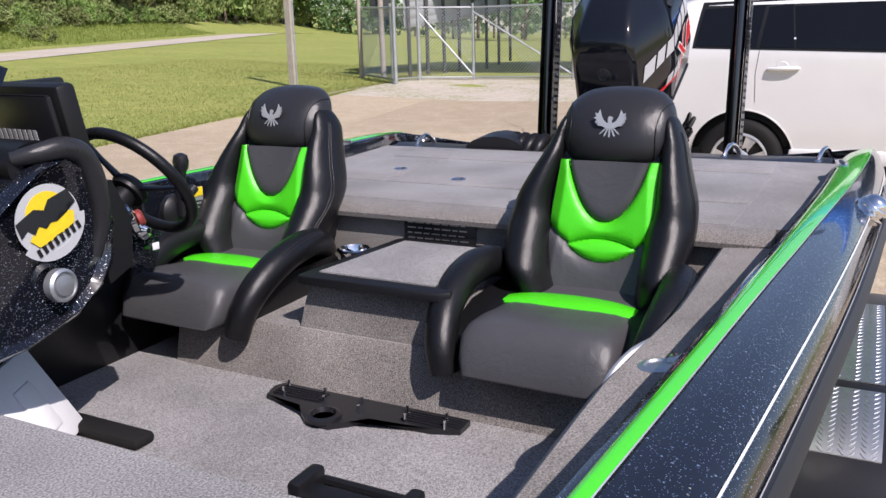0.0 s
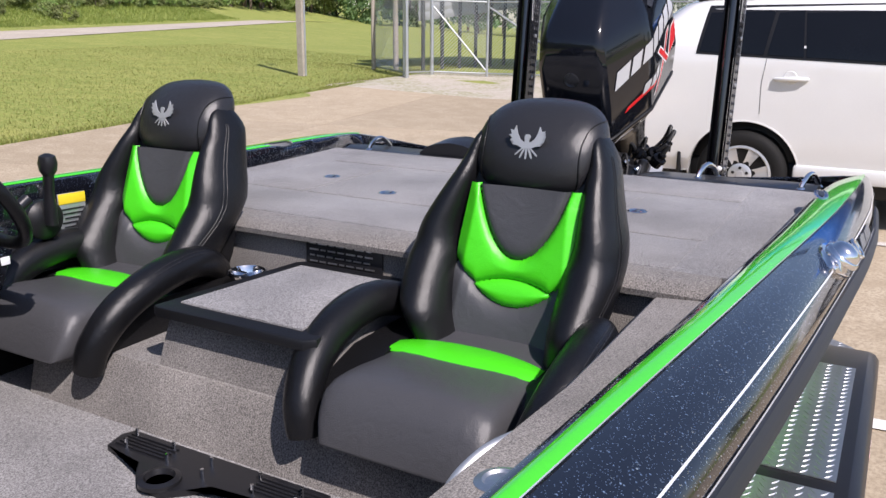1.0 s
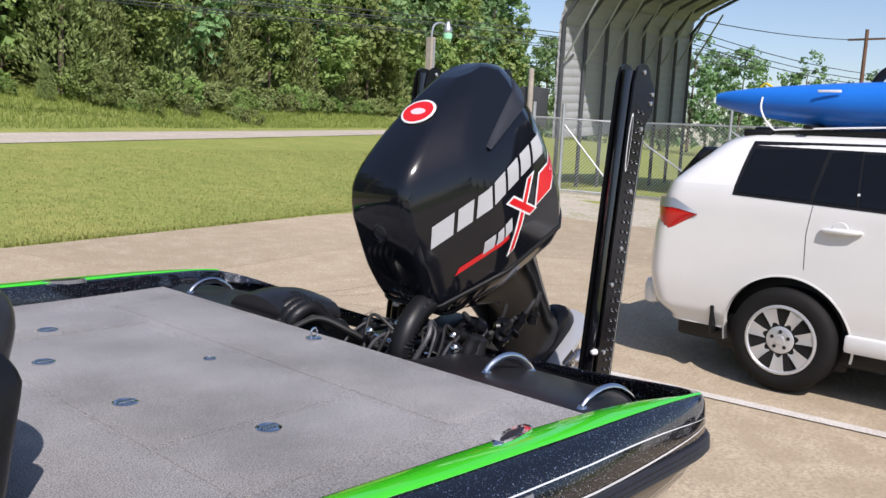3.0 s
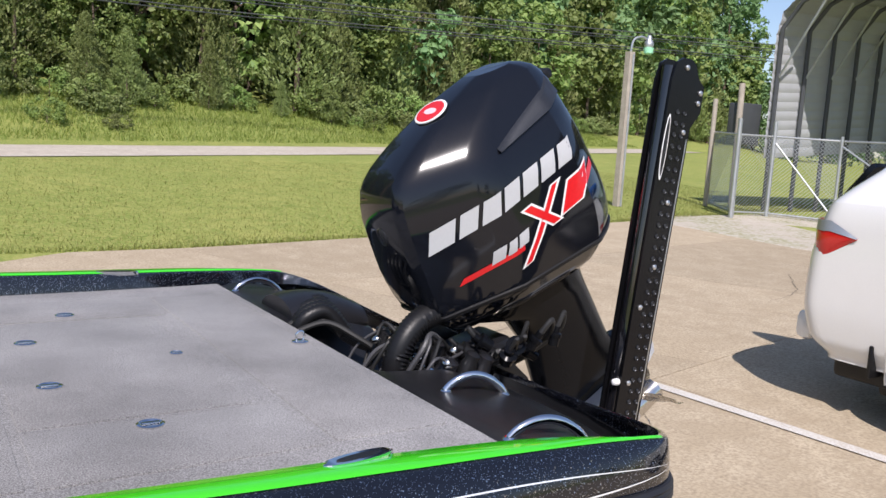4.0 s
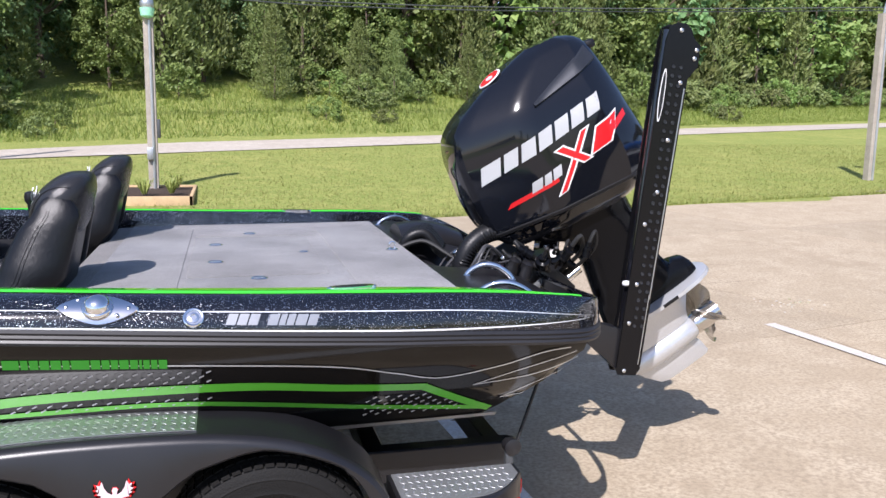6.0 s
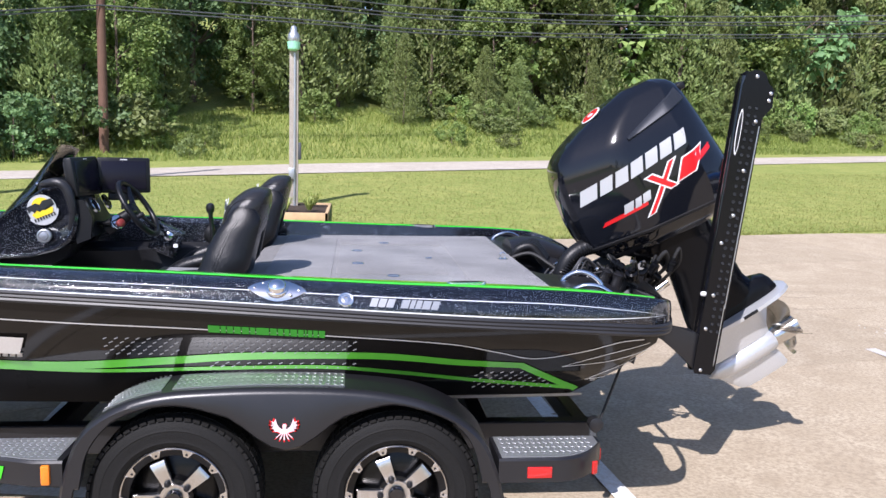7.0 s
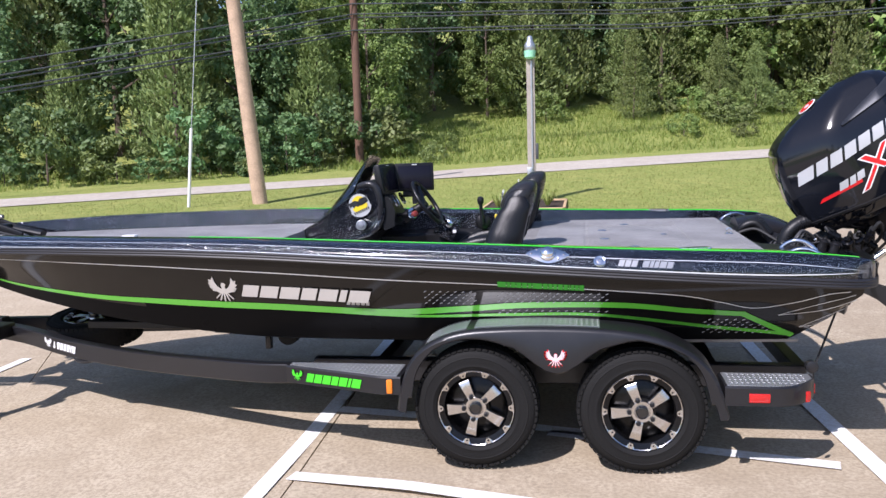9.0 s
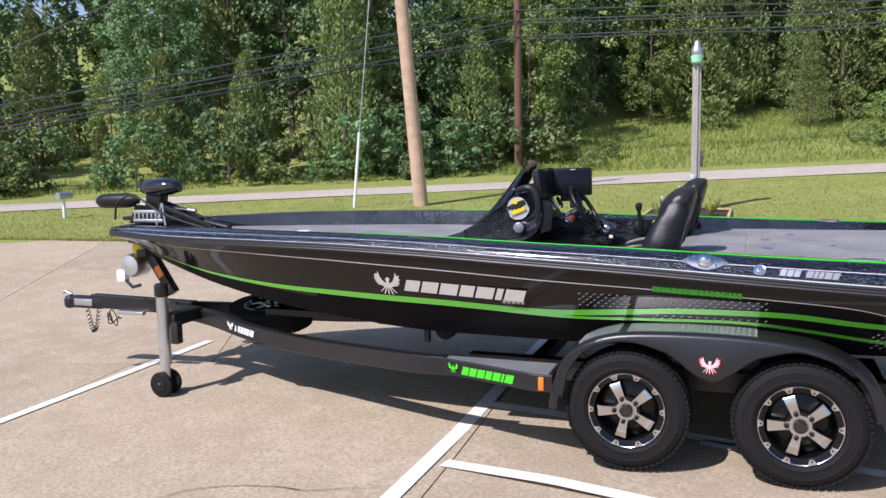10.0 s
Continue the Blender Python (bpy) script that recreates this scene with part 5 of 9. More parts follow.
part("latch_lever", tube([(-5.89, BC - 0.02, 0.52), (-5.95, BC - 0.03, 0.55), (-5.98, BC - 0.03, 0.53)], 0.012, 8), M_ALU, actuator)
part("safety_step", box((-5.20, BC - 0.075, 0.40), (0.28, 0.05, 0.03), 0.006), M_ALU, trailer)
# coiled wire and loose chain
P = []
for k in range(190):
    t = k / 189
    u = math.pi * t
    base = Vector((-5.66 + 0.13 * t, BC - 0.09, 0.42 - 0.20 * math.sin(u)))
    a = 2 * math.pi * 17 * t
    P.append(base + Vector((0.015 * math.cos(a), 0.017 * math.sin(a), 0.012 * math.cos(a))))
part("coiled_lead", tube(P, 0.0042, 6), M_WIRE, trailer, "black coiled breakaway lead")
P = [Vector((-5.44 + 0.045 * math.sin(5 * t) + 0.03 * t, BC - 0.09 + 0.02 * math.cos(7 * t), 0.40 - 0.09 * math.sin(math.pi * (t % 1)) - 0.03 * math.sin(9 * t))) for t in frange(0, 3, 60)]
part("loose_lead", tube(P, 0.005, 6), M_WIRE, trailer)
# winch post, bow stop and strap
part("winch_post", beam([(-4.62, BC, 0.50), (-4.63, BC, 0.50)], 0.08, 0.06, trailer, "post_foot").data and box((-4.95, BC, 0.80), (0.085, 0.075, 0.54), 0.008, None, Matrix.Rotation(radians(-33), 3, "Y")), M_SATIN, trailer, "black winch post")
part("post_band", box((-4.91, BC - 0.042, 0.76), (0.06, 0.006, 0.10), 0.002, None, Matrix.Rotation(radians(-33), 3, "Y")), M_ORANGE, trailer, "orange reflector")
part("winch_cover", disc((-5.15, BC - 0.13, 0.81), (0, 1, 0), [(0.02, 0), (0.085, 0.012), (0.10, 0.04), (0.10, 0.17), (0.085, 0.2)], 26), M_ALU, trailer, "grey round winch cover")
part("winch_strap", box((-5.24, BC - 0.10, 0.72), (0.10, 0.06, 0.11), 0.02), M_WHITE, trailer, "white winch strap")
part("winch_arm", tube([(-5.17, BC - 0.14, 0.69), (-5.09, BC - 0.16, 0.64), (-5.01, BC - 0.16, 0.66)], 0.014, 8), M_SATIN, trailer)
part("bow_roller", disc((-5.07, BC - 0.10, 0.96), (0, 1, 0), [(0.03, 0), (0.07, 0.02), (0.055, 0.06), (0.055, 0.14), (0.07, 0.18), (0.03, 0.2)], 22), M_YELLOW, trailer, "dull yellow bow roller")
part("roller_arm", box((-5.02, BC, 0.92), (0.10, 0.24, 0.06), 0.01), M_SATIN, trailer)
# jack with twin wheels
JX, JY = -4.50, -0.46
jz = ground_at(JX, JY)
jack = part("jack_tube", tube([(JX, JY, 0.12), (JX, JY, 0.72)], 0.046, 18), M_ALU, trailer, "grey swivel jack with twin wheels")
part("jack_head", disc((JX, JY, 0.69), (0, 0, 1), [(0.049, -0.04), (0.056, -0.03), (0.056, 0.05), (0.045, 0.06)], 18), M_SATIN, jack)
part("jack_leg", tube([(JX, JY, jz + 0.10), (JX, JY, 0.14)], 0.032, 14), M_ALU, jack)
part("jack_mount", box((JX + 0.03, JY + 0.20, 0.46), (0.12, 0.36, 0.10), 0.01), M_SATIN, jack)
part("jack_gearbox", box((JX + 0.11, JY + 0.01, 0.37), (0.07, 0.07, 0.17), 0.01), M_SATIN, jack)
for dy in (-0.055, 0.055):
    part("jack_wheel", disc((JX - 0.01, JY + dy - 0.02, jz + 0.098), (0, 1, 0), [(0.03, -0.002), (0.055, 0.0), (0.06, 0.006), (0.085, 0.004), (0.098, 0.012), (0.098, 0.032), (0.085, 0.04), (0.03, 0.04)], 26), M_RUBBER, jack)
    part("jack_wheel_hub", disc((JX - 0.01, JY + dy - 0.024, jz + 0.098), (0, 1, 0), [(0.012, -0.006), (0.02, 0.0), (0.05, 0.002)], 5), M_PLASTIC, jack)
# post with keel roller ahead of the axle
part("roller_post", box((-2.33, BC - 0.45, 0.52), (0.035, 0.05, 0.20), 0.004), M_SATIN, trailer)
part("keel_roller", disc((-2.18, BC - 0.52, 0.525), (0, 1, 0), [(0.02, 0), (0.068, 0.01), (0.068, 0.09), (0.02, 0.10)], 18), M_RUBBER, trailer)
part("roller_arm", tube([(-2.33, BC - 0.48, 0.55), (-2.18, BC - 0.48, 0.525)], 0.022, 8), M_SATIN, trailer)

# fenders
FY0, FY1 = -1.278, -1.02


def tread(bm, o, ex, ey, nx, ny, px, py, keep=None, size=(0.022, 0.0045), h=0.0015):
    """Raised lozenges in alternate directions over a plate."""
    ex, ey = Vector(ex), Vector(ey)
    n = ex.cross(ey).normalized()
    for i in range(nx):
        for j in range(ny):
            a, b = (i + 0.5) * px, (j + 0.5) * py
            if keep and not keep(a, b):
                continue
            s = 1 if (i + j) % 2 else -1
            d = (ex + ey * 0.9 * s).normalized()
            e = n.cross(d)
            c = o + ex * a + ey * b
            l, w = size
            lo = [bm.verts.new(c + d * l / 2 * u + e * w / 2 * v) for u, v in ((-1, 0), (-0.3, -1), (0.3, -1), (1, 0), (0.3, 1), (-0.3, 1))]
            hi = [bm.verts.new(c + n * h + d * l / 2 * u * 0.7 + e * w / 2 * v * 0.4) for u, v in ((-1, 0), (-0.3, -1), (0.3, -1), (1, 0), (0.3, 1), (-0.3, 1))]
            bm.faces.new(hi)
            for k in range(6):
                bm.faces.new((lo[k], lo[(k + 1) % 6], hi[(k + 1) % 6], hi[k]))


top_curve = smooth_path([(-1.275, 0, 0.34), (-1.25, 0, 0.47), (-1.19, 0, 0.61), (-1.08, 0, 0.70), (-0.92, 0, 0.755), (-0.70, 0, 0.775), (-0.43, 0, 0.78), (-0.16, 0, 0.77), (0.06, 0, 0.735), (0.22, 0, 0.67), (0.33, 0, 0.58), (0.39, 0, 0.46), (0.425, 0, 0.34)], 5)


def arch(x):
    """Lower edge of the fender's side: over each tyre, dipping between them."""
    d = abs(x + 0.43)
    if d < 0.28:
        return 0.535 + 0.149 * (1 - math.cos(math.pi * d / 0.28)) / 2
    c = min(abs(x + 0.86), abs(x))
    return 0.33 + math.sqrt(max(0.385 ** 2 - c * c, 0.0001)) if c < 0.384 else 0.34


for s in (-1, 1):
    y0 = FY0 if s < 0 else 2 * BC - FY0
    y1 = FY1 if s < 0 else 2 * BC - FY1
    yd = 1 if s < 0 else -1
    fender = part("fender", loft([[Vector((p.x, y0 + yd * 0.03, p.z)), Vector((p.x, y1, p.z)), Vector((p.x * 0.985 - 0.0064, y1, p.z - 0.016)), Vector((p.x * 0.985 - 0.0064, y0 + yd * 0.03, p.z - 0.016))] for p in top_curve]), M_SATIN, trailer, "satin black tandem fender")
    rings = []
    for k, p in enumerate(top_curve):
        x = p.x
        low = arch(clamp(x, -1.24, 0.38))
        inx = x + (0.045 if x < -1.1 else (-0.045 if x > 0.24 else 0)) * clamp((0.72 - p.z) / 0.2)
        low = min(low, p.z - 0.035)
        rings.append([Vector((x, y0 + yd * 0.03, p.z)), Vector((x, y0 + yd * 0.012, p.z - 0.006)), Vector((x + (inx - x) * 0.2, y0, p.z - 0.022)), Vector((inx, y0, low + 0.008)), Vector((inx, y0 + yd * 0.008, low)), Vector((inx, y0 + yd * 0.02, low + 0.006))])
    part("fender_side", loft(rings, False), M_SATIN, fender)
    for xa, xb in ((-1.12, -0.90), (-0.86, -0.20)):
        seg = [p for p in smooth_path(top_curve, 2) if xa < p.x < xb]
        part("step_plate", loft([[Vector((p.x, y0 + yd * 0.055, p.z + 0.001)), Vector((p.x, y0 + yd * 0.055, p.z + 0.004)), Vector((p.x, y1 - yd * 0.02, p.z + 0.004)), Vector((p.x, y1 - yd * 0.02, p.z + 0.001))] for p in seg]), M_ALU, fender, "aluminium diamond-plate step")
        bm = B()
        for p, q in zip(seg[::1], seg[1::1]):
            d = q - p
            L = d.length
            k = max(1, int(L / 0.024))
            tread(bm, Vector((p.x, min(y0 + yd * 0.055, y1 - yd * 0.02) + 0.004, p.z + 0.004)), d.normalized(), (0, 1, 0), k, 9, L / k, 0.0235)
        tagged(part("tread_pattern", bm, M_ALU, fender), kind="stuff")
    # steps ahead of and behind the fender
    ya, yb = (y0 + yd * 0.01, y1)
    for x0, x1, zt, zb in ((-1.96, -1.255, 0.503, 0.098), (0.40, 0.86, 0.488, 0.098)):
        def inset(x):
            """How far the step's outer edge lies inside the fender's face."""
            if x0 < 0:
                return 0.19 * clamp((-1.36 - x) / 0.60)
            return 0.17 * clamp((x - 0.62) / 0.24) ** 2.4
        rings, rings2 = [], []
        for t in frange(0, 1, 14):
            x = x0 + (x1 - x0) * t
            yy = ya + yd * inset(x)
            rings.append([Vector((x, yy, zt - zb)), Vector((x, yy, zt - 0.008)), Vector((x, yy + yd * 0.008, zt)), Vector((x, yb, zt)), Vector((x, yb, zt - zb))])
        for t in frange(0.03, 0.97, 14):
            x = x0 + (x1 - x0) * t
            yy = min(yd * (ya + yd * (0.016 + inset(x))), yd * yb - 0.03) * yd
            rings2.append([Vector((x, yy, zt + 0.0005)), Vector((x, yy, zt + 0.004)), Vector((x, yb - yd * 0.008, zt + 0.004)), Vector((x, yb - yd * 0.008, zt + 0.0005))])
        st = part("step", loft(rings), M_SATIN, trailer, "black trailer step with diamond plate")
        part("step_plate", loft(rings2), M_TREAD, st)
        bm = B()
        px, py = 0.026, 0.0235
        low = min(ya, yb) + 0.012
        for i in range(int((x1 - x0 - 0.05) / px)):
            x = x0 + 0.025 + i * px
            edge = inset(x) + 0.012
            tread(bm, Vector((x, low, zt + 0.004)), (1, 0, 0), (0, 1, 0), 1, 10, px, py, lambda a_, b_: (b_ > edge if s < 0 else abs(yb - ya) - b_ - 0.012 > edge))
        tagged(part("tread_pattern", bm, M_TREAD, st), kind="stuff")
    part("amber_marker", box((-1.315, ya - yd * 0.002, 0.452), (0.034, 0.02, 0.078), 0.008), M_ORANGE, trailer, "amber side marker light")
    part("red_reflector", box((0.565, ya - yd * 0.001, 0.432), (0.10, 0.008, 0.046), 0.003), M_REDLENS, trailer, "red reflector")
    part("tail_lamp", box((0.866, ya + yd * 0.215, 0.43), (0.012, 0.06, 0.055), 0.005), M_REDLENS, trailer)
    part("side_lamp", box((0.80, ya + yd * 0.035, 0.435), (0.026, 0.01, 0.055), 0.004, None, Matrix.Rotation(radians(25) * yd, 3, "Z")), M_REDLENS, trailer)
    part("tie_down", tube([(1.03, BC + s * 0.93, 0.82), (0.925, BC + s * 0.93, 0.505)], 0.009, 8, flat=0.6), M_WIRE, trailer, "black tie-down strap")
    part("strap_reel", disc((0.905, BC + s * 0.93 - 0.025, 0.49), (0, 1, 0), [(0.02, 0), (0.032, 0.004), (0.032, 0.046), (0.02, 0.05)], 18), M_SATIN, trailer)
    part("reel_bracket", box((0.895, BC + s * 0.93, 0.445), (0.03, 0.03, 0.09), 0.006), M_DARKSTEEL, trailer)
emblem("fender_badge", trailer, (-0.436, FY0 - 0.0015, 0.622), (1, 0, 0), (0, 0, 1), 0.058, M_RED, 0.001, "red edge of the winged fender badge")
emblem("fender_badge", trailer, (-0.436, FY0 - 0.003, 0.624), (1, 0, 0), (0, 0, 1), 0.050, M_PINK, 0.0015, "pale winged fender badge")
fx = Vector((0.60, -0.19, 0.0)).normalized()
bars("name_decal", trailer, (-1.83, FY0 + 0.01 + 0.146, 0.424), fx, (0, 0, 1), [0.046, 0.050, 0.052, 0.044, 0.052, 0.018, 0.056], 0.05, M_GREEN, 0.3, 0.13, label="lime green brand blocks")
emblem("name_badge", trailer, (-1.885, FY0 + 0.01 + 0.160, 0.456), fx, (0, 0, 1), 0.036, M_GREEN, 0.002)
rp, rq = Vector((-3.97, BC - 0.352, 0.375)), Vector((-3.6, BC - 0.497, 0.345))
rx = (rq - rp).normalized()
bars("rail_decal", trailer, rp, rx, (0, 0, 1), [0.03, 0.03, 0.032, 0.027, 0.03, 0.011, 0.036], 0.05, M_WHITE, 0.3, 0.14, label="white brand blocks")
emblem("rail_badge", trailer, rp + Vector((-0.05, 0.02, 0.035)), rx, (0, 0, 1), 0.04, M_WHITE, 0.002)
part("rail_hook", tube(smooth_path([(-3.80, -0.33, 0.38), (-3.74, -0.37, 0.31), (-3.62, -0.40, 0.315), (-3.58, -0.40, 0.36)], 5), 0.014, 8), M_SATIN, trailer)

# wheels: built once, shared


def tyre_mesh():
    prof = [(0.205, -0.085), (0.215, -0.097), (0.228, -0.1005), (0.2295, -0.102), (0.232, -0.102), (0.2335, -0.1012), (0.25, -0.103), (0.272, -0.102), (0.274, -0.1035), (0.277, -0.1035), (0.279, -0.1015), (0.285, -0.1), (0.31, -0.09), (0.325, -0.075), (0.33, -0.06), (0.33, 0.06), (0.325, 0.075), (0.31, 0.09), (0.285, 0.1), (0.25, 0.103), (0.215, 0.097), (0.205, 0.085)]
    bm = B()
    n = 96
    rings = []
    for r, h in prof:
        rings.append([Vector((r * math.cos(2 * math.pi * k / n), h, r * math.sin(2 * math.pi * k / n))) for k in range(n)])
    loft(rings, True, False, bm)
    return bm


def tread_mesh():
    """Shoulder and centre blocks of the tyre's tread."""
    bm = B()
    for k in range(60):
        a = 2 * math.pi * k / 60
        for h, w in ((-0.078, 0.034), (-0.028, 0.04), (0.028, 0.04), (0.078, 0.034)):
            a2 = a + (0.05 if abs(h) < 0.05 else 0)
            rr = 0.3275 if abs(h) < 0.05 else 0.3205
            box((rr * math.cos(a2), h, rr * math.sin(a2)), (0.012, w, 0.026), 0.0, bm, Matrix.Rotation(-a2, 3, "Y"))
    return bm


def rim_mesh(kind):
    bm = B()
    if kind == "barrel":
        n = 60
        prof = [(0.205, 0.09), (0.19, 0.08), (0.165, 0.0), (0.167, -0.068), (0.171, -0.078), (0.184, -0.084), (0.196, -0.088), (0.210, -0.094), (0.210, -0.086)]
        loft([[Vector((r * math.cos(2 * math.pi * k / n), h, r * math.sin(2 * math.pi * k / n))) for k in range(n)] for r, h in prof], True, False, bm)
        disc((0, -0.03, 0), (0, -1, 0), [(0.168, -0.02), (0.15, -0.01), (0.075, 0.0), (0.07, 0.04), (0.04, 0.045)], 40, bm)
    elif kind == "spoke":
        rings = []
        for r, w, y in ((0.030, 0.020, -0.070), (0.050, 0.0215, -0.082), (0.075, 0.0225, -0.0865), (0.11, 0.0260, -0.0875), (0.148, 0.0300, -0.086), (0.156, 0.0305, -0.080)):
            rings.append([Vector((r, y + 0.035, -w * 0.8)), Vector((r, y + 0.003, -w)), Vector((r, y, -w + 0.002)), Vector((r, y, w - 0.002)), Vector((r, y + 0.003, w)), Vector((r, y + 0.035, w * 0.8))])
        loft(rings, True, True, bm)
    elif kind == "lip":
        n = 120
        prof = [(0.1985, -0.080), (0.1987, -0.0945), (0.2025, -0.0975), (0.2055, -0.094), (0.204, -0.085)]
        rings = []
        for r, h in prof:
            row = []
            for k in range(n):
                a = 2 * math.pi * k / n
                rr = r
                if r < 0.199 and (k % 12) in (5, 6, 7):
                    rr = r - 0.024
                row.append(Vector((rr * math.cos(a), h, rr * math.sin(a))))
            rings.append(row)
        loft(rings, True, False, bm)
    elif kind == "cap":
        disc((0, -0.06, 0), (0, -1, 0), [(0.034, 0.0), (0.034, 0.046), (0.031, 0.052), (0.026, 0.053), (0.024, 0.049), (0.010, 0.049)], 28, bm)
    elif kind == "hub":
        disc((0, -0.06, 0), (0, -1, 0), [(0.060, 0.0), (0.060, 0.020), (0.055, 0.0265), (0.040, 0.0265), (0.038, 0.02), (0.02, 0.02)], 32, bm)
    elif kind == "nut":
        disc((0.064, -0.066, 0), (0, -1, 0), [(0.0125, 0), (0.0125, 0.030), (0.009, 0.036), (0.003, 0.038)], 10, bm)
    elif kind == "stud":
        disc((0.186, -0.088, 0), (0, -1, 0), [(0.0065, 0), (0.0065, 0.007), (0.003, 0.010)], 6, bm)
    return bm


def stored(name, bm, m, sharp=38):
    bmesh.ops.recalc_face_normals(bm, faces=bm.faces)
    me = bpy.data.meshes.new(name)
    bm.to_mesh(me)
    bm.free()
    finish(me, m, sharp)
    return me


ME = {"tread": stored("tread_pattern", tread_mesh(), M_RUBBER), "tyre": stored("tyre", tyre_mesh(), M_RUBBER), "barrel": stored("rim", rim_mesh("barrel"), M_BARREL), "spoke": stored("spoke", rim_mesh("spoke"), M_MIRROR), "lip": stored("rim_lip", rim_mesh("lip"), M_MIRROR), "cap": stored("hub_cap", rim_mesh("cap"), M_GLOSS), "nut": stored("lug_nut", rim_mesh("nut"), M_PLASTIC), "hub": stored("hub_ring", rim_mesh("hub"), M_MIRROR), "stud": stored("rim_stud", rim_mesh("stud"), M_PLASTIC)}


def wheel(loc, turn, parent, spin=0.0, tilt=0.0, nuts=True):
    w = new("wheel")
    w.parent = parent
    base = WORLD[parent.name]
    w.matrix_basis = pose(loc[0] - base.x, loc[1] - base.y, loc[2] - base.z, tilt, 0, turn) @ pose(0, 0, 0, 0, spin, 0)
    tagged(w, "black tyre on a machined five-spoke alloy wheel")
    for key, name in (("tyre", "tyre"), ("barrel", "rim"), ("lip", "rim_lip"), ("cap", "hub_cap"), ("hub", "hub_ring")):
        ob = new(name, ME[key])
        ob.parent = w
    tr = new("tread_pattern", ME["tread"])
    tr.parent = w
    tagged(tr, kind="stuff")
    for k in range(5):
        ob = new("spoke", ME["spoke"])
        ob.parent = w
        ob.rotation_euler = (0, radians(72 * k + 14), 0)
        if nuts:
            ob = new("lug_nut", ME["nut"])
            ob.parent = w
            ob.rotation_euler = (0, radians(72 * k + 16), 0)
    for k in range(10):
        ob = new("rim_stud", ME["stud"])
        ob.parent = w
        ob.rotation_euler = (0, radians(36 * k + 18), 0)
    return w


for x, sp in ((-0.86, 16), (0.0, 18)):
    wheel((x, -1.135, 0.33), 0, trailer, sp)
    wheel((x, 2 * BC + 1.135, 0.33), 180, trailer, sp + 20)
wheel((-3.90, 0.12, 0.435), 0, trailer, 20, -83, nuts=False)

# ---- seats ----
SZ = 0.825
seat = thing("bucket_chair", (-0.95, -0.47, SZ), "black and grey vinyl bucket chair with lime green panels", "boat chair", "boat chairs")
SY = -0.47
CY = SY + 0.035


def back_front(z):
    return -0.863 + 0.293 * (z - 0.955)


def back_rear(z):
    return -0.655 + 0.24 * (z - 1.13)


PANEL_W, PZ0, PZ1 = 0.178, 0.908, 1.292


def panel_region(u, v):
    """Which upholstery piece covers the backrest at u across and v up, and how far its seam is."""
    a = abs(u)
    top = 0.55 + 0.43 * (a / 0.80) ** 2.0 - v            # inside the upper insert when negative
    low = (0.335 + 0.165 * clamp((a - 0.42) / 0.58)) - v  # below the green when positive
    lens_hi = 0.375 + 0.055 * (1 - (a / 0.62) ** 2) - v
    lens_lo = 0.375 - 0.115 * (1 - (a / 0.62) ** 2) - v
    if top < 0 and a < 0.86:
        return "insert", -top
    if a < 0.62 and lens_hi > 0 > lens_lo:
        return "lens", min(lens_hi, -lens_lo)
    if low > 0 or (a < 0.62 and lens_lo > 0):
        return "lower", min(abs(low), abs(lens_lo) if a < 0.62 else 9)
    return "wings", min(abs(top), abs(low), abs(lens_hi) if a < 0.62 else 9)


NU, NV = 72, 96
patches = {k: (B(), {}) for k in ("insert", "lens", "lower", "wings")}


def panel_vertex(key, i, j):
    bm_, got = patches[key]
    if (i, j) not in got:
        u, v = 2 * i / NU - 1, j / NV
        z = PZ0 + (PZ1 - PZ0) * v
        k, d = panel_region(u, v)
        puff = 0.020 * (1 - math.exp(-min(d, 0.25) / 0.035)) if k == key else 0.0
        edge = 0.022 * max(0, abs(u) - 0.8) / 0.2
        wide = PANEL_W * (1.0 - 0.19 * v)
        got[(i, j)] = bm_.verts.new((back_front(z) - 0.004 - puff + edge + 0.012 * (1 - u * u), SY + u * wide, z))
    return got[(i, j)]


for i in range(NU):
    for j in range(NV):
        key, _ = panel_region(2 * (i + 0.5) / NU - 1, (j + 0.5) / NV)
        patches[key][0].faces.new([panel_vertex(key, a, b) for a, b in ((i, j), (i + 1, j), (i + 1, j + 1), (i, j + 1))])
backrest = None
rings = []
for z, w, f in ((0.90, 0.19, 0.0), (0.98, 0.21, 0.0), (1.10, 0.215, 0.0), (1.25, 0.185, 0.0), (1.34, 0.15, 0.0), (1.40, 0.12, 0.0), (1.43, 0.09, 0.02)):
    xf, xr = back_front(z) + 0.022, back_rear(z)
    rings.append([Vector((xf + f, SY - w, z)), Vector((xf + f, SY + w, z)), Vector((xr - 0.03, SY + w, z)), Vector((xr, SY + w * 0.7, z)), Vector((xr, SY - w * 0.7, z)), Vector((xr - 0.03, SY - w, z))])
backrest = part("backrest", loft(rings), M_BLACKV, seat, "black vinyl backrest")
for key, m, lab in (("insert", M_GREYV, "grey insert"), ("wings", M_GREENV, "lime green wing panel"), ("lens", M_GREENV, "lime green lens panel"), ("lower", M_GREYV, "grey lower panel")):
    part(key + "_panel", patches[key][0], m, backrest, lab, sharp=80)
# headrest: a domed cushion, widest below its middle
head_w = spline([(1.278, 0.128), (1.30, 0.150), (1.335, 0.163), (1.38, 0.167), (1.42, 0.163), (1.455, 0.149), (1.48, 0.126), (1.495, 0.096), (1.503, 0.050), (1.505, 0.02)])


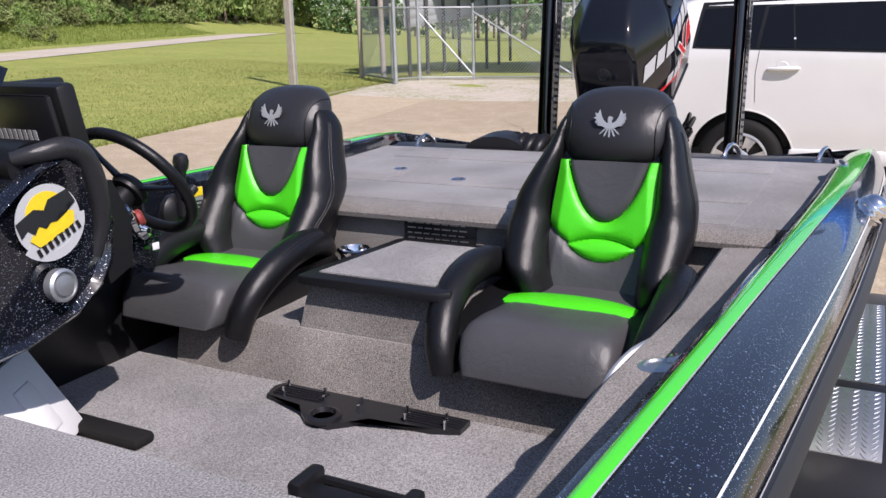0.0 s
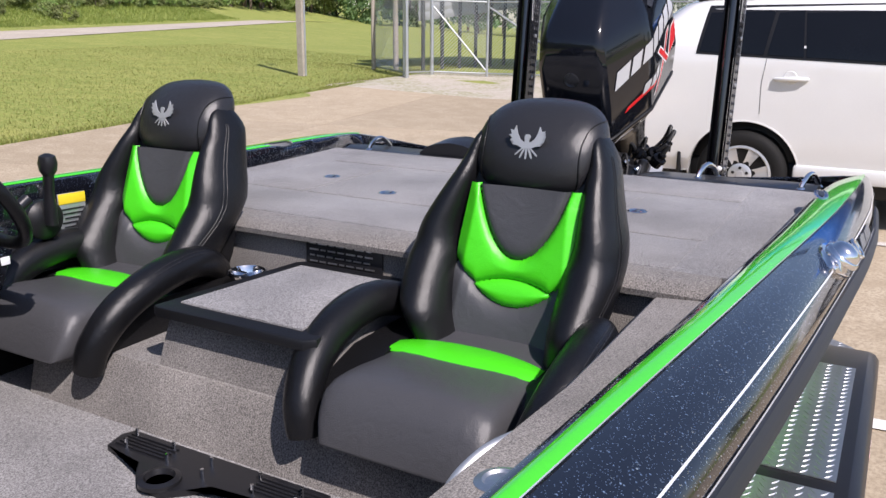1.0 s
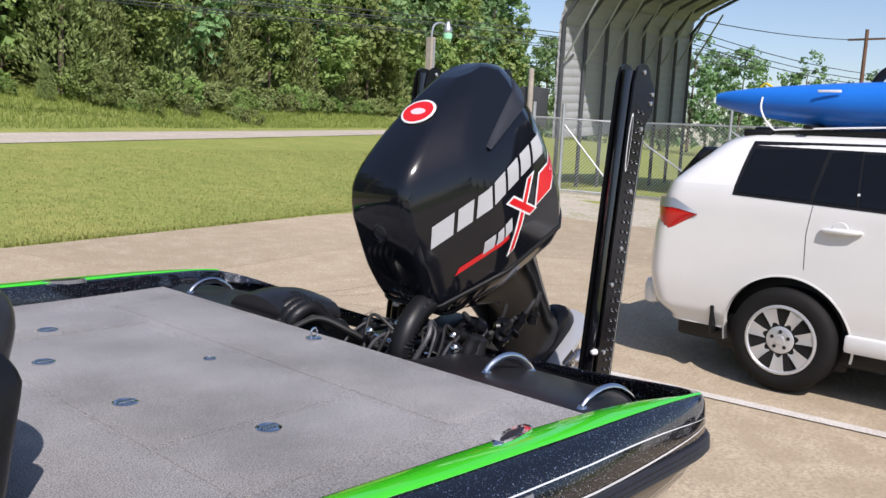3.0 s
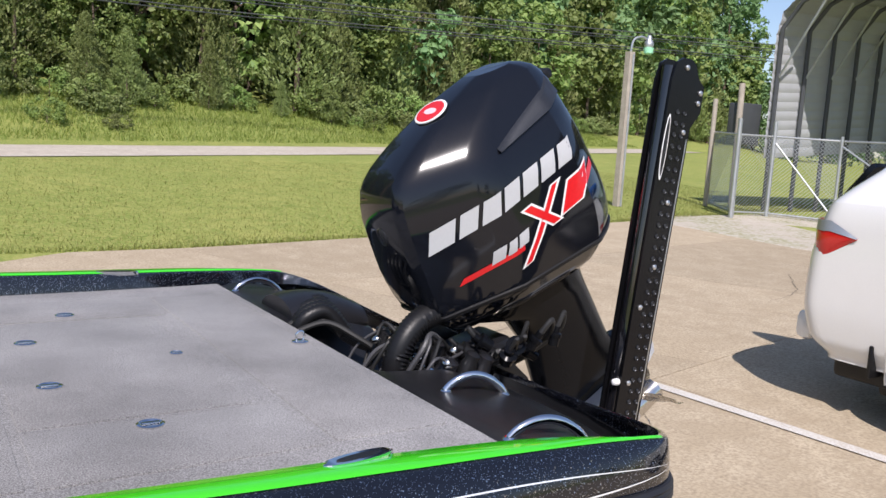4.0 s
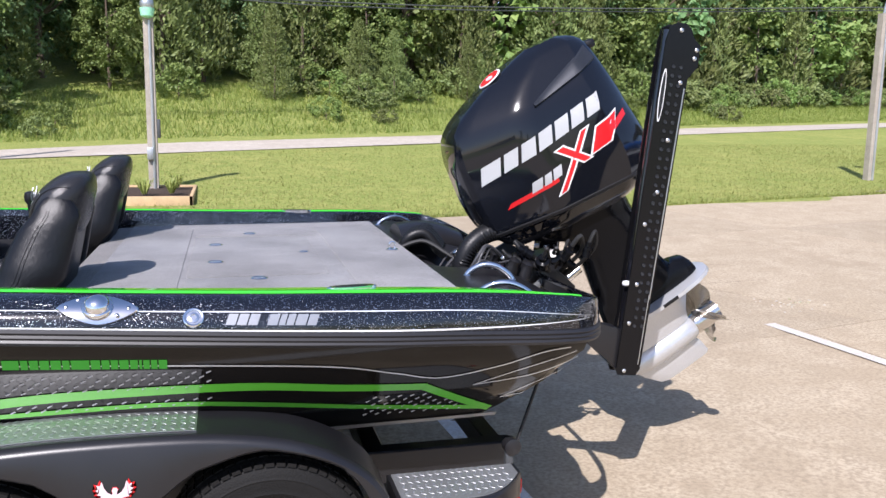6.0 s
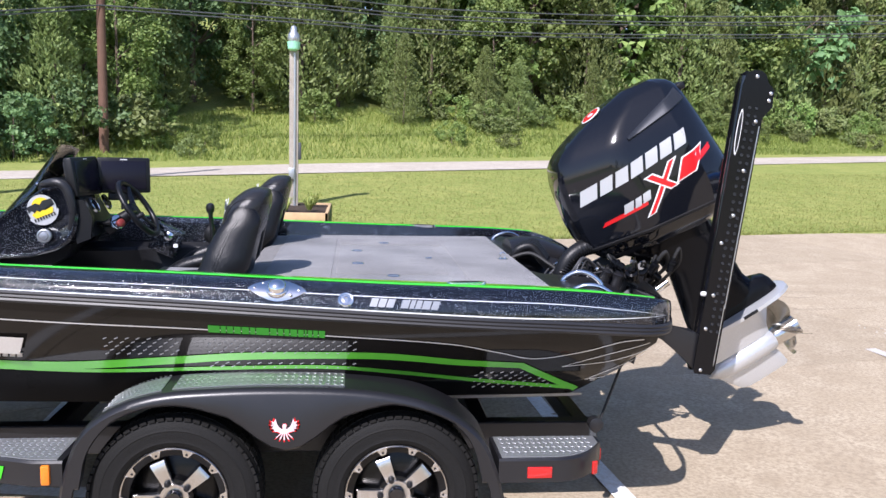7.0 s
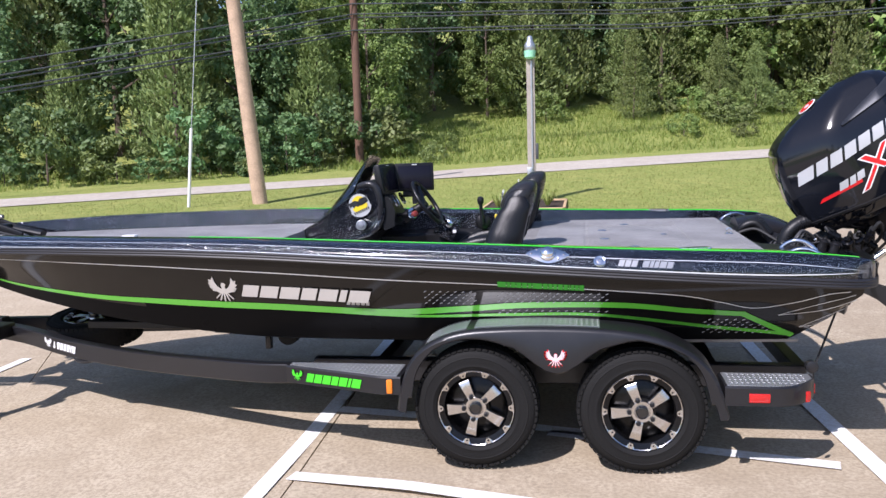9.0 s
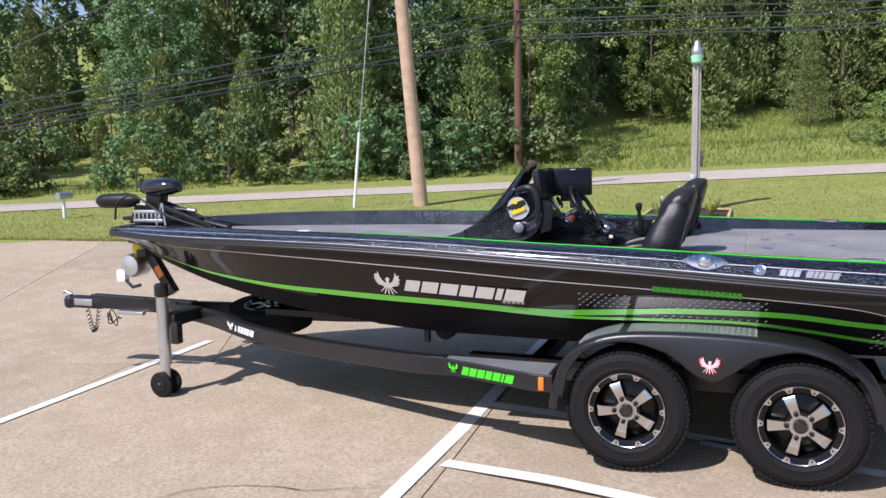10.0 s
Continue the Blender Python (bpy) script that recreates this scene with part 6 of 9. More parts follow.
def head_point(z, a, lift=0.0):
    """A point on the headrest at height z; a = 0 faces forward, 90 degrees to its side."""
    w = head_w(z) + lift
    t = clamp((z - 1.283) / 0.22)
    xf = back_front(z) - 0.040 * math.sin(math.pi * clamp(0.10 + 0.80 * t)) + 0.03 * t * t
    xr = back_rear(z) + 0.020
    half = (xr - xf) / 2 * clamp(w / 0.160) ** 0.75 + lift
    c, q = math.cos(a), math.sin(a)
    return Vector(((xf + xr) / 2 - half * math.copysign(abs(c) ** 0.85, c), SY + w * math.copysign(abs(q) ** 0.85, q), z - 0.055 * max(0.0, z - 1.278)))


HZ = [1.278, 1.285, 1.295, 1.305, 1.32, 1.34, 1.36, 1.38, 1.40, 1.42, 1.44, 1.455, 1.468, 1.48, 1.489, 1.496, 1.500, 1.503, 1.505]
head = part("headrest", loft([[head_point(z, 2 * math.pi * k / 28) for k in range(28)] for z in HZ]), M_HEADV, seat, "black-grey headrest cushion", sharp=70)
for s in (-1, 1):
    P = smooth_path([(1.295, 52, 0), (1.34, 47, 0), (1.38, 45, 0), (1.41, 47, 0), (1.435, 53, 0), (1.45, 65, 0), (1.456, 82, 0), (1.455, 100, 0)], 4)
    part("seam", tube([head_point(p.x, s * radians(p.y), 0.0004) for p in P], 0.0016, 6), M_BLACKV, head)
hz = 1.405
emblem("badge", head, head_point(hz, 0) - Vector((0.006, 0, 0)), (0, -1, 0), (0.16, 0, 1), 0.046, M_BADGE, 0.003, "chrome winged badge")
bol_o = spline([(0.90, 0.216), (0.965, 0.250), (1.035, 0.275), (1.105, 0.284), (1.17, 0.276), (1.24, 0.250), (1.31, 0.220), (1.36, 0.200), (1.40, 0.180), (1.425, 0.160)])
bol_y = spline([(0.90, 0.048), (0.965, 0.057), (1.035, 0.064), (1.105, 0.067), (1.19, 0.064), (1.30, 0.056), (1.36, 0.046), (1.39, 0.036), (1.412, 0.022), (1.425, 0.004)])
bol_x = spline([(0.90, 0.088), (0.965, 0.102), (1.035, 0.110), (1.105, 0.110), (1.19, 0.106), (1.30, 0.092), (1.36, 0.074), (1.39, 0.058), (1.412, 0.036), (1.425, 0.006)])


def bol_point(z, a, s, lift=0.0):
    """A point on a side bolster; a = 0 faces forward, 90 degrees outward."""
    rx, ry = bol_x(z), bol_y(z) * (1 - 0.40 * clamp((z - 1.12) / 0.24))
    cx = back_rear(min(z, 1.36)) + 0.010 - max(rx, 0.078) - 0.085 * clamp((1.14 - z) / 0.14)
    side = 0.018 * math.sin(math.pi * clamp((z - 0.92) / 0.40))
    return Vector((cx - (rx + lift) * math.cos(a), SY + side + s * (bol_o(z) - 0.010 - ry + (ry + lift) * math.sin(a)), z))


for s in (-1, 1):
    part("bolster", loft([[bol_point(z, 2 * math.pi * q / 22, s) for q in range(22)] for z in frange(0.90, 1.37, 26) + frange(1.378, 1.425, 9)]), M_BLACKV, seat, "black side bolster", sharp=70)
    for off in (0, 7):
        part("seam", tube([bol_point(z, radians(68 + off - 34 * clamp((1.1 - z) / 0.2)), s, 0.0001) for z in frange(0.98, 1.37, 26)], 0.0009, 6), M_BLACKV, seat)
    # arm roll: sweeps forward and down beside the cushion
    path = smooth_path([(-0.78, 0.235, 0.935), (-0.86, 0.268, 0.985), (-0.96, 0.288, 1.004), (-1.09, 0.293, 0.986), (-1.20, 0.284, 0.935), (-1.265, 0.266, 0.86), (-1.28, 0.25, 0.79)], 6)
    rad = [0.028 + 0.020 * math.sin(math.pi * clamp(0.20 + 0.62 * k / (len(path) - 1))) for k in range(len(path))]
    part("armrest", tube([Vector((p.x, CY + s * p.y, p.z)) for p in path], rad, 18), M_BLACKV, seat, "padded black armrest", sharp=70)
    for dy, dz in ((0.62, 0.8), (0.78, 0.65)):
        part("seam", tube([Vector((p.x, CY + s * (p.y + r * dy), p.z + r * dz)) for p, r in zip(path[4:-3], rad[4:-3])], 0.0014, 6), M_HEADV, seat)
    rings = [[Vector((x, CY + s * y, z)) for x, z in ((-1.25, 0.79), (-1.215, 0.875), (-1.05, 0.925), (-0.78, 0.925), (-0.70, 0.83))] for y in (0.18, 0.275)]
    part("side_skirt", loft(rings), M_BLACKV, seat)
# seat cushion
rings = []
for k in range(19):
    t = k / 18
    x = -1.33 + 0.505 * t
    zt = 0.948 - 0.13 * clamp(1 - t / 0.16) ** 2 - 0.018 * math.sin(math.pi * clamp((t - 0.3) / 0.7))
    zb = 0.79 + 0.02 * clamp(1 - t / 0.1)
    w = 0.205 - 0.03 * clamp(1 - t / 0.12) ** 2
    ring = []
    for q in range(22):
        a = 2 * math.pi * q / 22
        c, s = math.cos(a), math.sin(a)
        ring.append(Vector((x, CY + w * math.copysign(abs(c) ** 0.4, c), (zt + zb) / 2 + (zt - zb) / 2 * math.copysign(abs(s) ** 0.55, s))))
    rings.append(ring)
cushion = part("seat_cushion", loft(rings), M_GREYV, seat, "grey vinyl cushion", sharp=70)


def cush_z(x, y):
    t = (x + 1.33) / 0.505
    zt = 0.948 - 0.13 * clamp(1 - t / 0.16) ** 2 - 0.018 * math.sin(math.pi * clamp((t - 0.3) / 0.7))
    return zt - 0.012 * (abs(y) / 0.2) ** 4


rings = []
for y in frange(-0.188, 0.188, 24):
    x0 = -1.055 + 0.018 * (abs(y) / 0.2) ** 2
    x1 = -0.945 - 0.028 * (abs(y) / 0.2) ** 2
    rings.append([Vector((x0, CY + y, cush_z(x0, y) - 0.002)), Vector((x0 + 0.012, CY + y, cush_z(x0, y) + 0.006)), Vector((x1 - 0.012, CY + y, cush_z(x1, y) + 0.006)), Vector((x1, CY + y, cush_z(x1, y) - 0.002))])
part("cushion_stripe", loft(rings, False), M_GREENV, cushion, "lime green cushion stripe", sharp=80)
part("pedestal", box((-1.02, CY, 0.812), (0.40, 0.36, 0.03), 0.006), M_SATIN, seat)
seat2 = copy_thing(seat, pose(-0.95, 0.735, SZ))
# the helm seat's outer arm sits tight against its cushion
for ob in seat2.children:
    if ob.name.startswith("armrest") and sum(v.co.y for v in ob.data.vertices) > 0:
        ob.location.y -= 0.095


# cup holders beside the middle box
for x, y, z in ((-0.80, 0.40, 0.955), (-0.78, -0.20, 0.955)):
    t = thing("cup_holder", (x, y, 0.825), "stainless cup holder beside the storage lid", "cup holder", "cup holders")
    part("cup", disc((x, y, 0.825), (0, 0, 1), [(0.044, 0), (0.048, 0.115), (0.060, 0.128), (0.060, 0.133), (0.053, 0.135), (0.045, 0.12), (0.042, 0.02)], 26), M_CHROME, t)
lr = thing("rod_ring", (-1.646, -0.822, 1.05), "oval chrome ring let into the carpeted cockpit side", "ring")
part("ring", disc((-1.646, -0.822, 1.053), (0, 0.12, 1), [(0.038, 0), (0.038, 0.004), (0.026, 0.007), (0.022, 0.003), (0.016, 0.004)], 26), M_ALU, lr)
part("tongue", box((-1.608, -0.847, 1.059), (0.05, 0.03, 0.006), 0.002), M_STEEL, lr)
st = thing("grey_strap", (-1.32, -0.80, 0.98), "pale grey strap looped beside the seat", "strap")
part("loop", tube(smooth_path([(-1.57, -0.70, 0.86), (-1.60, -0.70, 0.93), (-1.59, -0.715, 0.99), (-1.54, -0.745, 1.03), (-1.48, -0.775, 1.04)], 6), 0.008, 8, flat=0.4), M_GALV, st)

# pedestal bracket plate with studs on the floor
pb = thing("seat_base_plate", (-1.35, 0.0, FLOOR), "black seat base plate with rows of small studs on the carpet", "base plate")
pts = [(-0.27, 0.03), (0.33, 0.03), (0.345, 0.0), (0.33, -0.055), (0.20, -0.075), (0.17, -0.11), (0.13, -0.145), (0.06, -0.145), (0.02, -0.11), (-0.02, -0.07), (-0.20, -0.055), (-0.27, -0.03)]
part("plate", plate(pts, (-1.335, 0.0, FLOOR), (0, 1, 0), (1, 0, 0), -0.016, None, 0.0), M_SATIN, pb)
for k in range(5):
    part("rib", box((-1.345 - 0.012 * k + 0.02, 0.24, FLOOR + 0.018), (0.005, 0.16, 0.006), 0.002), M_SATIN, pb)
    part("rib", box((-1.345 - 0.012 * k + 0.02, -0.18, FLOOR + 0.018), (0.005, 0.16, 0.006), 0.002), M_SATIN, pb)
part("socket", disc((-1.445, 0.095, FLOOR + 0.014), (0, 0, 1), [(0.048, 0), (0.048, 0.01), (0.035, 0.014), (0.03, 0.002), (0.01, 0.002)], 24), M_SATIN, pb)
for x, y in ((-1.325, 0.30), (-1.375, 0.28), (-1.33, 0.17), (-1.38, 0.14), (-1.34, 0.04), (-1.39, 0.02), (-1.335, -0.10), (-1.385, -0.12), (-1.34, -0.22), (-1.375, -0.23)):
    part("stud", tube([(x, y, FLOOR + 0.014), (x, y, FLOOR + 0.04)], 0.0045, 8), M_CHROME, pb)

# foot pedal on the floor and a loose flat bar
pd = thing("foot_pedal", (-1.80, -0.24, FLOOR), "black plastic foot pedal frame on the cockpit floor", "pedal")
part("tread", box((-1.825, -0.250, FLOOR + 0.055), (0.05, 0.30, 0.025), 0.008, None, Matrix.Rotation(radians(-12), 3, "Y")), M_PLASTIC, pd)
part("side_arm", box((-1.810, -0.120, FLOOR + 0.045), (0.10, 0.035, 0.09), 0.01), M_PLASTIC, pd)
part("side_arm", box((-1.810, -0.370, FLOOR + 0.045), (0.10, 0.035, 0.09), 0.01), M_PLASTIC, pd)
part("cross_bar", tube([(-1.760, -0.130, FLOOR + 0.05), (-1.760, -0.360, FLOOR + 0.05)], 0.012, 8), M_PLASTIC, pd)
fb = thing("flat_bar", (-1.74, 0.60, FLOOR), "flat black rubber strip lying on the carpet", "strip")
part("bar", box((-1.745, 0.60, FLOOR + 0.016), (0.07, 0.34, 0.03), 0.012), M_RUBBER, fb)
wb = thing("white_panel", (-1.86, 0.64, FLOOR), "white plastic locker panel leaning under the console", "panel")
tilt = Matrix.Rotation(radians(30), 3, "Z") @ Matrix.Rotation(radians(-30), 3, "X")
part("panel", box((-1.88, 0.66, FLOOR + 0.12), (0.26, 0.03, 0.26), 0.012, None, tilt), M_WHITE, wb)
part("recess", box((-1.875, 0.643, FLOOR + 0.12), (0.09, 0.012, 0.14), 0.008, None, tilt), M_WHITE, wb)

# ---- steering console ----
con = thing("steering_console", (-1.9, 0.70, FLOOR), "black metalflake steering console with smoked windscreen and round badge", "console")
PORT = 0.455
prof = [(-2.62, 1.02), (-2.47, 1.045), (-2.27, 1.15), (-2.10, 1.27), (-1.98, 1.355), (-1.90, 1.41), (-1.83, 1.425), (-1.775, 1.39), (-1.745, 1.32), (-1.72, 1.25), (-1.735, 1.16), (-1.775, 1.10), (-1.85, 1.05), (-1.99, 1.01), (-2.15, 1.0), (-2.4, 1.0)]
cm = Vector((-2.0, 0, 1.2))
rings = []
for y, k in ((PORT + 0.02, 0.86), (PORT + 0.002, 0.93), (PORT + 0.012, 0.985), (PORT + 0.05, 1.0), (0.70, 1.01), (0.93, 1.0), (0.975, 0.98)):
    rings.append([Vector((cm.x + (x - cm.x) * (k if x > -2.3 else 1 - (1 - k) * 0.4), y, cm.z + (z - cm.z) * k)) for x, z in prof])
part("shell", loft(rings), M_FLAKE, con, "black metalflake shell", sharp=45)
rings = []
for y, d in ((0.70, 0.02), (0.73, 0.0), (0.96, 0.0)):
    rings.append([Vector((-2.38 + d, y, FLOOR)), Vector((-2.38, y, 1.05)), Vector((-1.80 - d, y, 1.09)), Vector((-1.86 - d, y, 0.98)), Vector((-2.05, y, 0.88)), Vector((-2.12 - d, y, FLOOR))])
part("pod", loft(rings), M_PLASTIC, con)
# soft dash hood: a padded roll along the port edge and across the top
P = smooth_path([(-1.93, PORT + 0.06, 1.42), (-1.89, PORT + 0.025, 1.43), (-1.83, PORT + 0.01, 1.435), (-1.785, PORT + 0.01, 1.405), (-1.76, PORT + 0.012, 1.33), (-1.755, PORT + 0.018, 1.25), (-1.775, PORT + 0.03, 1.17)], 7)
part("dash_hood", tube(P, [0.016 + 0.011 * math.sin(math.pi * k / (len(P) - 1)) for k in range(len(P))], 16), M_HEADV, con, "padded black dash edge", sharp=70)
rings = []
for y in frange(PORT + 0.05, 0.97, 12):
    rings.append([Vector((-1.875 + 0.075 * math.cos(a), y, 1.40 + 0.055 * math.sin(a))) for a in frange(-0.6, math.pi + 0.6, 14)])
part("dash_top", loft(rings, True, True), M_BLACKV, con, sharp=70)
part("side_flap", plate([(-1.78, 1.33), (-1.70, 1.34), (-1.655, 1.24), (-1.665, 1.12), (-1.74, 1.09)], (0, PORT + 0.03, 0), (1, 0, 0), (0, 0, 1), -0.05, None, 0.01), M_PLASTIC, con)
# dash, round instruments, switches
rot = Matrix.Rotation(radians(-28), 3, "Y")
part("dash_face", box((-1.725, 0.73, 1.25), (0.03, 0.46, 0.28), 0.01, None, rot), M_PLASTIC, con)
for y, z, r in ((0.60, 1.30, 0.05), (0.84, 1.30, 0.05), (0.67, 1.18, 0.03), (0.79, 1.18, 0.03)):
    g = part("gauge", disc((-1.705 + (1.25 - z) * -0.5, y, z), (0.88, 0, 0.47), [(r, 0), (r, 0.012), (r * 0.86, 0.014), (r * 0.8, 0.006)], 22), M_CHROME, con)
    part("dial", disc((-1.697 + (1.25 - z) * -0.5, y, z + 0.004), (0.88, 0, 0.47), [(r * 0.8, 0), (r * 0.79, 0.002)], 22), M_SCREEN, g)
part("switch_panel", box((-1.33, 0.88, 1.07), (0.17, 0.10, 0.17), 0.006, None, Matrix.Rotation(radians(24), 3, "Y")), M_FLAKE, con)
part("key_switch", disc((-1.31, 0.826, 1.10), (0, -1, 0), [(0.028, 0), (0.028, 0.006), (0.016, 0.012), (0.008, 0.02)], 18), M_CHROME, con)
part("tag", box((-1.27, 0.826, 1.04), (0.026, 0.004, 0.022), 0.001), M_WHITE, con)
part("red_knob", disc((-1.53, 0.60, 1.20), (0.7, -0.6, 0.3), [(0.024, 0), (0.024, 0.010), (0.016, 0.016)], 18), M_KNOB, con)
part("knob_stem", tube([(-1.70, 0.66, 1.19), (-1.53, 0.60, 1.20)], 0.014, 10), M_PLASTIC, con)
part("cup_ring", disc((-1.55, 0.60, 1.205), (0.7, -0.6, 0.3), [(0.042, -0.006), (0.042, 0.006), (0.036, 0.008)], 22), M_CHROME, con)
lamp_o = Vector((-1.904, PORT - 0.004, 1.137))
part("courtesy_light", disc(lamp_o, (0.05, -1, 0.08), [(0.038, -0.01), (0.038, 0.010), (0.031, 0.015), (0.027, 0.008), (0.010, 0.010)], 26), M_GALV, con, "round chrome courtesy light")
part("light_lens", disc(lamp_o + Vector((0, -0.011, 0)), (0.05, -1, 0.08), [(0.025, 0), (0.023, 0.005), (0.010, 0.008)], 22), M_MODEL, con)
# round sticker with plain shapes
bo, bx, bz = Vector((-1.912, PORT - 0.006, 1.288)), Vector((0.92, -0.03, 0.39)).normalized(), Vector((-0.39, 0.0, 0.92)).normalized()
R = 0.086
circ = [(R * math.cos(a), R * math.sin(a)) for a in frange(0, 2 * math.pi * 35 / 36, 36)]


def sticker(pts, lift, m, name="badge_shape", lab=""):
    part(name, plate(pts, bo + Vector((0, -lift, 0)), bx, bz, 0.001), m, con, lab)


sticker([(a * 0.93, b * 0.93) for a, b in circ], 0.0, M_DECALGREY, "badge_sticker", "round white and yellow sticker")
band = [(R * 1.06 * math.cos(a), R * 1.06 * math.sin(a)) for a in frange(radians(-160), radians(-20), 16)] + [(R * 0.80 * math.cos(a), R * 0.80 * math.sin(a)) for a in frange(radians(-20), radians(-160), 16)]
sticker(band, 0.0012, M_DECALGREY)
sticker([(R * 0.03 + R * 0.60 * math.cos(a), R * 0.17 + R * 0.58 * math.sin(a)) for a in frange(0, 6.1, 26)], 0.0012, M_YELLOW)
for s in (-1, 1):
    w = [(0, 0.02), (0.02, 0.035), (0.072, 0.03), (0.076, -0.005), (0.055, 0.004), (0.045, -0.014), (0.028, -0.004), (0.015, -0.018), (0, -0.012)]
    sticker([(s * a, b + 0.006) for a, b in (w if s > 0 else w[::-1])], 0.0026, M_COWLGREY)
    sticker([(s * a, b - 0.026) for a, b in ([(0.0, 0), (0.022, 0.0), (0.05, 0.02), (0.062, 0.012), (0.05, -0.012), (0.02, -0.016), (0, -0.012)] if s > 0 else [(0.0, 0), (0.022, 0.0), (0.05, 0.02), (0.062, 0.012), (0.05, -0.012), (0.02, -0.016), (0, -0.012)][::-1])], 0.0032, M_YELLOW)
bars("badge_blocks", con, bo + Vector((0, -0.0040, 0)) - bx * 0.062 - bz * 0.058, bx, bz, [0.0085] * 8, 0.019, M_SATIN, 0.0, 0.4, 0.001, False)
# smoked windscreen, curved in plan
rings = []
for y in frange(0.56, 0.97, 15):
    e = (y - 0.765) / 0.205
    back = 0.14 * abs(e) ** 2.2
    rings.append([Vector((-2.30 + back, y, 1.15 + back * 0.42)), Vector((-2.10 + back * 0.8, y, 1.38)), Vector((-1.95 + back * 0.4, y - 0.02 * e, 1.57 - 0.02 * abs(e) ** 3)), Vector((-1.90 + back * 0.3, y - 0.02 * e, 1.64 - 0.03 * abs(e) ** 3))])
bm = loft(rings, False)
bmesh.ops.solidify(bm, geom=bm.faces[:], thickness=0.006)
part("windscreen", bm, M_SMOKE, con, "smoked acrylic windscreen", sharp=70)
part("windscreen_edge", tube([r[0] for r in rings[:4]], 0.006, 6), M_GREEN, con)
part("screw", disc((-1.97, 0.56, 1.42), (-0.4, -0.8, 0.4), [(0.009, 0), (0.009, 0.006), (0.004, 0.01)], 10), M_CHROME, con)

# steering wheel
WC, WN = Vector((-1.45, 0.68, 1.28)), Vector((0.83, -0.03, 0.55)).normalized()
e1 = WN.cross(Vector((0, 1, 0))).normalized()
e2 = WN.cross(e1)
P = [WC + e1 * 0.178 * math.cos(a) + e2 * 0.178 * math.sin(a) for a in frange(0, 2 * math.pi, 49)]
sw = part("steering_wheel", tube(P, 0.0165, 12, caps=False), M_BLACKV, con, "black three-spoke steering wheel", sharp=80)
part("hub", disc(WC - WN * 0.045, WN, [(0.05, 0), (0.055, 0.02), (0.045, 0.035), (0.02, 0.04)], 22), M_PLASTIC, sw)
for a in (90, 210, 330):
    d = e1 * math.cos(radians(a)) + e2 * math.sin(radians(a))
    part("spoke", tube([WC - WN * 0.02 + d * 0.04, WC - WN * 0.012 + d * 0.11, WC + d * 0.17], [0.02, 0.014, 0.012], 10, flat=0.5), M_SATIN, sw)
part("column", tube([WC - WN * 0.03, WC - WN * 0.22], [0.03, 0.045], 14), M_PLASTIC, sw)
part("spinner", tube([WC - e1 * 0.05 + e2 * 0.15, WC - e1 * 0.05 + e2 * 0.15 + WN * 0.05], 0.014, 10), M_SATIN, sw)


def display(c, n, w, h, name, back_marks=False):
    c, n = Vector(c), Vector(n).normalized()
    t = thing(name, c - Vector((0, 0, h / 2 + 0.06)), "black marine sonar display on a swivel mount at the console", "display", "sonar displays")
    ex = Vector((0, 0, 1)).cross(n).normalized()
    ez = n.cross(ex)
    R = Matrix((ex, n, ez)).transposed()
    part("housing", box(c - n * 0.02, (w, 0.05, h), 0.012, None, R), M_PLASTIC, t, "black plastic housing")
    part("screen", box(c + n * 0.0065, (w * 0.84, 0.004, h * 0.80), 0.002, None, R), M_SCREEN, t, "dark blank screen")
    part("bezel_mark", box(c + n * 0.0075 + ez * h * 0.44, (w * 0.13, 0.002, h * 0.025), 0, None, R), M_WHITE, t)
    part("yoke", box(c - n * 0.03 - ez * (h * 0.5 + 0.02), (w * 0.6, 0.03, 0.05), 0.01, None, R), M_PLASTIC, t)
    part("stalk", tube([c - n * 0.03 - ez * (h * 0.5 + 0.10), c - n * 0.03 - ez * h * 0.5], 0.02, 10), M_SATIN, t)
    if back_marks:
        part("rear_cover", box(c - n * 0.052, (w * 0.86, 0.016, h * 0.82), 0.012, None, R), M_SATIN, t)
        bars("name_blocks", t, c - n * 0.061 - ex * -0.10 - ez * 0.015, -ex, ez, [0.014] * 8, 0.026, M_DECALGREY, 0.0, 0.3, 0.001, False)
    return t


display((-1.578, 0.87, 1.463), (0.36, -0.93, 0.06), 0.305, 0.215, "sonar_display")
display((-1.73, 0.655, 1.465), (0.98, -0.12, 0.16), 0.34, 0.225, "sonar_display", True)

# throttle lever on the starboard side
th = thing("throttle_lever", (-1.06, 0.93, 1.0), "black throttle lever with a rounded grip", "lever")
part("base", disc((-1.06, 0.955, 1.10), (0, -1, 0), [(0.06, 0), (0.06, 0.02), (0.045, 0.035), (0.02, 0.04)], 22), M_PLASTIC, th)
part("arm", tube(smooth_path([(-1.06, 0.91, 1.09), (-1.065, 0.90, 1.17), (-1.070, 0.885, 1.245)], 5), [0.022] * 5 + [0.018] * 6, 12, flat=0.8), M_SATIN, th)
part("grip", disc((-1.070, 0.885, 1.24), (0.0, -0.05, 1), [(0.016, 0), (0.024, 0.012), (0.027, 0.035), (0.022, 0.055), (0.008, 0.062)], 18), M_SATIN, th)
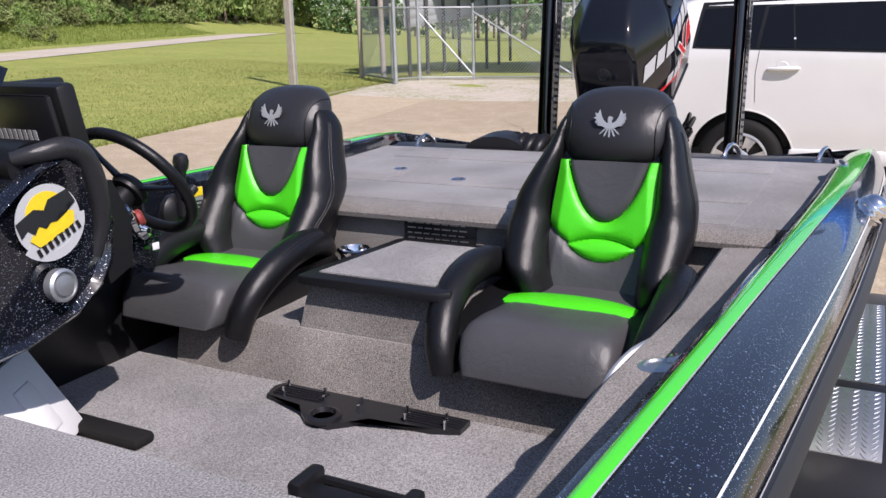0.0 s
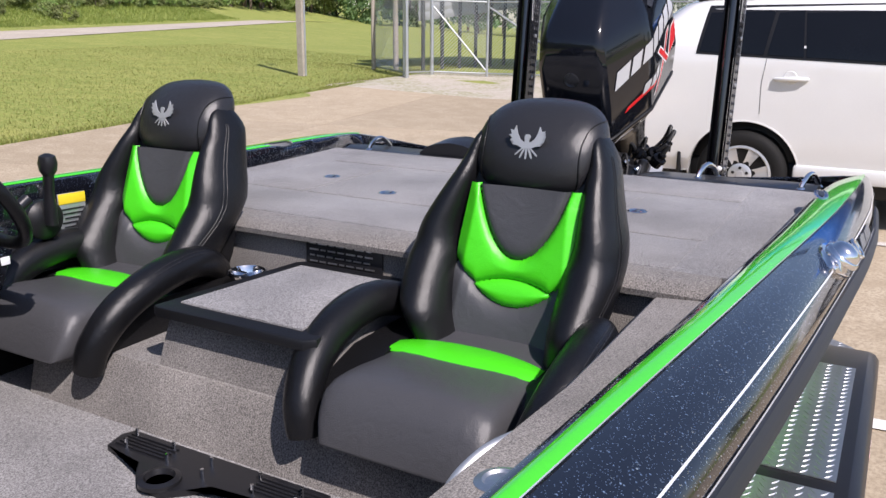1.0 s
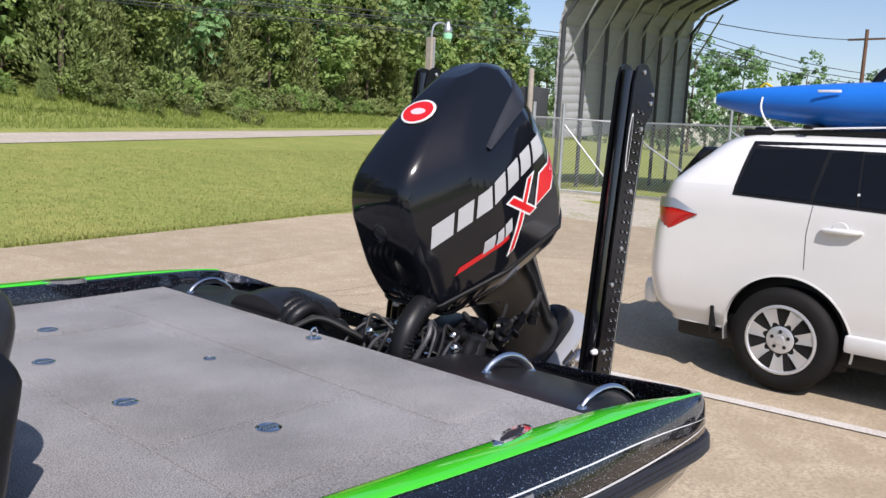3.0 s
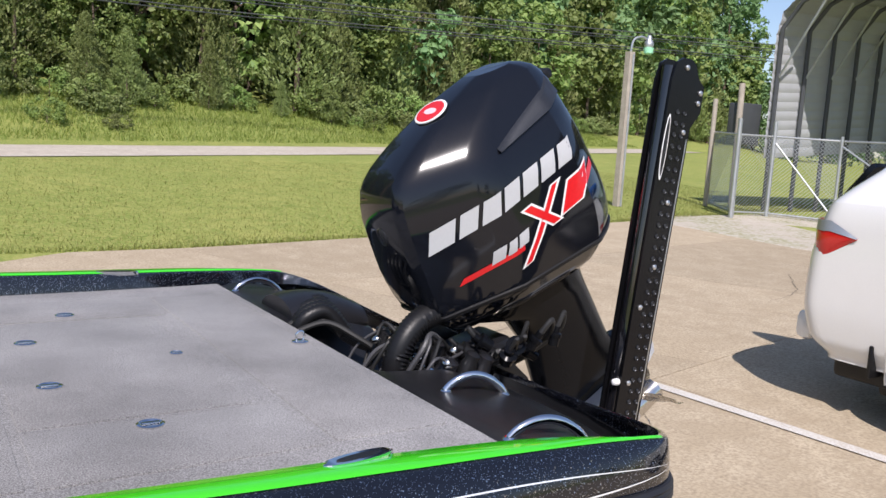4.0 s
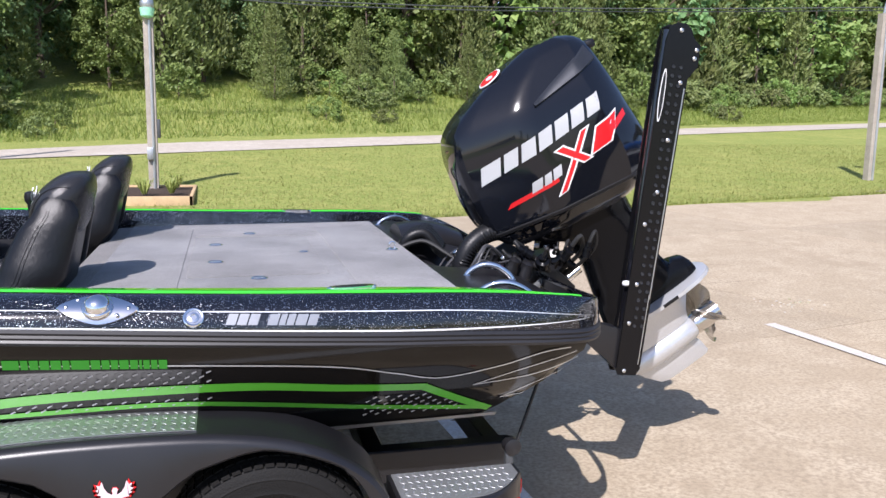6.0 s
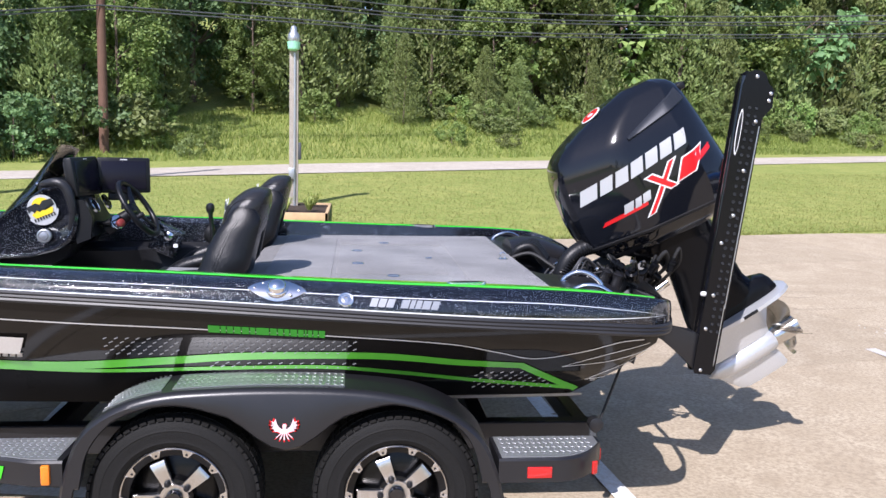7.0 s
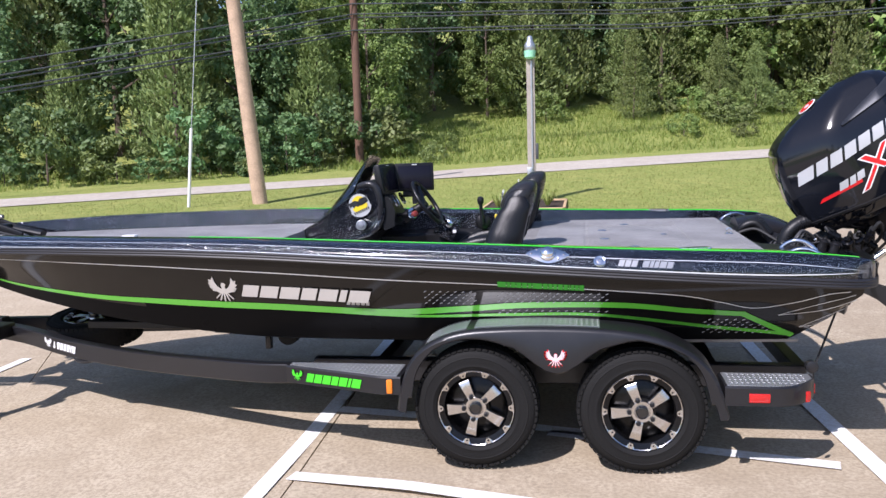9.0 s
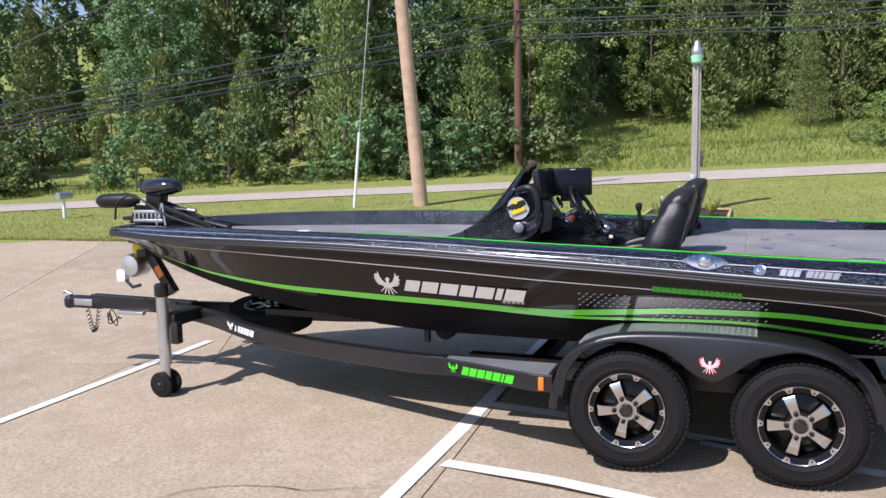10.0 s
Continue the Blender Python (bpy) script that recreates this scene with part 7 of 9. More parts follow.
# yellow notice on the starboard liner
nt = thing("warning_label", (-0.90, 1.0, 1.04), "yellow and white warning label on the black coaming", "label")
part("sheet", box((-0.93, 0.985, 1.085), (0.09, 0.004, 0.14), 0.001, None, Matrix.Rotation(radians(-7), 3, "Z")), M_GALV, nt)
part("band", box((-0.93, 0.982, 1.138), (0.088, 0.004, 0.032), 0.001, None, Matrix.Rotation(radians(-7), 3, "Z")), M_YELLOW, nt)
bm = B()
for r in range(5):
    box((-0.93, 0.9815, 1.105 - 0.014 * r), (0.075 - 0.01 * (r % 3), 0.003, 0.005), 0, bm, Matrix.Rotation(radians(-7), 3, "Z"))
tagged(part("print", bm, M_SATIN, nt), kind="stuff")

# ---- trolling motor at the bow ----
tm = thing("trolling_motor", (-4.9, BC, 1.16), "black bow trolling motor folded on its silver mount", "trolling motor")
zb = rub_z(-4.9) + 0.06
part("mount_plate", box((-4.85, BC, zb + 0.02), (0.75, 0.16, 0.03), 0.01), M_SATIN, tm)
part("mount_frame", box((-4.94, BC - 0.11, 1.268), (0.27, 0.02, 0.030), 0.006), M_ALU, tm, "silver slotted mount frame")
part("mount_frame", box((-4.93, BC - 0.11, 1.195), (0.30, 0.02, 0.028), 0.006), M_ALU, tm)
for k in range(7):
    part("mount_slat", box((-5.06 + 0.042 * k, BC - 0.11, 1.231), (0.016, 0.016, 0.06), 0.004), M_ALU, tm)
part("mount_cheek", plate([(-5.30, 1.15), (-5.22, 1.33), (-5.05, 1.33), (-4.84, 1.22), (-4.70, 1.15)], (0, BC + 0.09, 0), (1, 0, 0), (0, 0, 1), -0.02), M_SATIN, tm)
rings = []
for t in frange(0, 1, 14):
    x = -4.99 + 0.35 * t
    r = 0.094 * math.sin(math.pi * clamp(0.16 + 0.72 * t)) ** 0.55
    rings.append([Vector((x, BC - 0.05 + r * 1.1 * math.cos(a), 1.462 + 0.012 * t + r * 0.80 * math.sin(a))) for a in frange(0, 2 * math.pi * 17 / 18, 18)])
part("head", loft(rings), M_GLOSS, tm, "black motor head", sharp=70)
part("head_neck", box((-4.88, BC - 0.05, 1.36), (0.16, 0.11, 0.16), 0.025, None, Matrix.Rotation(radians(12), 3, "Y")), M_PLASTIC, tm)
part("power_unit", disc((-5.53, BC - 0.02, 1.345), (1, 0, 0.03), [(0.004, 0), (0.035, 0.012), (0.058, 0.05), (0.063, 0.12), (0.063, 0.32), (0.05, 0.40), (0.02, 0.44)], 22), M_PLASTIC, tm, "black motor pod")
part("shaft", tube([(-5.25, BC - 0.02, 1.34), (-4.55, BC + 0.02, 1.27)], 0.017, 12), M_STEEL, tm)
for s in (-1, 1):
    part("arm", box((-4.60, BC - 0.03 + 0.06 * s, 1.24), (0.60, 0.03, 0.05), 0.012, None, Matrix.Rotation(radians(19), 3, "Y")), M_PLASTIC, tm)
part("arm_end", tube(smooth_path([(-4.42, BC - 0.02, 1.19), (-4.30, BC - 0.04, 1.17), (-4.18, BC - 0.05, 1.15)], 5), 0.035, 12, flat=0.6), M_PLASTIC, tm)
P = smooth_path([(-5.28, BC - 0.10, 1.20), (-5.22, BC - 0.13, 1.34), (-5.10, BC - 0.12, 1.40), (-4.98, BC - 0.12, 1.37), (-4.80, BC - 0.14, 1.28), (-4.55, BC - 0.16, 1.20), (-4.2, BC - 0.20, 1.13)], 8)
part("cable", tube(P, 0.009, 8), M_WIRE, tm)
part("stay", tube([(-4.75, BC - 0.12, 1.16), (-4.79, BC - 0.10, 1.34)], 0.008, 8), M_ALU, tm)
part("stay", tube([(-4.84, BC - 0.12, 1.16), (-4.79, BC - 0.10, 1.34)], 0.008, 8), M_ALU, tm)
fpk = thing("deck_pad", (-3.9, 0.35, 1.10), "small white and black fittings on the front deck", "fitting")
part("base", box((-3.55, 0.10, 1.113), (0.10, 0.06, 0.02), 0.006), M_WHITE, fpk)

# ---- paving ----
JA = math.atan(0.155)
JX_, JY_ = Vector((math.cos(JA), math.sin(JA), 0)), Vector((-0.045, 0.999, 0))
paving = thing("pavement", (0, 0, 0), "sandy concrete paving in large slabs with dark joints", "pavement", kind="structure")


def slab_mesh(c00, c10, c11, c01):
    """One slab between four corners, set back from its joints."""
    bm = B()
    n, g = 4, 0.005
    gu, gv = g / (c10 - c00).length, g / (c01 - c00).length
    top = []
    for i in range(n + 1):
        row = []
        for j in range(n + 1):
            u, v = gu + (1 - 2 * gu) * i / n, gv + (1 - 2 * gv) * j / n
            p = (c00 * (1 - u) + c10 * u) * (1 - v) + (c01 * (1 - u) + c11 * u) * v
            row.append(bm.verts.new((p.x, p.y, land(p.x, p.y))))
        top.append(row)
    for a, b in zip(top, top[1:]):
        for j in range(n):
            bm.faces.new((a[j], b[j], b[j + 1], a[j + 1]))
    edge = [r[0] for r in top] + top[-1][1:] + [r[-1] for r in top[-2::-1]] + top[0][-2:0:-1]
    low = [bm.verts.new(v.co - Vector((0, 0, 0.06))) for v in edge]
    for k in range(len(edge)):
        bm.faces.new((edge[k], edge[(k + 1) % len(edge)], low[(k + 1) % len(edge)], low[k]))
    return bm


def joint_point(u, v, last):
    """Across the near bays joints follow the parking lines, beyond them they lean square to the road."""
    if v <= 1.15 or last:
        return JX_ * u + JY_ * v
    return JX_ * u + JY_ * 1.15 + Vector((-0.44, 0.937, 0)) * (v - 1.15)


for us, vs in (([-30.7 + 3.6 * k for k in range(9)] + [4.45, 8.1, 12.5], [-15.6, -11.6, -7.4, -3.0, 1.15]), ([-27.83 + 3.3 * k for k in range(11)] + [7.77, 9.15, 12.5], [1.15, 5.05, 7.27])):
    us[0] = -30.7
    for u0, u1 in zip(us, us[1:]):
        for v0, v1 in zip(vs, vs[1:]):
            first, last = u0 == us[0], u1 == us[-1]
            part("slab", slab_mesh(joint_point(u0, v0, first), joint_point(u1, v0, last), joint_point(u1, v1, last), joint_point(u0, v1, first)), M_CONCRETE, paving)


def marking(x0, y0, x1, y1, w=0.105, m=M_PAINTLINE):
    a, b = Vector((x0, y0, 0)), Vector((x1, y1, 0))
    d = (b - a).normalized()
    n = Vector((-d.y, d.x, 0)) * w / 2
    k = max(2, int((b - a).length / 0.12))
    rings = []
    for i in range(k + 1):
        p = a + (b - a) * i / k
        row = []
        for q in (p - n, p + n):
            row.append(Vector((q.x, q.y, land(q.x, q.y) + 0.009)))
        rings.append(row)
    t = solo("road_marking", loft(rings, False), m, "worn white painted parking line on concrete", "road marking", "parking lines")
    return t


marking(-1.93, 3.2, -1.99, -5.5)
marking(1.0, 1.5, 1.45, -4.2)
marking(-5.24, 1.1, -5.62, -4.5)
marking(4.2, 2.1, 4.62, -2.6, m=M_PAINTOLD)
marking(-1.86, -1.36, 1.35, -2.05)
marking(-0.5, -0.68, 1.02, -1.04)
marking(-1.90, -0.30, 0.3, -0.80)

# hairline cracks and old repairs across the slabs
rnd = random.Random(21)
for x0, y0, ang, L in ((2.2, 3.3, 12, 3.2), (3.6, 4.9, -50, 1.6), (5.6, 4.0, 160, 2.4), (7.6, 3.2, 25, 2.8), (-3.6, -2.3, 20, 1.8), (9.3, 5.2, -20, 2.6)):
    P, a_ = [Vector((x0, y0, 0))], radians(ang)
    while (P[-1] - P[0]).length < L:
        P.append(P[-1] + Vector((math.cos(a_), math.sin(a_), 0)) * 0.09)
        a_ += rnd.uniform(-0.32, 0.32) + 0.15 * (radians(ang) - a_)
    rings = []
    for k, p in enumerate(P):
        w = 0.0035 * math.sin(math.pi * (k + 0.5) / len(P)) * rnd.uniform(0.6, 1.4)
        d = (P[min(k + 1, len(P) - 1)] - P[max(k - 1, 0)]).normalized()
        n = Vector((-d.y, d.x, 0)) * w
        rings.append([Vector((q.x, q.y, land(q.x, q.y) + 0.008)) for q in (p - n, p + n)])
    part("crack", loft(rings, False), M_CRACK, paving)

# broken corner of a slab with loose stones
RUB = (4.8, 2.6)
rnd = random.Random(31)
bm = B()
for k in range(45):
    a_, r_ = rnd.random() * 6.28, abs(rnd.gauss(0, 0.16))
    x, y, q = RUB[0] + r_ * 1.5 * math.cos(a_), RUB[1] + r_ * math.sin(a_), rnd.uniform(0.006, 0.017)
    tmp = B()
    bmesh.ops.create_icosphere(tmp, subdivisions=1, radius=q)
    for v in tmp.verts:
        v.co *= rnd.uniform(0.7, 1.15)
    bmesh.ops.translate(tmp, verts=tmp.verts, vec=(x, y, land(x, y) + q * 0.3))
    merge(bm, tmp)
solo("loose_stones", bm, M_GRAVEL, "loose pale stones by a broken slab corner", "stones", kind="stuff")

# ---- sport utility vehicle ----
CX, GZ = 4.80, 0.092
car = thing("parked_suv", (5.62, -1.4, GZ), "white five-door sport utility vehicle with a roof rack and blue kayak", "car")
hw_k = spline([(0.38, 0.86), (0.50, 0.915), (0.75, 0.945), (1.0, 0.95), (1.25, 0.945), (1.42, 0.925), (1.49, 0.895), (1.66, 0.80), (1.788, 0.70), (1.835, 0.60)])
yr_k = spline([(0.38, 0.90), (0.50, 1.03), (0.75, 1.08), (1.0, 1.07), (1.25, 1.02), (1.42, 0.97), (1.49, 0.91), (1.66, 0.73), (1.788, 0.58), (1.835, 0.46)])
CCX = 5.75


def car_ring(z, front):
    hw, yr = hw_k(z), yr_k(z)
    yf = front
    pts = []
    side = frange(yr - 0.22, yf + 0.3, 110)
    for y in side:
        pts.append((CCX - hw, y))
    for a in frange(0, math.pi / 2, 7)[1:]:
        pts.append((CCX - hw + 0.3 * (1 - math.cos(a)), yf + 0.3 - 0.3 * math.sin(a)))
    for a in frange(0, math.pi / 2, 7):
        pts.append((CCX + hw - 0.3 * (1 - math.sin(a)), yf + 0.3 - 0.3 * math.cos(a)))
    for y in frange(yf + 0.5, yr - 0.22, 10):
        pts.append((CCX + hw, y))
    for a in frange(0, math.pi / 2, 9)[1:]:
        pts.append((CCX + hw - hw * 0.55 * (1 - math.cos(a)), yr - 0.22 + 0.22 * math.sin(a)))
    for a in frange(0, math.pi / 2, 9)[:-1]:
        pts.append((CCX - hw + hw * 0.55 * (1 - math.sin(a)), yr - 0.22 + 0.22 * math.cos(a)))
    return [Vector((x, y, z + GZ)) for x, y in pts]


ARCHES = ((-0.115, 0.375), (-2.84, 0.375))
AR = 0.458
zs = frange(0.36, 1.30, 44) + frange(1.32, 1.44, 6)
bm = loft([car_ring(z, -3.75 + 0.25 * clamp((z - 0.9) / 0.5)) for z in zs], True, False)
kill = []
for v in bm.verts:
    for yc, zc in ARCHES:
        d = Vector((v.co.y - yc, v.co.z - GZ - zc))
        if d.length < AR and v.co.x < CCX:
            v.tag = True
for f in bm.faces:
    if any(v.tag for v in f.verts):
        kill.append(f)
bmesh.ops.delete(bm, geom=kill, context="FACES")
for v in bm.verts:
    for yc, zc in ARCHES:
        d = Vector((v.co.y - yc, v.co.z - GZ - zc))
        if v.co.x < CCX and abs(d.length - AR) < 0.07 and any(e.is_boundary for e in v.link_edges):
            d = d.normalized() * AR
            v.co.y, v.co.z = yc + d.x, zc + d.y + GZ
part("body", bm, M_CARWHITE, car, "white painted body", sharp=45)
zs = frange(1.44, 1.745, 14) + frange(1.76, 1.835, 7)
fr = spline([(1.44, -2.55), (1.576, -2.2), (1.746, -1.85), (1.835, -1.7)])
part("greenhouse", loft([car_ring(z, fr(z)) for z in zs]), M_CARWHITE, car, sharp=45)
part("bonnet", box((CCX, -3.05, GZ + 1.28), (1.72, 1.3, 0.28), 0.1), M_CARWHITE, car)


def side_patch(top, bot, m, name, parent, lift=0.005, n=16, label=""):
    """A panel on the car's side: top and bottom edges run in (y, z)."""
    rings = []
    for i in range(n + 1):
        t = i / n
        row = []
        for j in range(7):
            s = j / 6
            y = (top[0][0] + (top[1][0] - top[0][0]) * t) * (1 - s) + (bot[0][0] + (bot[1][0] - bot[0][0]) * t) * s
            z = (top[0][1] + (top[1][1] - top[0][1]) * t) * (1 - s) + (bot[0][1] + (bot[1][1] - bot[0][1]) * t) * s
            hw = hw_k(z)
            x = CCX - hw
            yr = yr_k(z)
            if y > yr - 0.22:
                k = clamp((y - yr + 0.22) / 0.22)
                x += hw * 0.55 * (1 - math.sqrt(1 - min(k, 0.999) ** 2))
            row.append(Vector((x - lift, y, z + GZ)))
        rings.append(row)
    return part(name, loft(rings, False), m, parent, label)


part("wheel_well", box((CCX - 0.42, -0.05, GZ + 0.52), (0.7, 0.98, 0.70), 0.05), M_PLASTIC, car)
part("wheel_well", box((CCX - 0.42, -2.84, GZ + 0.52), (0.7, 0.98, 0.70), 0.05), M_PLASTIC, car)
part("underbody", box((CCX, -1.4, GZ + 0.36), (1.6, 4.3, 0.26), 0.04), M_PLASTIC, car)
side_patch([(0.30, 1.775), (-1.86, 1.80)], [(0.345, 1.375), (-2.18, 1.28)], M_PLASTIC, "window_surround", car, 0.003, 30)
PANES = ((0.275, -0.245, 0.315, -0.205), (-0.275, -0.465, -0.235, -0.515), (-0.485, -1.30, -0.535, -1.28), (-1.36, -1.84, -1.36, -2.14))
for k, (ya, yb, yc, yd_) in enumerate(PANES):
    zl = [1.398 - 0.045 * clamp((0.3 - y) / 2.4) * 2 for y in (yc, yd_)]
    side_patch([(ya, 1.715), (yb, 1.733)], [(yc, zl[0]), (yd_, zl[1])], M_GLASS, "quarter_window" if k == 0 else "door_window", car, 0.007, 12, "dark tinted side glass" if k == 0 else "")
# rounded lip round each wheel arch
for yc, zc in ARCHES:
    rings = []
    for a in frange(-12, 192, 40):
        c_, s_ = math.cos(radians(a)), math.sin(radians(a))
        x = CCX - hw_k(zc + AR * s_)
        rings.append([Vector((x + dx, yc + (AR + dr) * c_, GZ + zc + (AR + dr) * s_)) for dx, dr in ((0.001, 0.010), (-0.002, 0.008), (-0.003, 0.002), (-0.002, -0.006), (0.05, -0.008))])
    part("arch_lip", loft(rings, False), M_CARWHITE, car, sharp=60)
for y0, z0, y1, z1 in ((-0.231, 1.35, -0.209, 1.15), (-0.209, 1.15, -0.218, 0.90), (-1.32, 1.28, -1.34, 0.45)):
    side_patch([(y0, z0), (y0 - 0.004, z0)], [(y1, z1), (y1 - 0.004, z1)], M_COWLGREY, "door_gap", car, 0.002, 2)
part("sill", box((CCX - 0.90, -1.45, GZ + 0.43), (0.09, 1.85, 0.13), 0.03), M_CARWHITE, car)
part("handle_cup", disc((CX - 0.0, -0.43, GZ + 1.20), (-1, 0, 0), [(0.055, 0), (0.05, 0.006), (0.03, 0.004)], 20), M_CARWHITE, car)
part("door_handle", tube([(CX - 0.004, -0.31, GZ + 1.185), (CX - 0.022, -0.34, GZ + 1.187), (CX - 0.026, -0.44, GZ + 1.19), (CX - 0.022, -0.54, GZ + 1.192), (CX - 0.004, -0.57, GZ + 1.192)], [0.012, 0.018, 0.02, 0.018, 0.012], 12), M_CARWHITE, car, "white door handle")
rings = []
for t in frange(0, 1, 14):
    y = 0.59 + 0.43 * t
    hwz = hw_k(1.18)
    k = clamp((y - yr_k(1.18) + 0.22) / 0.22)
    x = CCX - hwz + hwz * 0.55 * (1 - math.sqrt(1 - min(k, 0.98) ** 2))
    up, dn = 1.21 + 0.10 * min(1, t * 2.2), 1.205 - 0.13 * min(1, t * 2.0)
    rings.append([Vector((x - 0.002, y, GZ + dn)), Vector((x - 0.014, y, GZ + dn + (up - dn) * 0.25)), Vector((x - 0.016, y, GZ + dn + (up - dn) * 0.7)), Vector((x - 0.002, y, GZ + up))])
lampy = part("tail_lamp", loft(rings, False), M_REDLENS, car, "red tail lamp with a pale upper edge")
part("lamp_edge", loft([[r[2] + Vector((-0.003, 0, 0)), r[3] + Vector((-0.003, 0, 0.004))] for r in rings], False), M_GALV, lampy)
part("rear_window", box((CCX, 0.805, GZ + 1.57), (1.35, 0.02, 0.34), 0.03, None, Matrix.Rotation(radians(38), 3, "X")), M_GLASS, car)
part("rear_bumper", box((CCX, 0.99, GZ + 0.54), (1.66, 0.14, 0.22), 0.06), M_CARWHITE, car)
part("mudflap", box((CX + 0.10, 0.42, GZ + 0.42), (0.16, 0.03, 0.22), 0.01), M_PLASTIC, car)
for s in (-1, 1):
    part("roof_rail", box((CCX + s * 0.60, -0.65, GZ + 1.86), (0.05, 2.0, 0.045), 0.015), M_PLASTIC, car)
    part("rail_foot", box((CCX + s * 0.60, 0.32, GZ + 1.835), (0.07, 0.22, 0.06), 0.02), M_PLASTIC, car)
for y in (-0.05, -1.2):
    part("cross_bar", box((CCX, y, GZ + 1.892), (1.35, 0.07, 0.03), 0.012), M_PLASTIC, car)


def car_wheel(y):
    w = new("wheel")
    w.parent = car
    WORLD[w.name] = Vector((0, 0, 0))
    base = WORLD[car.name]
    c = Vector((CX + 0.10, y, GZ + 0.375))
    w.location = c - base
    WORLD[w.name] = c
    tagged(w, "black tyre on a silver seven-spoke alloy wheel")
    part("tyre", disc(c - Vector((0.115, 0, 0)), (1, 0, 0), [(0.24, 0.01), (0.27, -0.004), (0.33, -0.004), (0.362, 0.02), (0.375, 0.05), (0.375, 0.19), (0.355, 0.22), (0.24, 0.22)], 48), M_RUBBER, w)
    part("rim", disc(c - Vector((0.10, 0, 0)), (1, 0, 0), [(0.236, 0.0), (0.235, 0.05), (0.20, 0.10), (0.10, 0.12), (0.02, 0.12)], 40), M_PLASTIC, w)
    part("rim_lip", disc(c - Vector((0.118, 0, 0)), (1, 0, 0), [(0.226, 0.03), (0.228, 0.004), (0.236, -0.003), (0.250, 0.0), (0.254, 0.012), (0.250, 0.03)], 44), M_SILVER, w)
    for k in range(7):
        a = 2 * math.pi * k / 7 + 0.24
        d, e = Vector((0, math.cos(a), math.sin(a))), Vector((0, -math.sin(a), math.cos(a)))
        rings = []
        for r, ww, x in ((0.092, 0.034, -0.104), (0.15, 0.042, -0.112), (0.20, 0.052, -0.116), (0.234, 0.062, -0.116)):
            q = c + d * r + Vector((x, 0, 0))
            rings.append([q - e * ww * 0.9 + Vector((0.03, 0, 0)), q - e * ww * 0.85, q - e * ww * 0.2 + Vector((0.004, 0, 0)), q + e * ww * 0.2 + Vector((0.004, 0, 0)), q + e * ww * 0.85, q + e * ww * 0.9 + Vector((0.03, 0, 0))])
        part("spoke", loft(rings), M_SILVER, w)
    for k in range(5):
        a = 2 * math.pi * k / 5 + 0.3
        part("lug_nut", disc(c + Vector((-0.112, 0.06 * math.cos(a), 0.06 * math.sin(a))), (-1, 0, 0), [(0.014, 0), (0.013, 0.004), (0.008, 0.005)], 10), M_SATIN, w)
    part("hub_disc", disc(c - Vector((0.098, 0, 0)), (-1, 0, 0), [(0.10, -0.03), (0.098, 0.008), (0.085, 0.014), (0.03, 0.014)], 36), M_SILVER, w)
    part("hub_cap", disc(c - Vector((0.111, 0, 0)), (-1, 0, 0), [(0.035, 0), (0.032, 0.006), (0.015, 0.008)], 20), M_SILVER, w)


car_wheel(-0.115)
car_wheel(-2.84)

# kayak on the roof
KZ = GZ - 0.085
ky = thing("kayak", (5.45, -1.2, KZ + 1.98), "blue plastic kayak strapped to the roof rack", "kayak")
rings = []
for t in frange(0, 1, 40):
    y = 0.80 - 3.4 * t
    w = 0.33 * math.sin(math.pi * clamp(0.01 + 0.98 * t)) ** 0.62
    rk = 0.14 * abs(2 * t - 1) ** 2.4
    hh = 0.19 * math.sin(math.pi * clamp(0.02 + 0.96 * t)) ** 0.5
    zc = KZ + 2.135 + rk * 0.35
    ring = []
    for q in range(20):
        a = 2 * math.pi * q / 20
        c, s = math.cos(a), math.sin(a)
        ring.append(Vector((5.45 + w * math.copysign(abs(c) ** 0.8, c), y, zc + (hh if s > 0 else hh * 0.95) * math.copysign(abs(s) ** 0.85, s))))
    rings.append(ring)
part("hull", loft(rings), M_BLUE, ky, "blue moulded hull", sharp=60)
P = smooth_path([(5.45, -0.35, KZ + 2.26), (5.45, -0.45, KZ + 2.40), (5.45, -0.75, KZ + 2.47), (5.45, -1.3, KZ + 2.48)], 6)
part("seat_rail", tube(P, 0.035, 10), M_PLASTIC, ky)
part("mark", box((5.16, -0.15, KZ + 2.235), (0.01, 0.16, 0.018), 0.002), M_WHITE, ky)
part("carry_loop", tube(smooth_path([(5.45, 0.46, KZ + 2.28), (5.45, 0.42, KZ + 2.31), (5.45, 0.37, KZ + 2.285)], 5), 0.009, 8), M_YELLOW, ky)
part("rope", tube(smooth_path([(5.40, 0.40, KZ + 2.27), (5.14, 0.32, KZ + 2.10), (5.13, 0.22, KZ + 1.96), (5.12, 0.10, KZ + 1.955), (5.12, -0.5, KZ + 1.985), (5.13, -1.2, KZ + 2.01)], 8), 0.007, 6), M_WHITE, ky, "white tie rope")
for ob in (car, ky):
    ob.location.y += 0.03

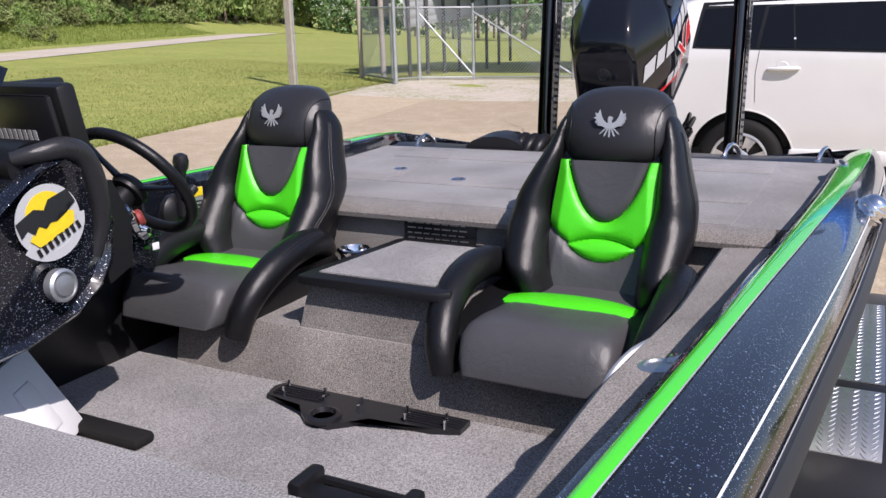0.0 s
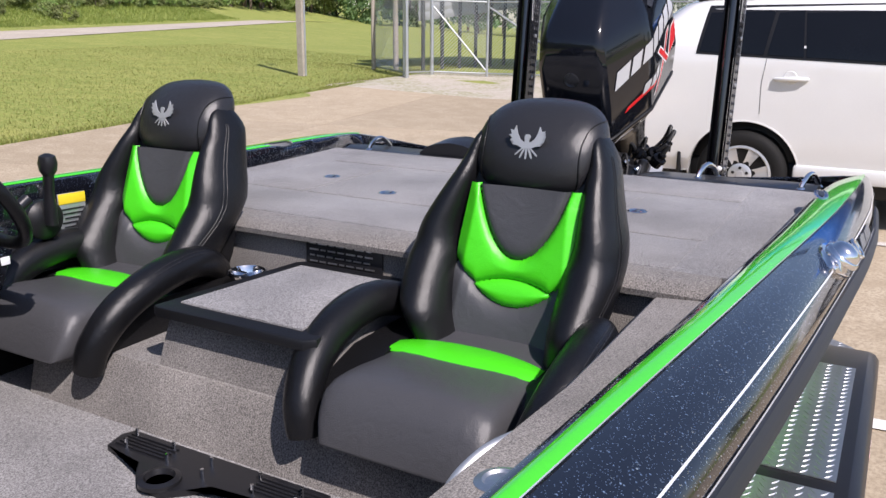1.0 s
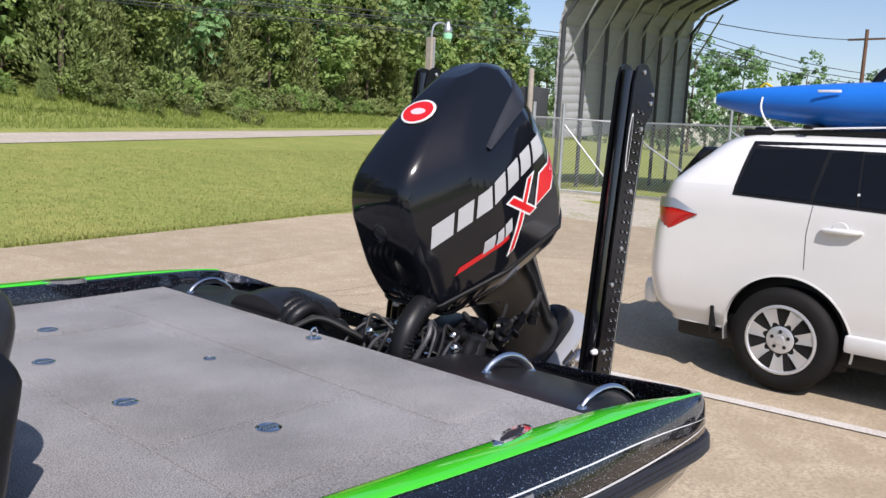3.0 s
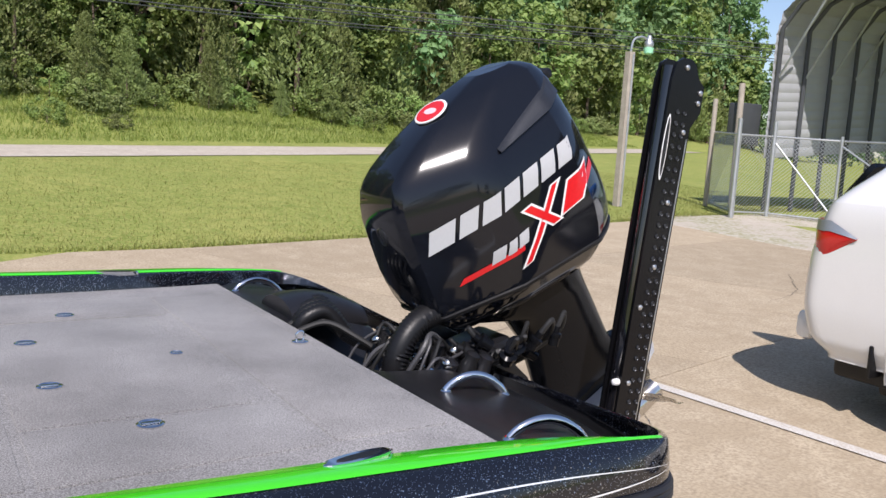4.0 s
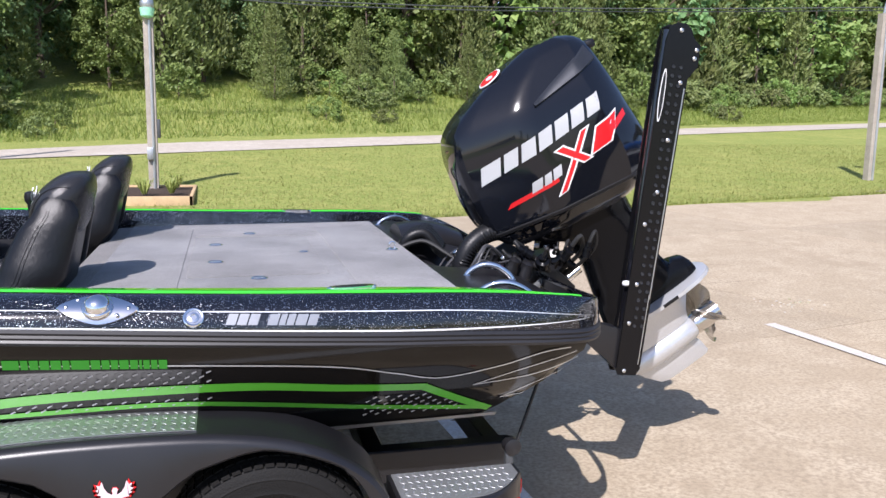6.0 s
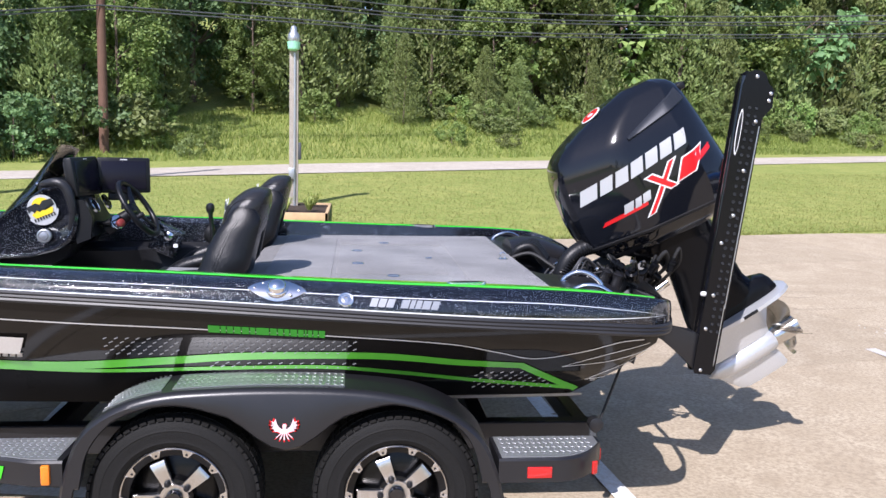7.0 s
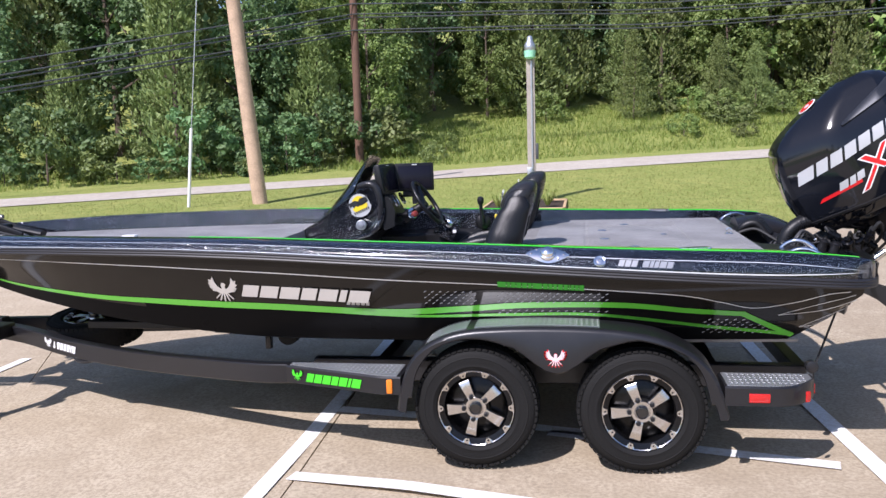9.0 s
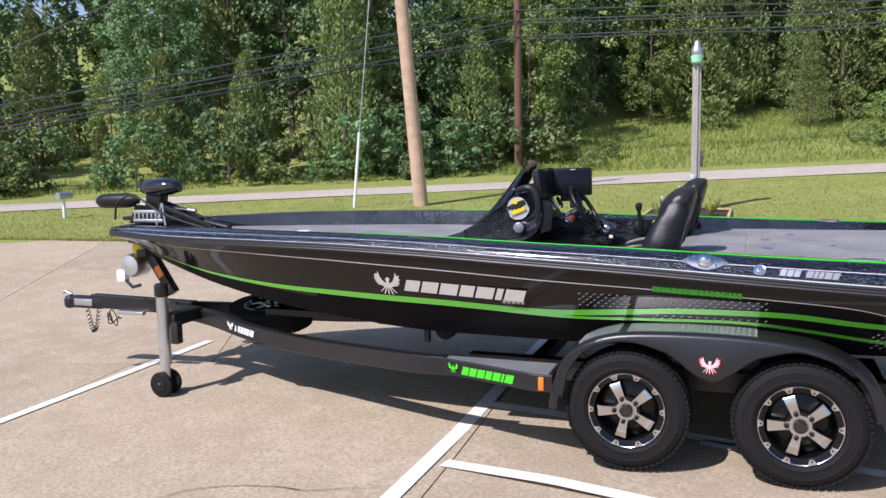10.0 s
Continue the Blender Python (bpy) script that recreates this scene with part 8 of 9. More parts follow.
# ---- lamp posts, utility poles, cables ----
def lamp_post(x, y, ztop, arm):
    z = land(x, y)
    t = thing("yard_lamp", (x, y, z), "weathered wooden lamp post with a green-lensed yard light", "lamp post", "lamp posts")
    part("post", loft([[Vector((x + 0.075 * a, y + 0.075 * b, zz)) for a, b in ((-1, -1), (1, -1), (1, 1), (-1, 1))] for zz in (z - 0.3, ztop - 0.15)]), M_WOODGREY, t, "grey square timber post")
    part("conduit", tube([(x + 0.02, y - 0.09, z), (x + 0.02, y - 0.09, ztop - 0.2)], 0.022, 8), M_GALV, t)
    hx, hy = x + arm[0], y + arm[1]
    part("arm", tube(smooth_path([(x, y, ztop - 0.35), (x + arm[0] * 0.1, y + arm[1] * 0.1, ztop + 0.08), (x + arm[0] * 0.55, y + arm[1] * 0.55, ztop + 0.2), (hx, hy, ztop + 0.13)], 6), 0.025, 8), M_GALV, t)
    part("head", disc((hx, hy, ztop - 0.02), (0, 0, 1), [(0.09, 0), (0.11, 0.05), (0.10, 0.12), (0.06, 0.18), (0.05, 0.26), (0.02, 0.28)], 18), M_GALV, t, "grey lamp head")
    part("lens", disc((hx, hy, ztop - 0.17), (0, 0, 1), [(0.05, 0), (0.10, 0.03), (0.115, 0.15)], 18), M_LAMPGREEN, t, "pale green lens")
    return t


lamp_post(13.1, 11.15, 4.12, (0.45, -0.10))
lamp_post(-1.27, 10.7, 3.35, (0.0, -0.12))
# meter box on the nearer post
mb = thing("meter_box", (-1.27, 10.56, 1.3), "small dark electrical boxes on the lamp post", "meter box")
part("box", box((-1.16, 10.62, 1.45), (0.05, 0.10, 0.30), 0.01), M_DARKSTEEL, mb)
part("box", box((-1.30, 10.58, 1.05), (0.10, 0.06, 0.2), 0.01), M_GALV, mb)
# timber planter round the post
pl = thing("timber_planter", (-1.1, 9.6, land(-1.1, 9.6)), "square new-timber planter with dark mulch and grass tufts", "planter")
px0, px1, py0, py1 = -2.08, -0.60, 8.9, 10.95
zb = land(-1.1, 9.4) - 0.10
for a, b, c, d in ((px0, py0, px1, py0 + 0.05), (px0, py1 - 0.05, px1, py1), (px0, py0, px0 + 0.05, py1), (px1 - 0.05, py0, px1, py1)):
    part("board", box(((a + c) / 2, (b + d) / 2, zb + 0.10), (c - a, d - b, 0.20), 0.006), M_TIMBER, pl)
part("mulch", box(((px0 + px1) / 2, (py0 + py1) / 2, zb + 0.13), (px1 - px0 - 0.1, py1 - py0 - 0.1, 0.08), 0.02), M_MULCH, pl)
rnd = random.Random(4)
bm = B()
for cx_, cy_ in ((-1.80, 9.3), (-0.92, 9.4), (-1.3, 9.3), (-0.9, 10.4)):
    for k in range(60):
        a, L = rnd.random() * 6.28, rnd.uniform(0.10, 0.24)
        d = Vector((math.cos(a), math.sin(a), 0))
        e = Vector((-d.y, d.x, 0)) * 0.009
        p = Vector((cx_, cy_, zb + 0.2)) + d * 0.03
        q, r = p + d * L * 0.5 + Vector((0, 0, L)), p + d * L * 1.0 + Vector((0, 0, L * 0.8))
        vv = [bm.verts.new(v) for v in (p - e, p + e, q + e * 0.7, q - e * 0.7, r)]
        bm.faces.new(vv[:4])
        bm.faces.new((vv[3], vv[2], vv[4]))
tagged(part("tuft", bm, M_BLADE, pl), kind="stuff")


def pole(name, x, y, h, r0, r1, m, label, lean=(0, 0)):
    z = land(x, y)
    t = thing(name, (x, y, z), label, "utility pole")
    P = [(x + lean[0] * k, y + lean[1] * k, z - 0.3 + (h + 0.3) * k) for k in frange(0, 1, 10)]
    part("shaft", tube(P, [r0 + (r1 - r0) * k for k in frange(0, 1, 10)], 16), m, t)
    return t


pole("utility_pole", -6.9, 10.9, 9.0, 0.155, 0.12, M_WOODPOLE, "stout pale brown utility pole leaning over the lawn", (-0.75, 0.0))
brown = pole("utility_pole", -7.67, 21.6, 9.5, 0.14, 0.11, M_BROWNPOLE, "dark brown utility pole across the road")
part("crossarm", box((-7.67, 21.5, land(-7.67, 21.6) + 6.55), (0.10, 0.12, 0.35), 0.01), M_BROWNPOLE, brown)
ant = thing("marker_whip", (-8.28, 10.42, land(-8.28, 10.42)), "white guy marker with a thin guy wire rising above it", "guy wire")
zb2 = land(-8.28, 10.42)
part("sleeve", tube([(-8.28, 10.42, zb2), (-8.12, 10.45, zb2 + 1.6)], 0.032, 10), M_WHITE, ant, "white plastic sleeve")
part("wire", tube([(-8.12, 10.45, zb2 + 1.6), (-7.55, 10.7, zb2 + 7.5)], 0.010, 6), M_GALV, ant)
mail = thing("mailbox", (-13.9, 8.0, land(-13.9, 8.0)), "small grey mailbox on a white post by the road", "mailbox")
zb3 = land(-13.9, 8.0)
part("post", box((-13.9, 8.0, zb3 + 0.20), (0.055, 0.055, 0.42), 0.01), M_WHITE, mail)
rings = [[Vector((-13.9 + 0.075 * math.cos(a), y, zb3 + 0.46 + 0.10 * math.sin(a) * (1 if math.sin(a) > 0 else 0.5))) for a in frange(0, 5.9, 14)] for y in (7.85, 8.2)]
part("box", loft(rings), M_GALV, mail, "grey metal box")

cables = thing("power_lines", (-7.67, 21.6, land(-7.67, 21.6)), "black overhead power lines running along the road", "power lines")
# heights at the brown pole; towards the far right they rise a little, to the near left they come down in front of the wood
for z0, zr, zl, dy in ((6.16, 6.47, 3.14, 0.0), (5.83, 6.23, 2.83, -0.02), (5.74, 6.12, 2.74, 0.1), (5.32, 5.72, 2.59, 0.0), (5.24, 5.60, 2.50, 0.12)):
    c = Vector((-7.67, 21.45 + dy, z0))
    q = Vector((3.9, 27.0 + dy, zr))
    d = q - c
    P = smooth_path([c, c + d * 0.5, q, (16.3, 30.2 + dy, zr + 0.75), (37.0, 27.5 + dy, zr + 1.5), (60.0, 22.0 + dy, zr + 2.0)], 8)
    part("cable", tube(P, 0.022, 6), M_CABLE, cables)
    q = Vector((-18.1, 10.4 + dy, zl))
    e = c + (q - c) * 2.3
    P = [c + (e - c) * s - Vector((0, 0, 0.5 * s * (1 - s))) for s in frange(0, 1, 20)]
    part("cable", tube(P, 0.020, 6), M_CABLE, cables)
c, e = Vector((-7.45, 10.9, 7.6)), Vector((-18.07, 10.49, 4.49))
part("cable", tube([c + (c - e) * -s * 1.5 - Vector((0, 0, 0.8 * s * (1 - s))) for s in frange(0, 1, 20)], 0.016, 6), M_CABLE, cables)

# ---- fenced yard and shed ----
fence = thing("chain_link_fence", (17, 8.5, land(17, 8.5)), "galvanised chain-link fence and gates on gravel", "fence")
posts = [(14.65, 9.25), (15.1, 9.6), (15.95, 9.3), (16.55, 8.05), (16.85, 5.5), (17.0, 2.8), (17.15, 0.0), (17.3, -3.0), (17.5, -6.5)]
FH = 1.80


def fpost(x, y, r=0.035, h=FH):
    z = land(x, y)
    part("post", tube([(x, y, z - 0.1), (x, y, z + h)], r, 10), M_GALV, fence)


def mesh_panel(a, b, parent, h=FH, step=0.085):
    """Woven diamond wire between two posts, plus rails."""
    za, zb_ = land(*a), land(*b)
    A, Bv = Vector((a[0], a[1], za)), Vector((b[0], b[1], zb_))
    L = (Bv - A).length
    ex = (Bv - A) / L
    bm = B()
    r = 0.0045
    n = Vector((-ex.y, ex.x, 0)) * r
    k = int((L + h) / step)
    for s in (1, -1):
        for i in range(k + 1):
            u = i * step - (h if s > 0 else 0)
            p0, p1 = max(0.0, u), min(L, u + h)
            if p1 <= p0:
                continue
            v0, v1 = p0 - u, p1 - u
            if s < 0:
                v0, v1 = h - v0, h - v1
            q0, q1 = A + ex * p0 + Vector((0, 0, v0 + 0.03)), A + ex * p1 + Vector((0, 0, v1 + 0.03))
            d = (q1 - q0).normalized()
            w = ex * 0.0 + n
            t_ = d.cross(Vector((n.x, n.y, 0)).normalized()) * r
            vv = [bm.verts.new(v) for v in (q0 + w, q0 - w * 0.5 + t_, q0 - w * 0.5 - t_, q1 + w, q1 - w * 0.5 + t_, q1 - w * 0.5 - t_)]
            for a_, b_, c_, d_ in ((0, 1, 4, 3), (1, 2, 5, 4), (2, 0, 3, 5)):
                bm.faces.new((vv[a_], vv[b_], vv[c_], vv[d_]))
    tagged(part("wire_mesh", bm, M_GALV, parent), kind="stuff")
    part("rail", tube([A + Vector((0, 0, h)), Bv + Vector((0, 0, h))], 0.02, 8), M_GALV, parent)
    part("rail", tube([A + Vector((0, 0, 0.08)), Bv + Vector((0, 0, 0.08))], 0.018, 8), M_GALV, parent)


for i, (x, y) in enumerate(posts):
    fpost(x, y, 0.05 if i in (0, 2) else 0.034, FH + (0.35 if i in (0, 2, 4) else 0.1))
fpost(14.9, 9.4, 0.03)
for a, b in zip(posts, posts[1:]):
    mesh_panel(a, b, fence)
mesh_panel((15.1, 9.6), (16.2, 11.2), fence)
for a, b in (((15.95, 9.3), (16.55, 8.05)), ((16.55, 8.05), (16.85, 5.5)), ((16.85, 5.5), (17.0, 2.8))):
    part("brace", tube([(a[0], a[1], land(*a) + FH - 0.1), (b[0], b[1], land(*b) + 0.12)], 0.022, 8), M_GALV, fence)
wp = thing("timber_post", (16.5, 10.7, land(16.5, 10.7)), "weathered timber posts carrying a dark utility box", "post")
part("post", tube([(16.5, 10.7, land(16.5, 10.7) - 0.2), (16.45, 10.7, land(16.5, 10.7) + 3.0)], 0.075, 10), M_WOODGREY, wp)
part("post", tube([(16.1, 11.15, land(16.1, 11.15) - 0.2), (16.1, 11.15, land(16.1, 11.15) + 2.6)], 0.06, 10), M_WOODGREY, wp)
part("utility_box", box((16.85, 10.85, land(16.5, 10.7) + 2.05), (0.75, 0.4, 1.0), 0.03), M_DARKSTEEL, wp)
bm = B()
rows_ = []
for t in frange(0, 1, 12):
    row = []
    for y in frange(-9, 9.6, 46):
        xe = (12.9 - 0.153 * y) / 0.988
        x = xe + (17.4 - xe) * t
        row.append(bm.verts.new((x, y, land(x, y) + (0.004 if t else -0.03))))
    rows_.append(row)
for a, b in zip(rows_, rows_[1:]):
    for j in range(45):
        bm.faces.new((a[j], b[j], b[j + 1], a[j + 1]))
solo("gravel_yard", bm, M_GRAVEL, "pale weedy gravel along the fence", "gravel", kind="structure")

shed = thing("steel_carport", (21, 7, land(21, 7)), "open-ended white ribbed steel carport on dark hoop frames", "carport")
SO = Vector((17.0, 10.3, 0.46))
WID, LEN, WH, RH = 10.0, 8.3, 4.75, 6.5


def shed_pt(u, v, z):
    return SO + Vector((0.9987, 0.05, 0.07)) * v + Vector((0.05, -0.9987, 0)) * u + Vector((0, 0, z))


arc = [(0, 0), (0, WH * 0.55), (0.0, WH * 0.95), (0.45, WH + 0.35), (1.6, WH + 0.85), (WID / 2, RH), (WID - 1.6, WH + 0.85), (WID - 0.45, WH + 0.35), (WID, WH * 0.95), (WID, 0)]
# wall sheets carried on frames, clear of the ground
walls = [(0, 1.35), (0, WH * 0.9), (0.12, WH + 0.05), (0.45, WH + 0.35), (1.6, WH + 0.85), (WID / 2, RH), (WID - 1.6, WH + 0.85), (WID - 0.45, WH + 0.35), (WID - 0.12, WH + 0.05), (WID, WH * 0.9), (WID, 1.35)]
outline = []
for (u0, z0), (u1, z1) in zip(walls, walls[1:]):
    k = max(2, int(math.hypot(u1 - u0, z1 - z0) / 0.075))
    for i in range(k):
        t = i / k
        rib = 0.018 if i % 3 == 0 else 0.0
        nu, nz = (z1 - z0) / math.hypot(u1 - u0, z1 - z0), -(u1 - u0) / math.hypot(u1 - u0, z1 - z0)
        outline.append((u0 + (u1 - u0) * t - nu * rib, z0 + (z1 - z0) * t - nz * rib))
rings = [[shed_pt(u, v, z) for u, z in outline] for v in (0.0, LEN * 0.5, LEN)]
part("cladding", loft(rings, False), M_SHED, shed, "white ribbed steel cladding", sharp=20)
for i in range(8):
    v = 0.1 + (LEN - 0.2) * i / 7
    P = [shed_pt(u + (0.08 if u < 1 else (-0.08 if u > WID - 1 else 0)), v, z - (0.09 if z > 1 else 0)) for u, z in arc]
    P[0] = shed_pt(0.08, v, -0.4)
    P[-1] = shed_pt(WID - 0.08, v, -0.4)
    part("frame_rib", tube(P, 0.055, 8), M_DARKSTEEL, shed)
    for q in (0.08, WID - 0.08):
        s_ = 1 if q < 1 else -1
        part("knee_brace", tube([shed_pt(q, v, WH * 0.68), shed_pt(q + s_ * 1.0, v, WH + 0.25)], 0.03, 6), M_GALV, shed)

# ---- trees, weeds and lawn ----
def leaves_mesh(name, P, D, N, L, W, m):
    """Leaves as folded rhombs: places P, directions D, normals N, lengths L, widths W."""
    n = len(P)
    S = np.cross(D, N)
    S /= np.linalg.norm(S, axis=1)[:, None] + 1e-9
    L, W = L[:, None], W[:, None]
    V = np.empty((n, 4, 3))
    V[:, 0] = P - D * L * 0.5
    V[:, 1] = P + S * W * 0.5 + N * W * 0.18
    V[:, 2] = P + D * L * 0.5 - N * L * 0.10
    V[:, 3] = P - S * W * 0.5 + N * W * 0.18
    me = bpy.data.meshes.new(name)
    me.vertices.add(n * 4)
    me.vertices.foreach_set("co", V.reshape(-1))
    idx = np.arange(n)[:, None] * 4
    tri = np.concatenate([idx + np.array([[0, 1, 2]]), idx + np.array([[0, 2, 3]])], 1).reshape(-1)
    me.loops.add(len(tri))
    me.loops.foreach_set("vertex_index", tri)
    me.polygons.add(n * 2)
    me.polygons.foreach_set("loop_start", np.arange(0, n * 6, 3))
    me.polygons.foreach_set("loop_total", np.full(n * 2, 3))
    me.update(calc_edges=True)
    me.materials.append(m)
    return me


def unit(v):
    return v / (np.linalg.norm(v, axis=1)[:, None] + 1e-9)


def broad_crown(rng, h, r, base, clumps, per, leaf, m):
    """A ragged crown of many small leafy clumps, denser outside, with gaps."""
    Ps, Ns = [], []
    for k in range(clumps):
        t = rng.random() ** 0.85
        z = base + (h - base) * t
        rad = r * (math.sin(math.pi * (0.14 + 0.78 * t)) ** 0.7) * (0.30 + 0.70 * rng.random() ** 0.45)
        a = rng.random() * 2 * math.pi
        c = np.array([rad * math.cos(a), rad * math.sin(a), z])
        cr = rng.uniform(0.30, 0.72) * (r / 2.6)
        d = unit(rng.normal(size=(per, 3)))
        Ps.append(c + d * cr * np.array([1.05, 1.05, 0.95]) * rng.uniform(0.35, 1.08, (per, 1)))
        Ns.append(d)
    P, N = np.concatenate(Ps), np.concatenate(Ns)
    N = unit(N * 0.8 + rng.normal(size=N.shape) * 0.5 + np.array([-0.12, -0.22, 0.5]))
    D = unit(np.cross(N, rng.normal(size=N.shape)))
    D[:, 2] -= 0.3
    D = unit(D)
    L = rng.uniform(0.6, 1.4, len(P)) * leaf
    return leaves_mesh("crown", P, D, N, L, L * rng.uniform(0.5, 0.8, len(P)), m)


def cedar_crown(rng, h, r, n, m, l0, l1):
    """A dense upright cone of short sprays with a broken edge."""
    t = rng.random(n) ** 0.9
    z = 0.25 + (h - 0.25) * t
    lump = 1 + 0.28 * np.sin(3.1 * z + 2.0 * rng.random()) * np.sin(2.3 * z + 1)
    a = rng.random(n) * 2 * math.pi
    prof = r * np.clip((1 - t) ** 0.62 * np.clip(t / 0.10, 0.35, 1), 0.03, 1) * lump * (1 + 0.22 * np.sin(5 * a + 4 * z))
    rad = prof * (0.45 + 0.6 * rng.random(n) ** 0.45)
    P = np.stack([rad * np.cos(a), rad * np.sin(a), z], 1)
    out = np.stack([np.cos(a), np.sin(a), np.full(n, 0.0)], 1)
    D = unit(out * 0.55 + np.array([0, 0, 0.8]) + rng.normal(size=(n, 3)) * 0.35)
    N = unit(out + rng.normal(size=(n, 3)) * 0.45 + np.array([-0.08, -0.18, 0.4]))
    L = rng.uniform(l0, l1, n)
    return leaves_mesh("crown", P, D, N, L, L * rng.uniform(0.3, 0.5, n), m)


def trunk_mesh(rng, h, r0, limbs):
    bm = B()
    lean = rng.normal(size=2) * 0.03 * h
    pts = [Vector((lean[0] * t * t, lean[1] * t * t, -0.3 + (h + 0.3) * t)) for t in frange(0, 1, 8)]
    tube(pts, [r0 * (1 - 0.85 * t) for t in frange(0, 1, 8)], 8, bm)
    for k in range(limbs):
        t = 0.3 + 0.6 * rng.random()
        a = rng.random() * 6.28
        p = pts[int(t * 7)]
        L = h * 0.28 * (1.1 - t)
        q = [p, p + Vector((math.cos(a) * L * 0.5, math.sin(a) * L * 0.5, L * 0.35)), p + Vector((math.cos(a) * L, math.sin(a) * L, L * 0.8))]
        tube(q, [r0 * 0.35, r0 * 0.22, r0 * 0.06], 6, bm)
    return stored("trunk", bm, M_BARK)


rng = np.random.default_rng(11)
KINDS = {"broad": [], "pale": [], "cedar": [], "shrub": [], "broad_far": [], "pale_far": [], "cedar_far": []}
for k in range(4):
    h = (9.5, 11.0, 8.5, 12.0)[k]
    KINDS["broad"].append((trunk_mesh(rng, h * 0.86, 0.17, 9), broad_crown(rng, h, 2.7, 1.0, 175, 70, 0.195, M_LEAF), h))
    KINDS["broad_far"].append((KINDS["broad"][-1][0], broad_crown(rng, h, 2.7, 1.0, 84, 32, 0.34, M_LEAF), h))
for k in range(3):
    h = (8.0, 10.0, 7.0)[k]
    KINDS["pale"].append((trunk_mesh(rng, h * 0.86, 0.13, 9), broad_crown(rng, h, 2.3, 0.9, 150, 64, 0.185, M_LEAF2), h))
    KINDS["pale_far"].append((KINDS["pale"][-1][0], broad_crown(rng, h, 2.3, 0.9, 74, 32, 0.33, M_LEAF2), h))
for k in range(4):
    h = (7.5, 6.0, 8.5, 5.0)[k]
    KINDS["cedar"].append((trunk_mesh(rng, h * 0.9, 0.12, 4), cedar_crown(rng, h, (1.75, 1.6, 1.7, 1.5)[k], 8400, M_CEDAR, 0.12, 0.29), h))
    KINDS["cedar_far"].append((KINDS["cedar"][-1][0], cedar_crown(rng, h, (1.75, 1.6, 1.7, 1.5)[k], 2600, M_CEDAR, 0.2, 0.47), h))
for k in range(4):
    h = (1.6, 2.4, 1.2, 1.9)[k]
    KINDS["shrub"].append((trunk_mesh(rng, h * 0.7, 0.04, 5), broad_crown(rng, h, 1.15, 0.1, 34, 44, 0.14, (M_LEAF2, M_LEAF, M_CEDAR, M_LEAF)[k]), h))
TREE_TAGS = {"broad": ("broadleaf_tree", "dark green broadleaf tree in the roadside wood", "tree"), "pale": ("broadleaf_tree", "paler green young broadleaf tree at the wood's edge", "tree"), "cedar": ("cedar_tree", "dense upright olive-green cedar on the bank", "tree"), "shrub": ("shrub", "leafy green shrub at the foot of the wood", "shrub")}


def plant(kind, x, y, scale, z=None, far=False):
    i = int(rng.integers(len(KINDS[kind])))
    if kind == "shrub":
        i = (0, 2)[i % 2] if road_axes(x, y)[0] > -6 else (1, 3, 2, 3)[i]
    tr, cr, h = KINDS[kind + ("_far" if far else "")][i]
    name, label, cat = TREE_TAGS[kind]
    scale *= 1 + 0.38 * clamp((road_axes(x, y)[0] - 4) / 12) + 0.75 * clamp((road_axes(x, y)[0] - 40) / 60) if z is None and kind != "shrub" else 1
    if z is None and kind != "shrub":
        ra, rq = road_axes(x, y)
        scale *= 1 - 0.42 * clamp((-16 - ra) / 5)
        if ra < -18 and abs(ra + 20.2 + 0.32 * (rq - 8)) < 1.7:
            scale *= 0.72
    ob = new(name)
    ob.matrix_basis = Matrix.LocRotScale((x, y, (land(x, y) if z is None else z) - 0.05), Euler((0, 0, rng.uniform(-0.9, 0.9))), (scale * rng.uniform(0.9, 1.12),) * 2 + (scale,))
    tagged(ob, label, cat, {"shrub": "roadside shrubs", "cedar": "cedars on the bank"}.get(kind, "trees of the wood"))
    for nm, me in (("trunk", tr), ("crown", cr)):
        o = new(nm, me)
        o.parent = ob
    return ob


def edge_q(a):
    """How far from the road the wood begins."""
    return 6.9 + clamp((a + 8) / 7) * (3.6 + 2.0 * clamp((24 - a) / 6))


def at_road(a, q):
    bend = -0.0045 * max(0, -12 - a) ** 2
    p = RO + RD * a + RN * (q + bend)
    return p.x, p.y


a = -44.0
while a < 130:
    q0 = edge_q(a)
    kinds = ("cedar", "cedar", "pale", "cedar") if a > -9 else (("cedar", "pale", "cedar", "broad") if a > -25 else ("broad", "pale", "cedar", "broad"))
    plant(kinds[int(rng.integers(4))], *at_road(a + rng.uniform(-0.5, 0.5), q0 + rng.uniform(0.4, 3.0)), rng.uniform(0.5, 1.08), far=a > 30 or a < -28)
    a += rng.uniform(1.9, 3.1) * (1 if a < 45 else 1.6)
a = -46.0
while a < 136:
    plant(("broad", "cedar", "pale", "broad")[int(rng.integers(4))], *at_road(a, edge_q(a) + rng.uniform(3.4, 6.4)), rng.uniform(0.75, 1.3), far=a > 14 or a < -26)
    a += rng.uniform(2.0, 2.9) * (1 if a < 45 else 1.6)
a = -50.0
while a < 140:
    plant(("broad", "broad", "pale", "cedar")[int(rng.integers(4))], *at_road(a, edge_q(a) + rng.uniform(8, 11)), rng.uniform(1.05, 1.4), far=True)
    a += rng.uniform(2.7, 3.8) * (1 if a < 45 else 2.2)
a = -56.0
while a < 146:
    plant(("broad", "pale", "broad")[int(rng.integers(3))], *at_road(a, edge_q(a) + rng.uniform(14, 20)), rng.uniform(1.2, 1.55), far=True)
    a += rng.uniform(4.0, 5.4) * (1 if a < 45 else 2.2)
a = -44.0
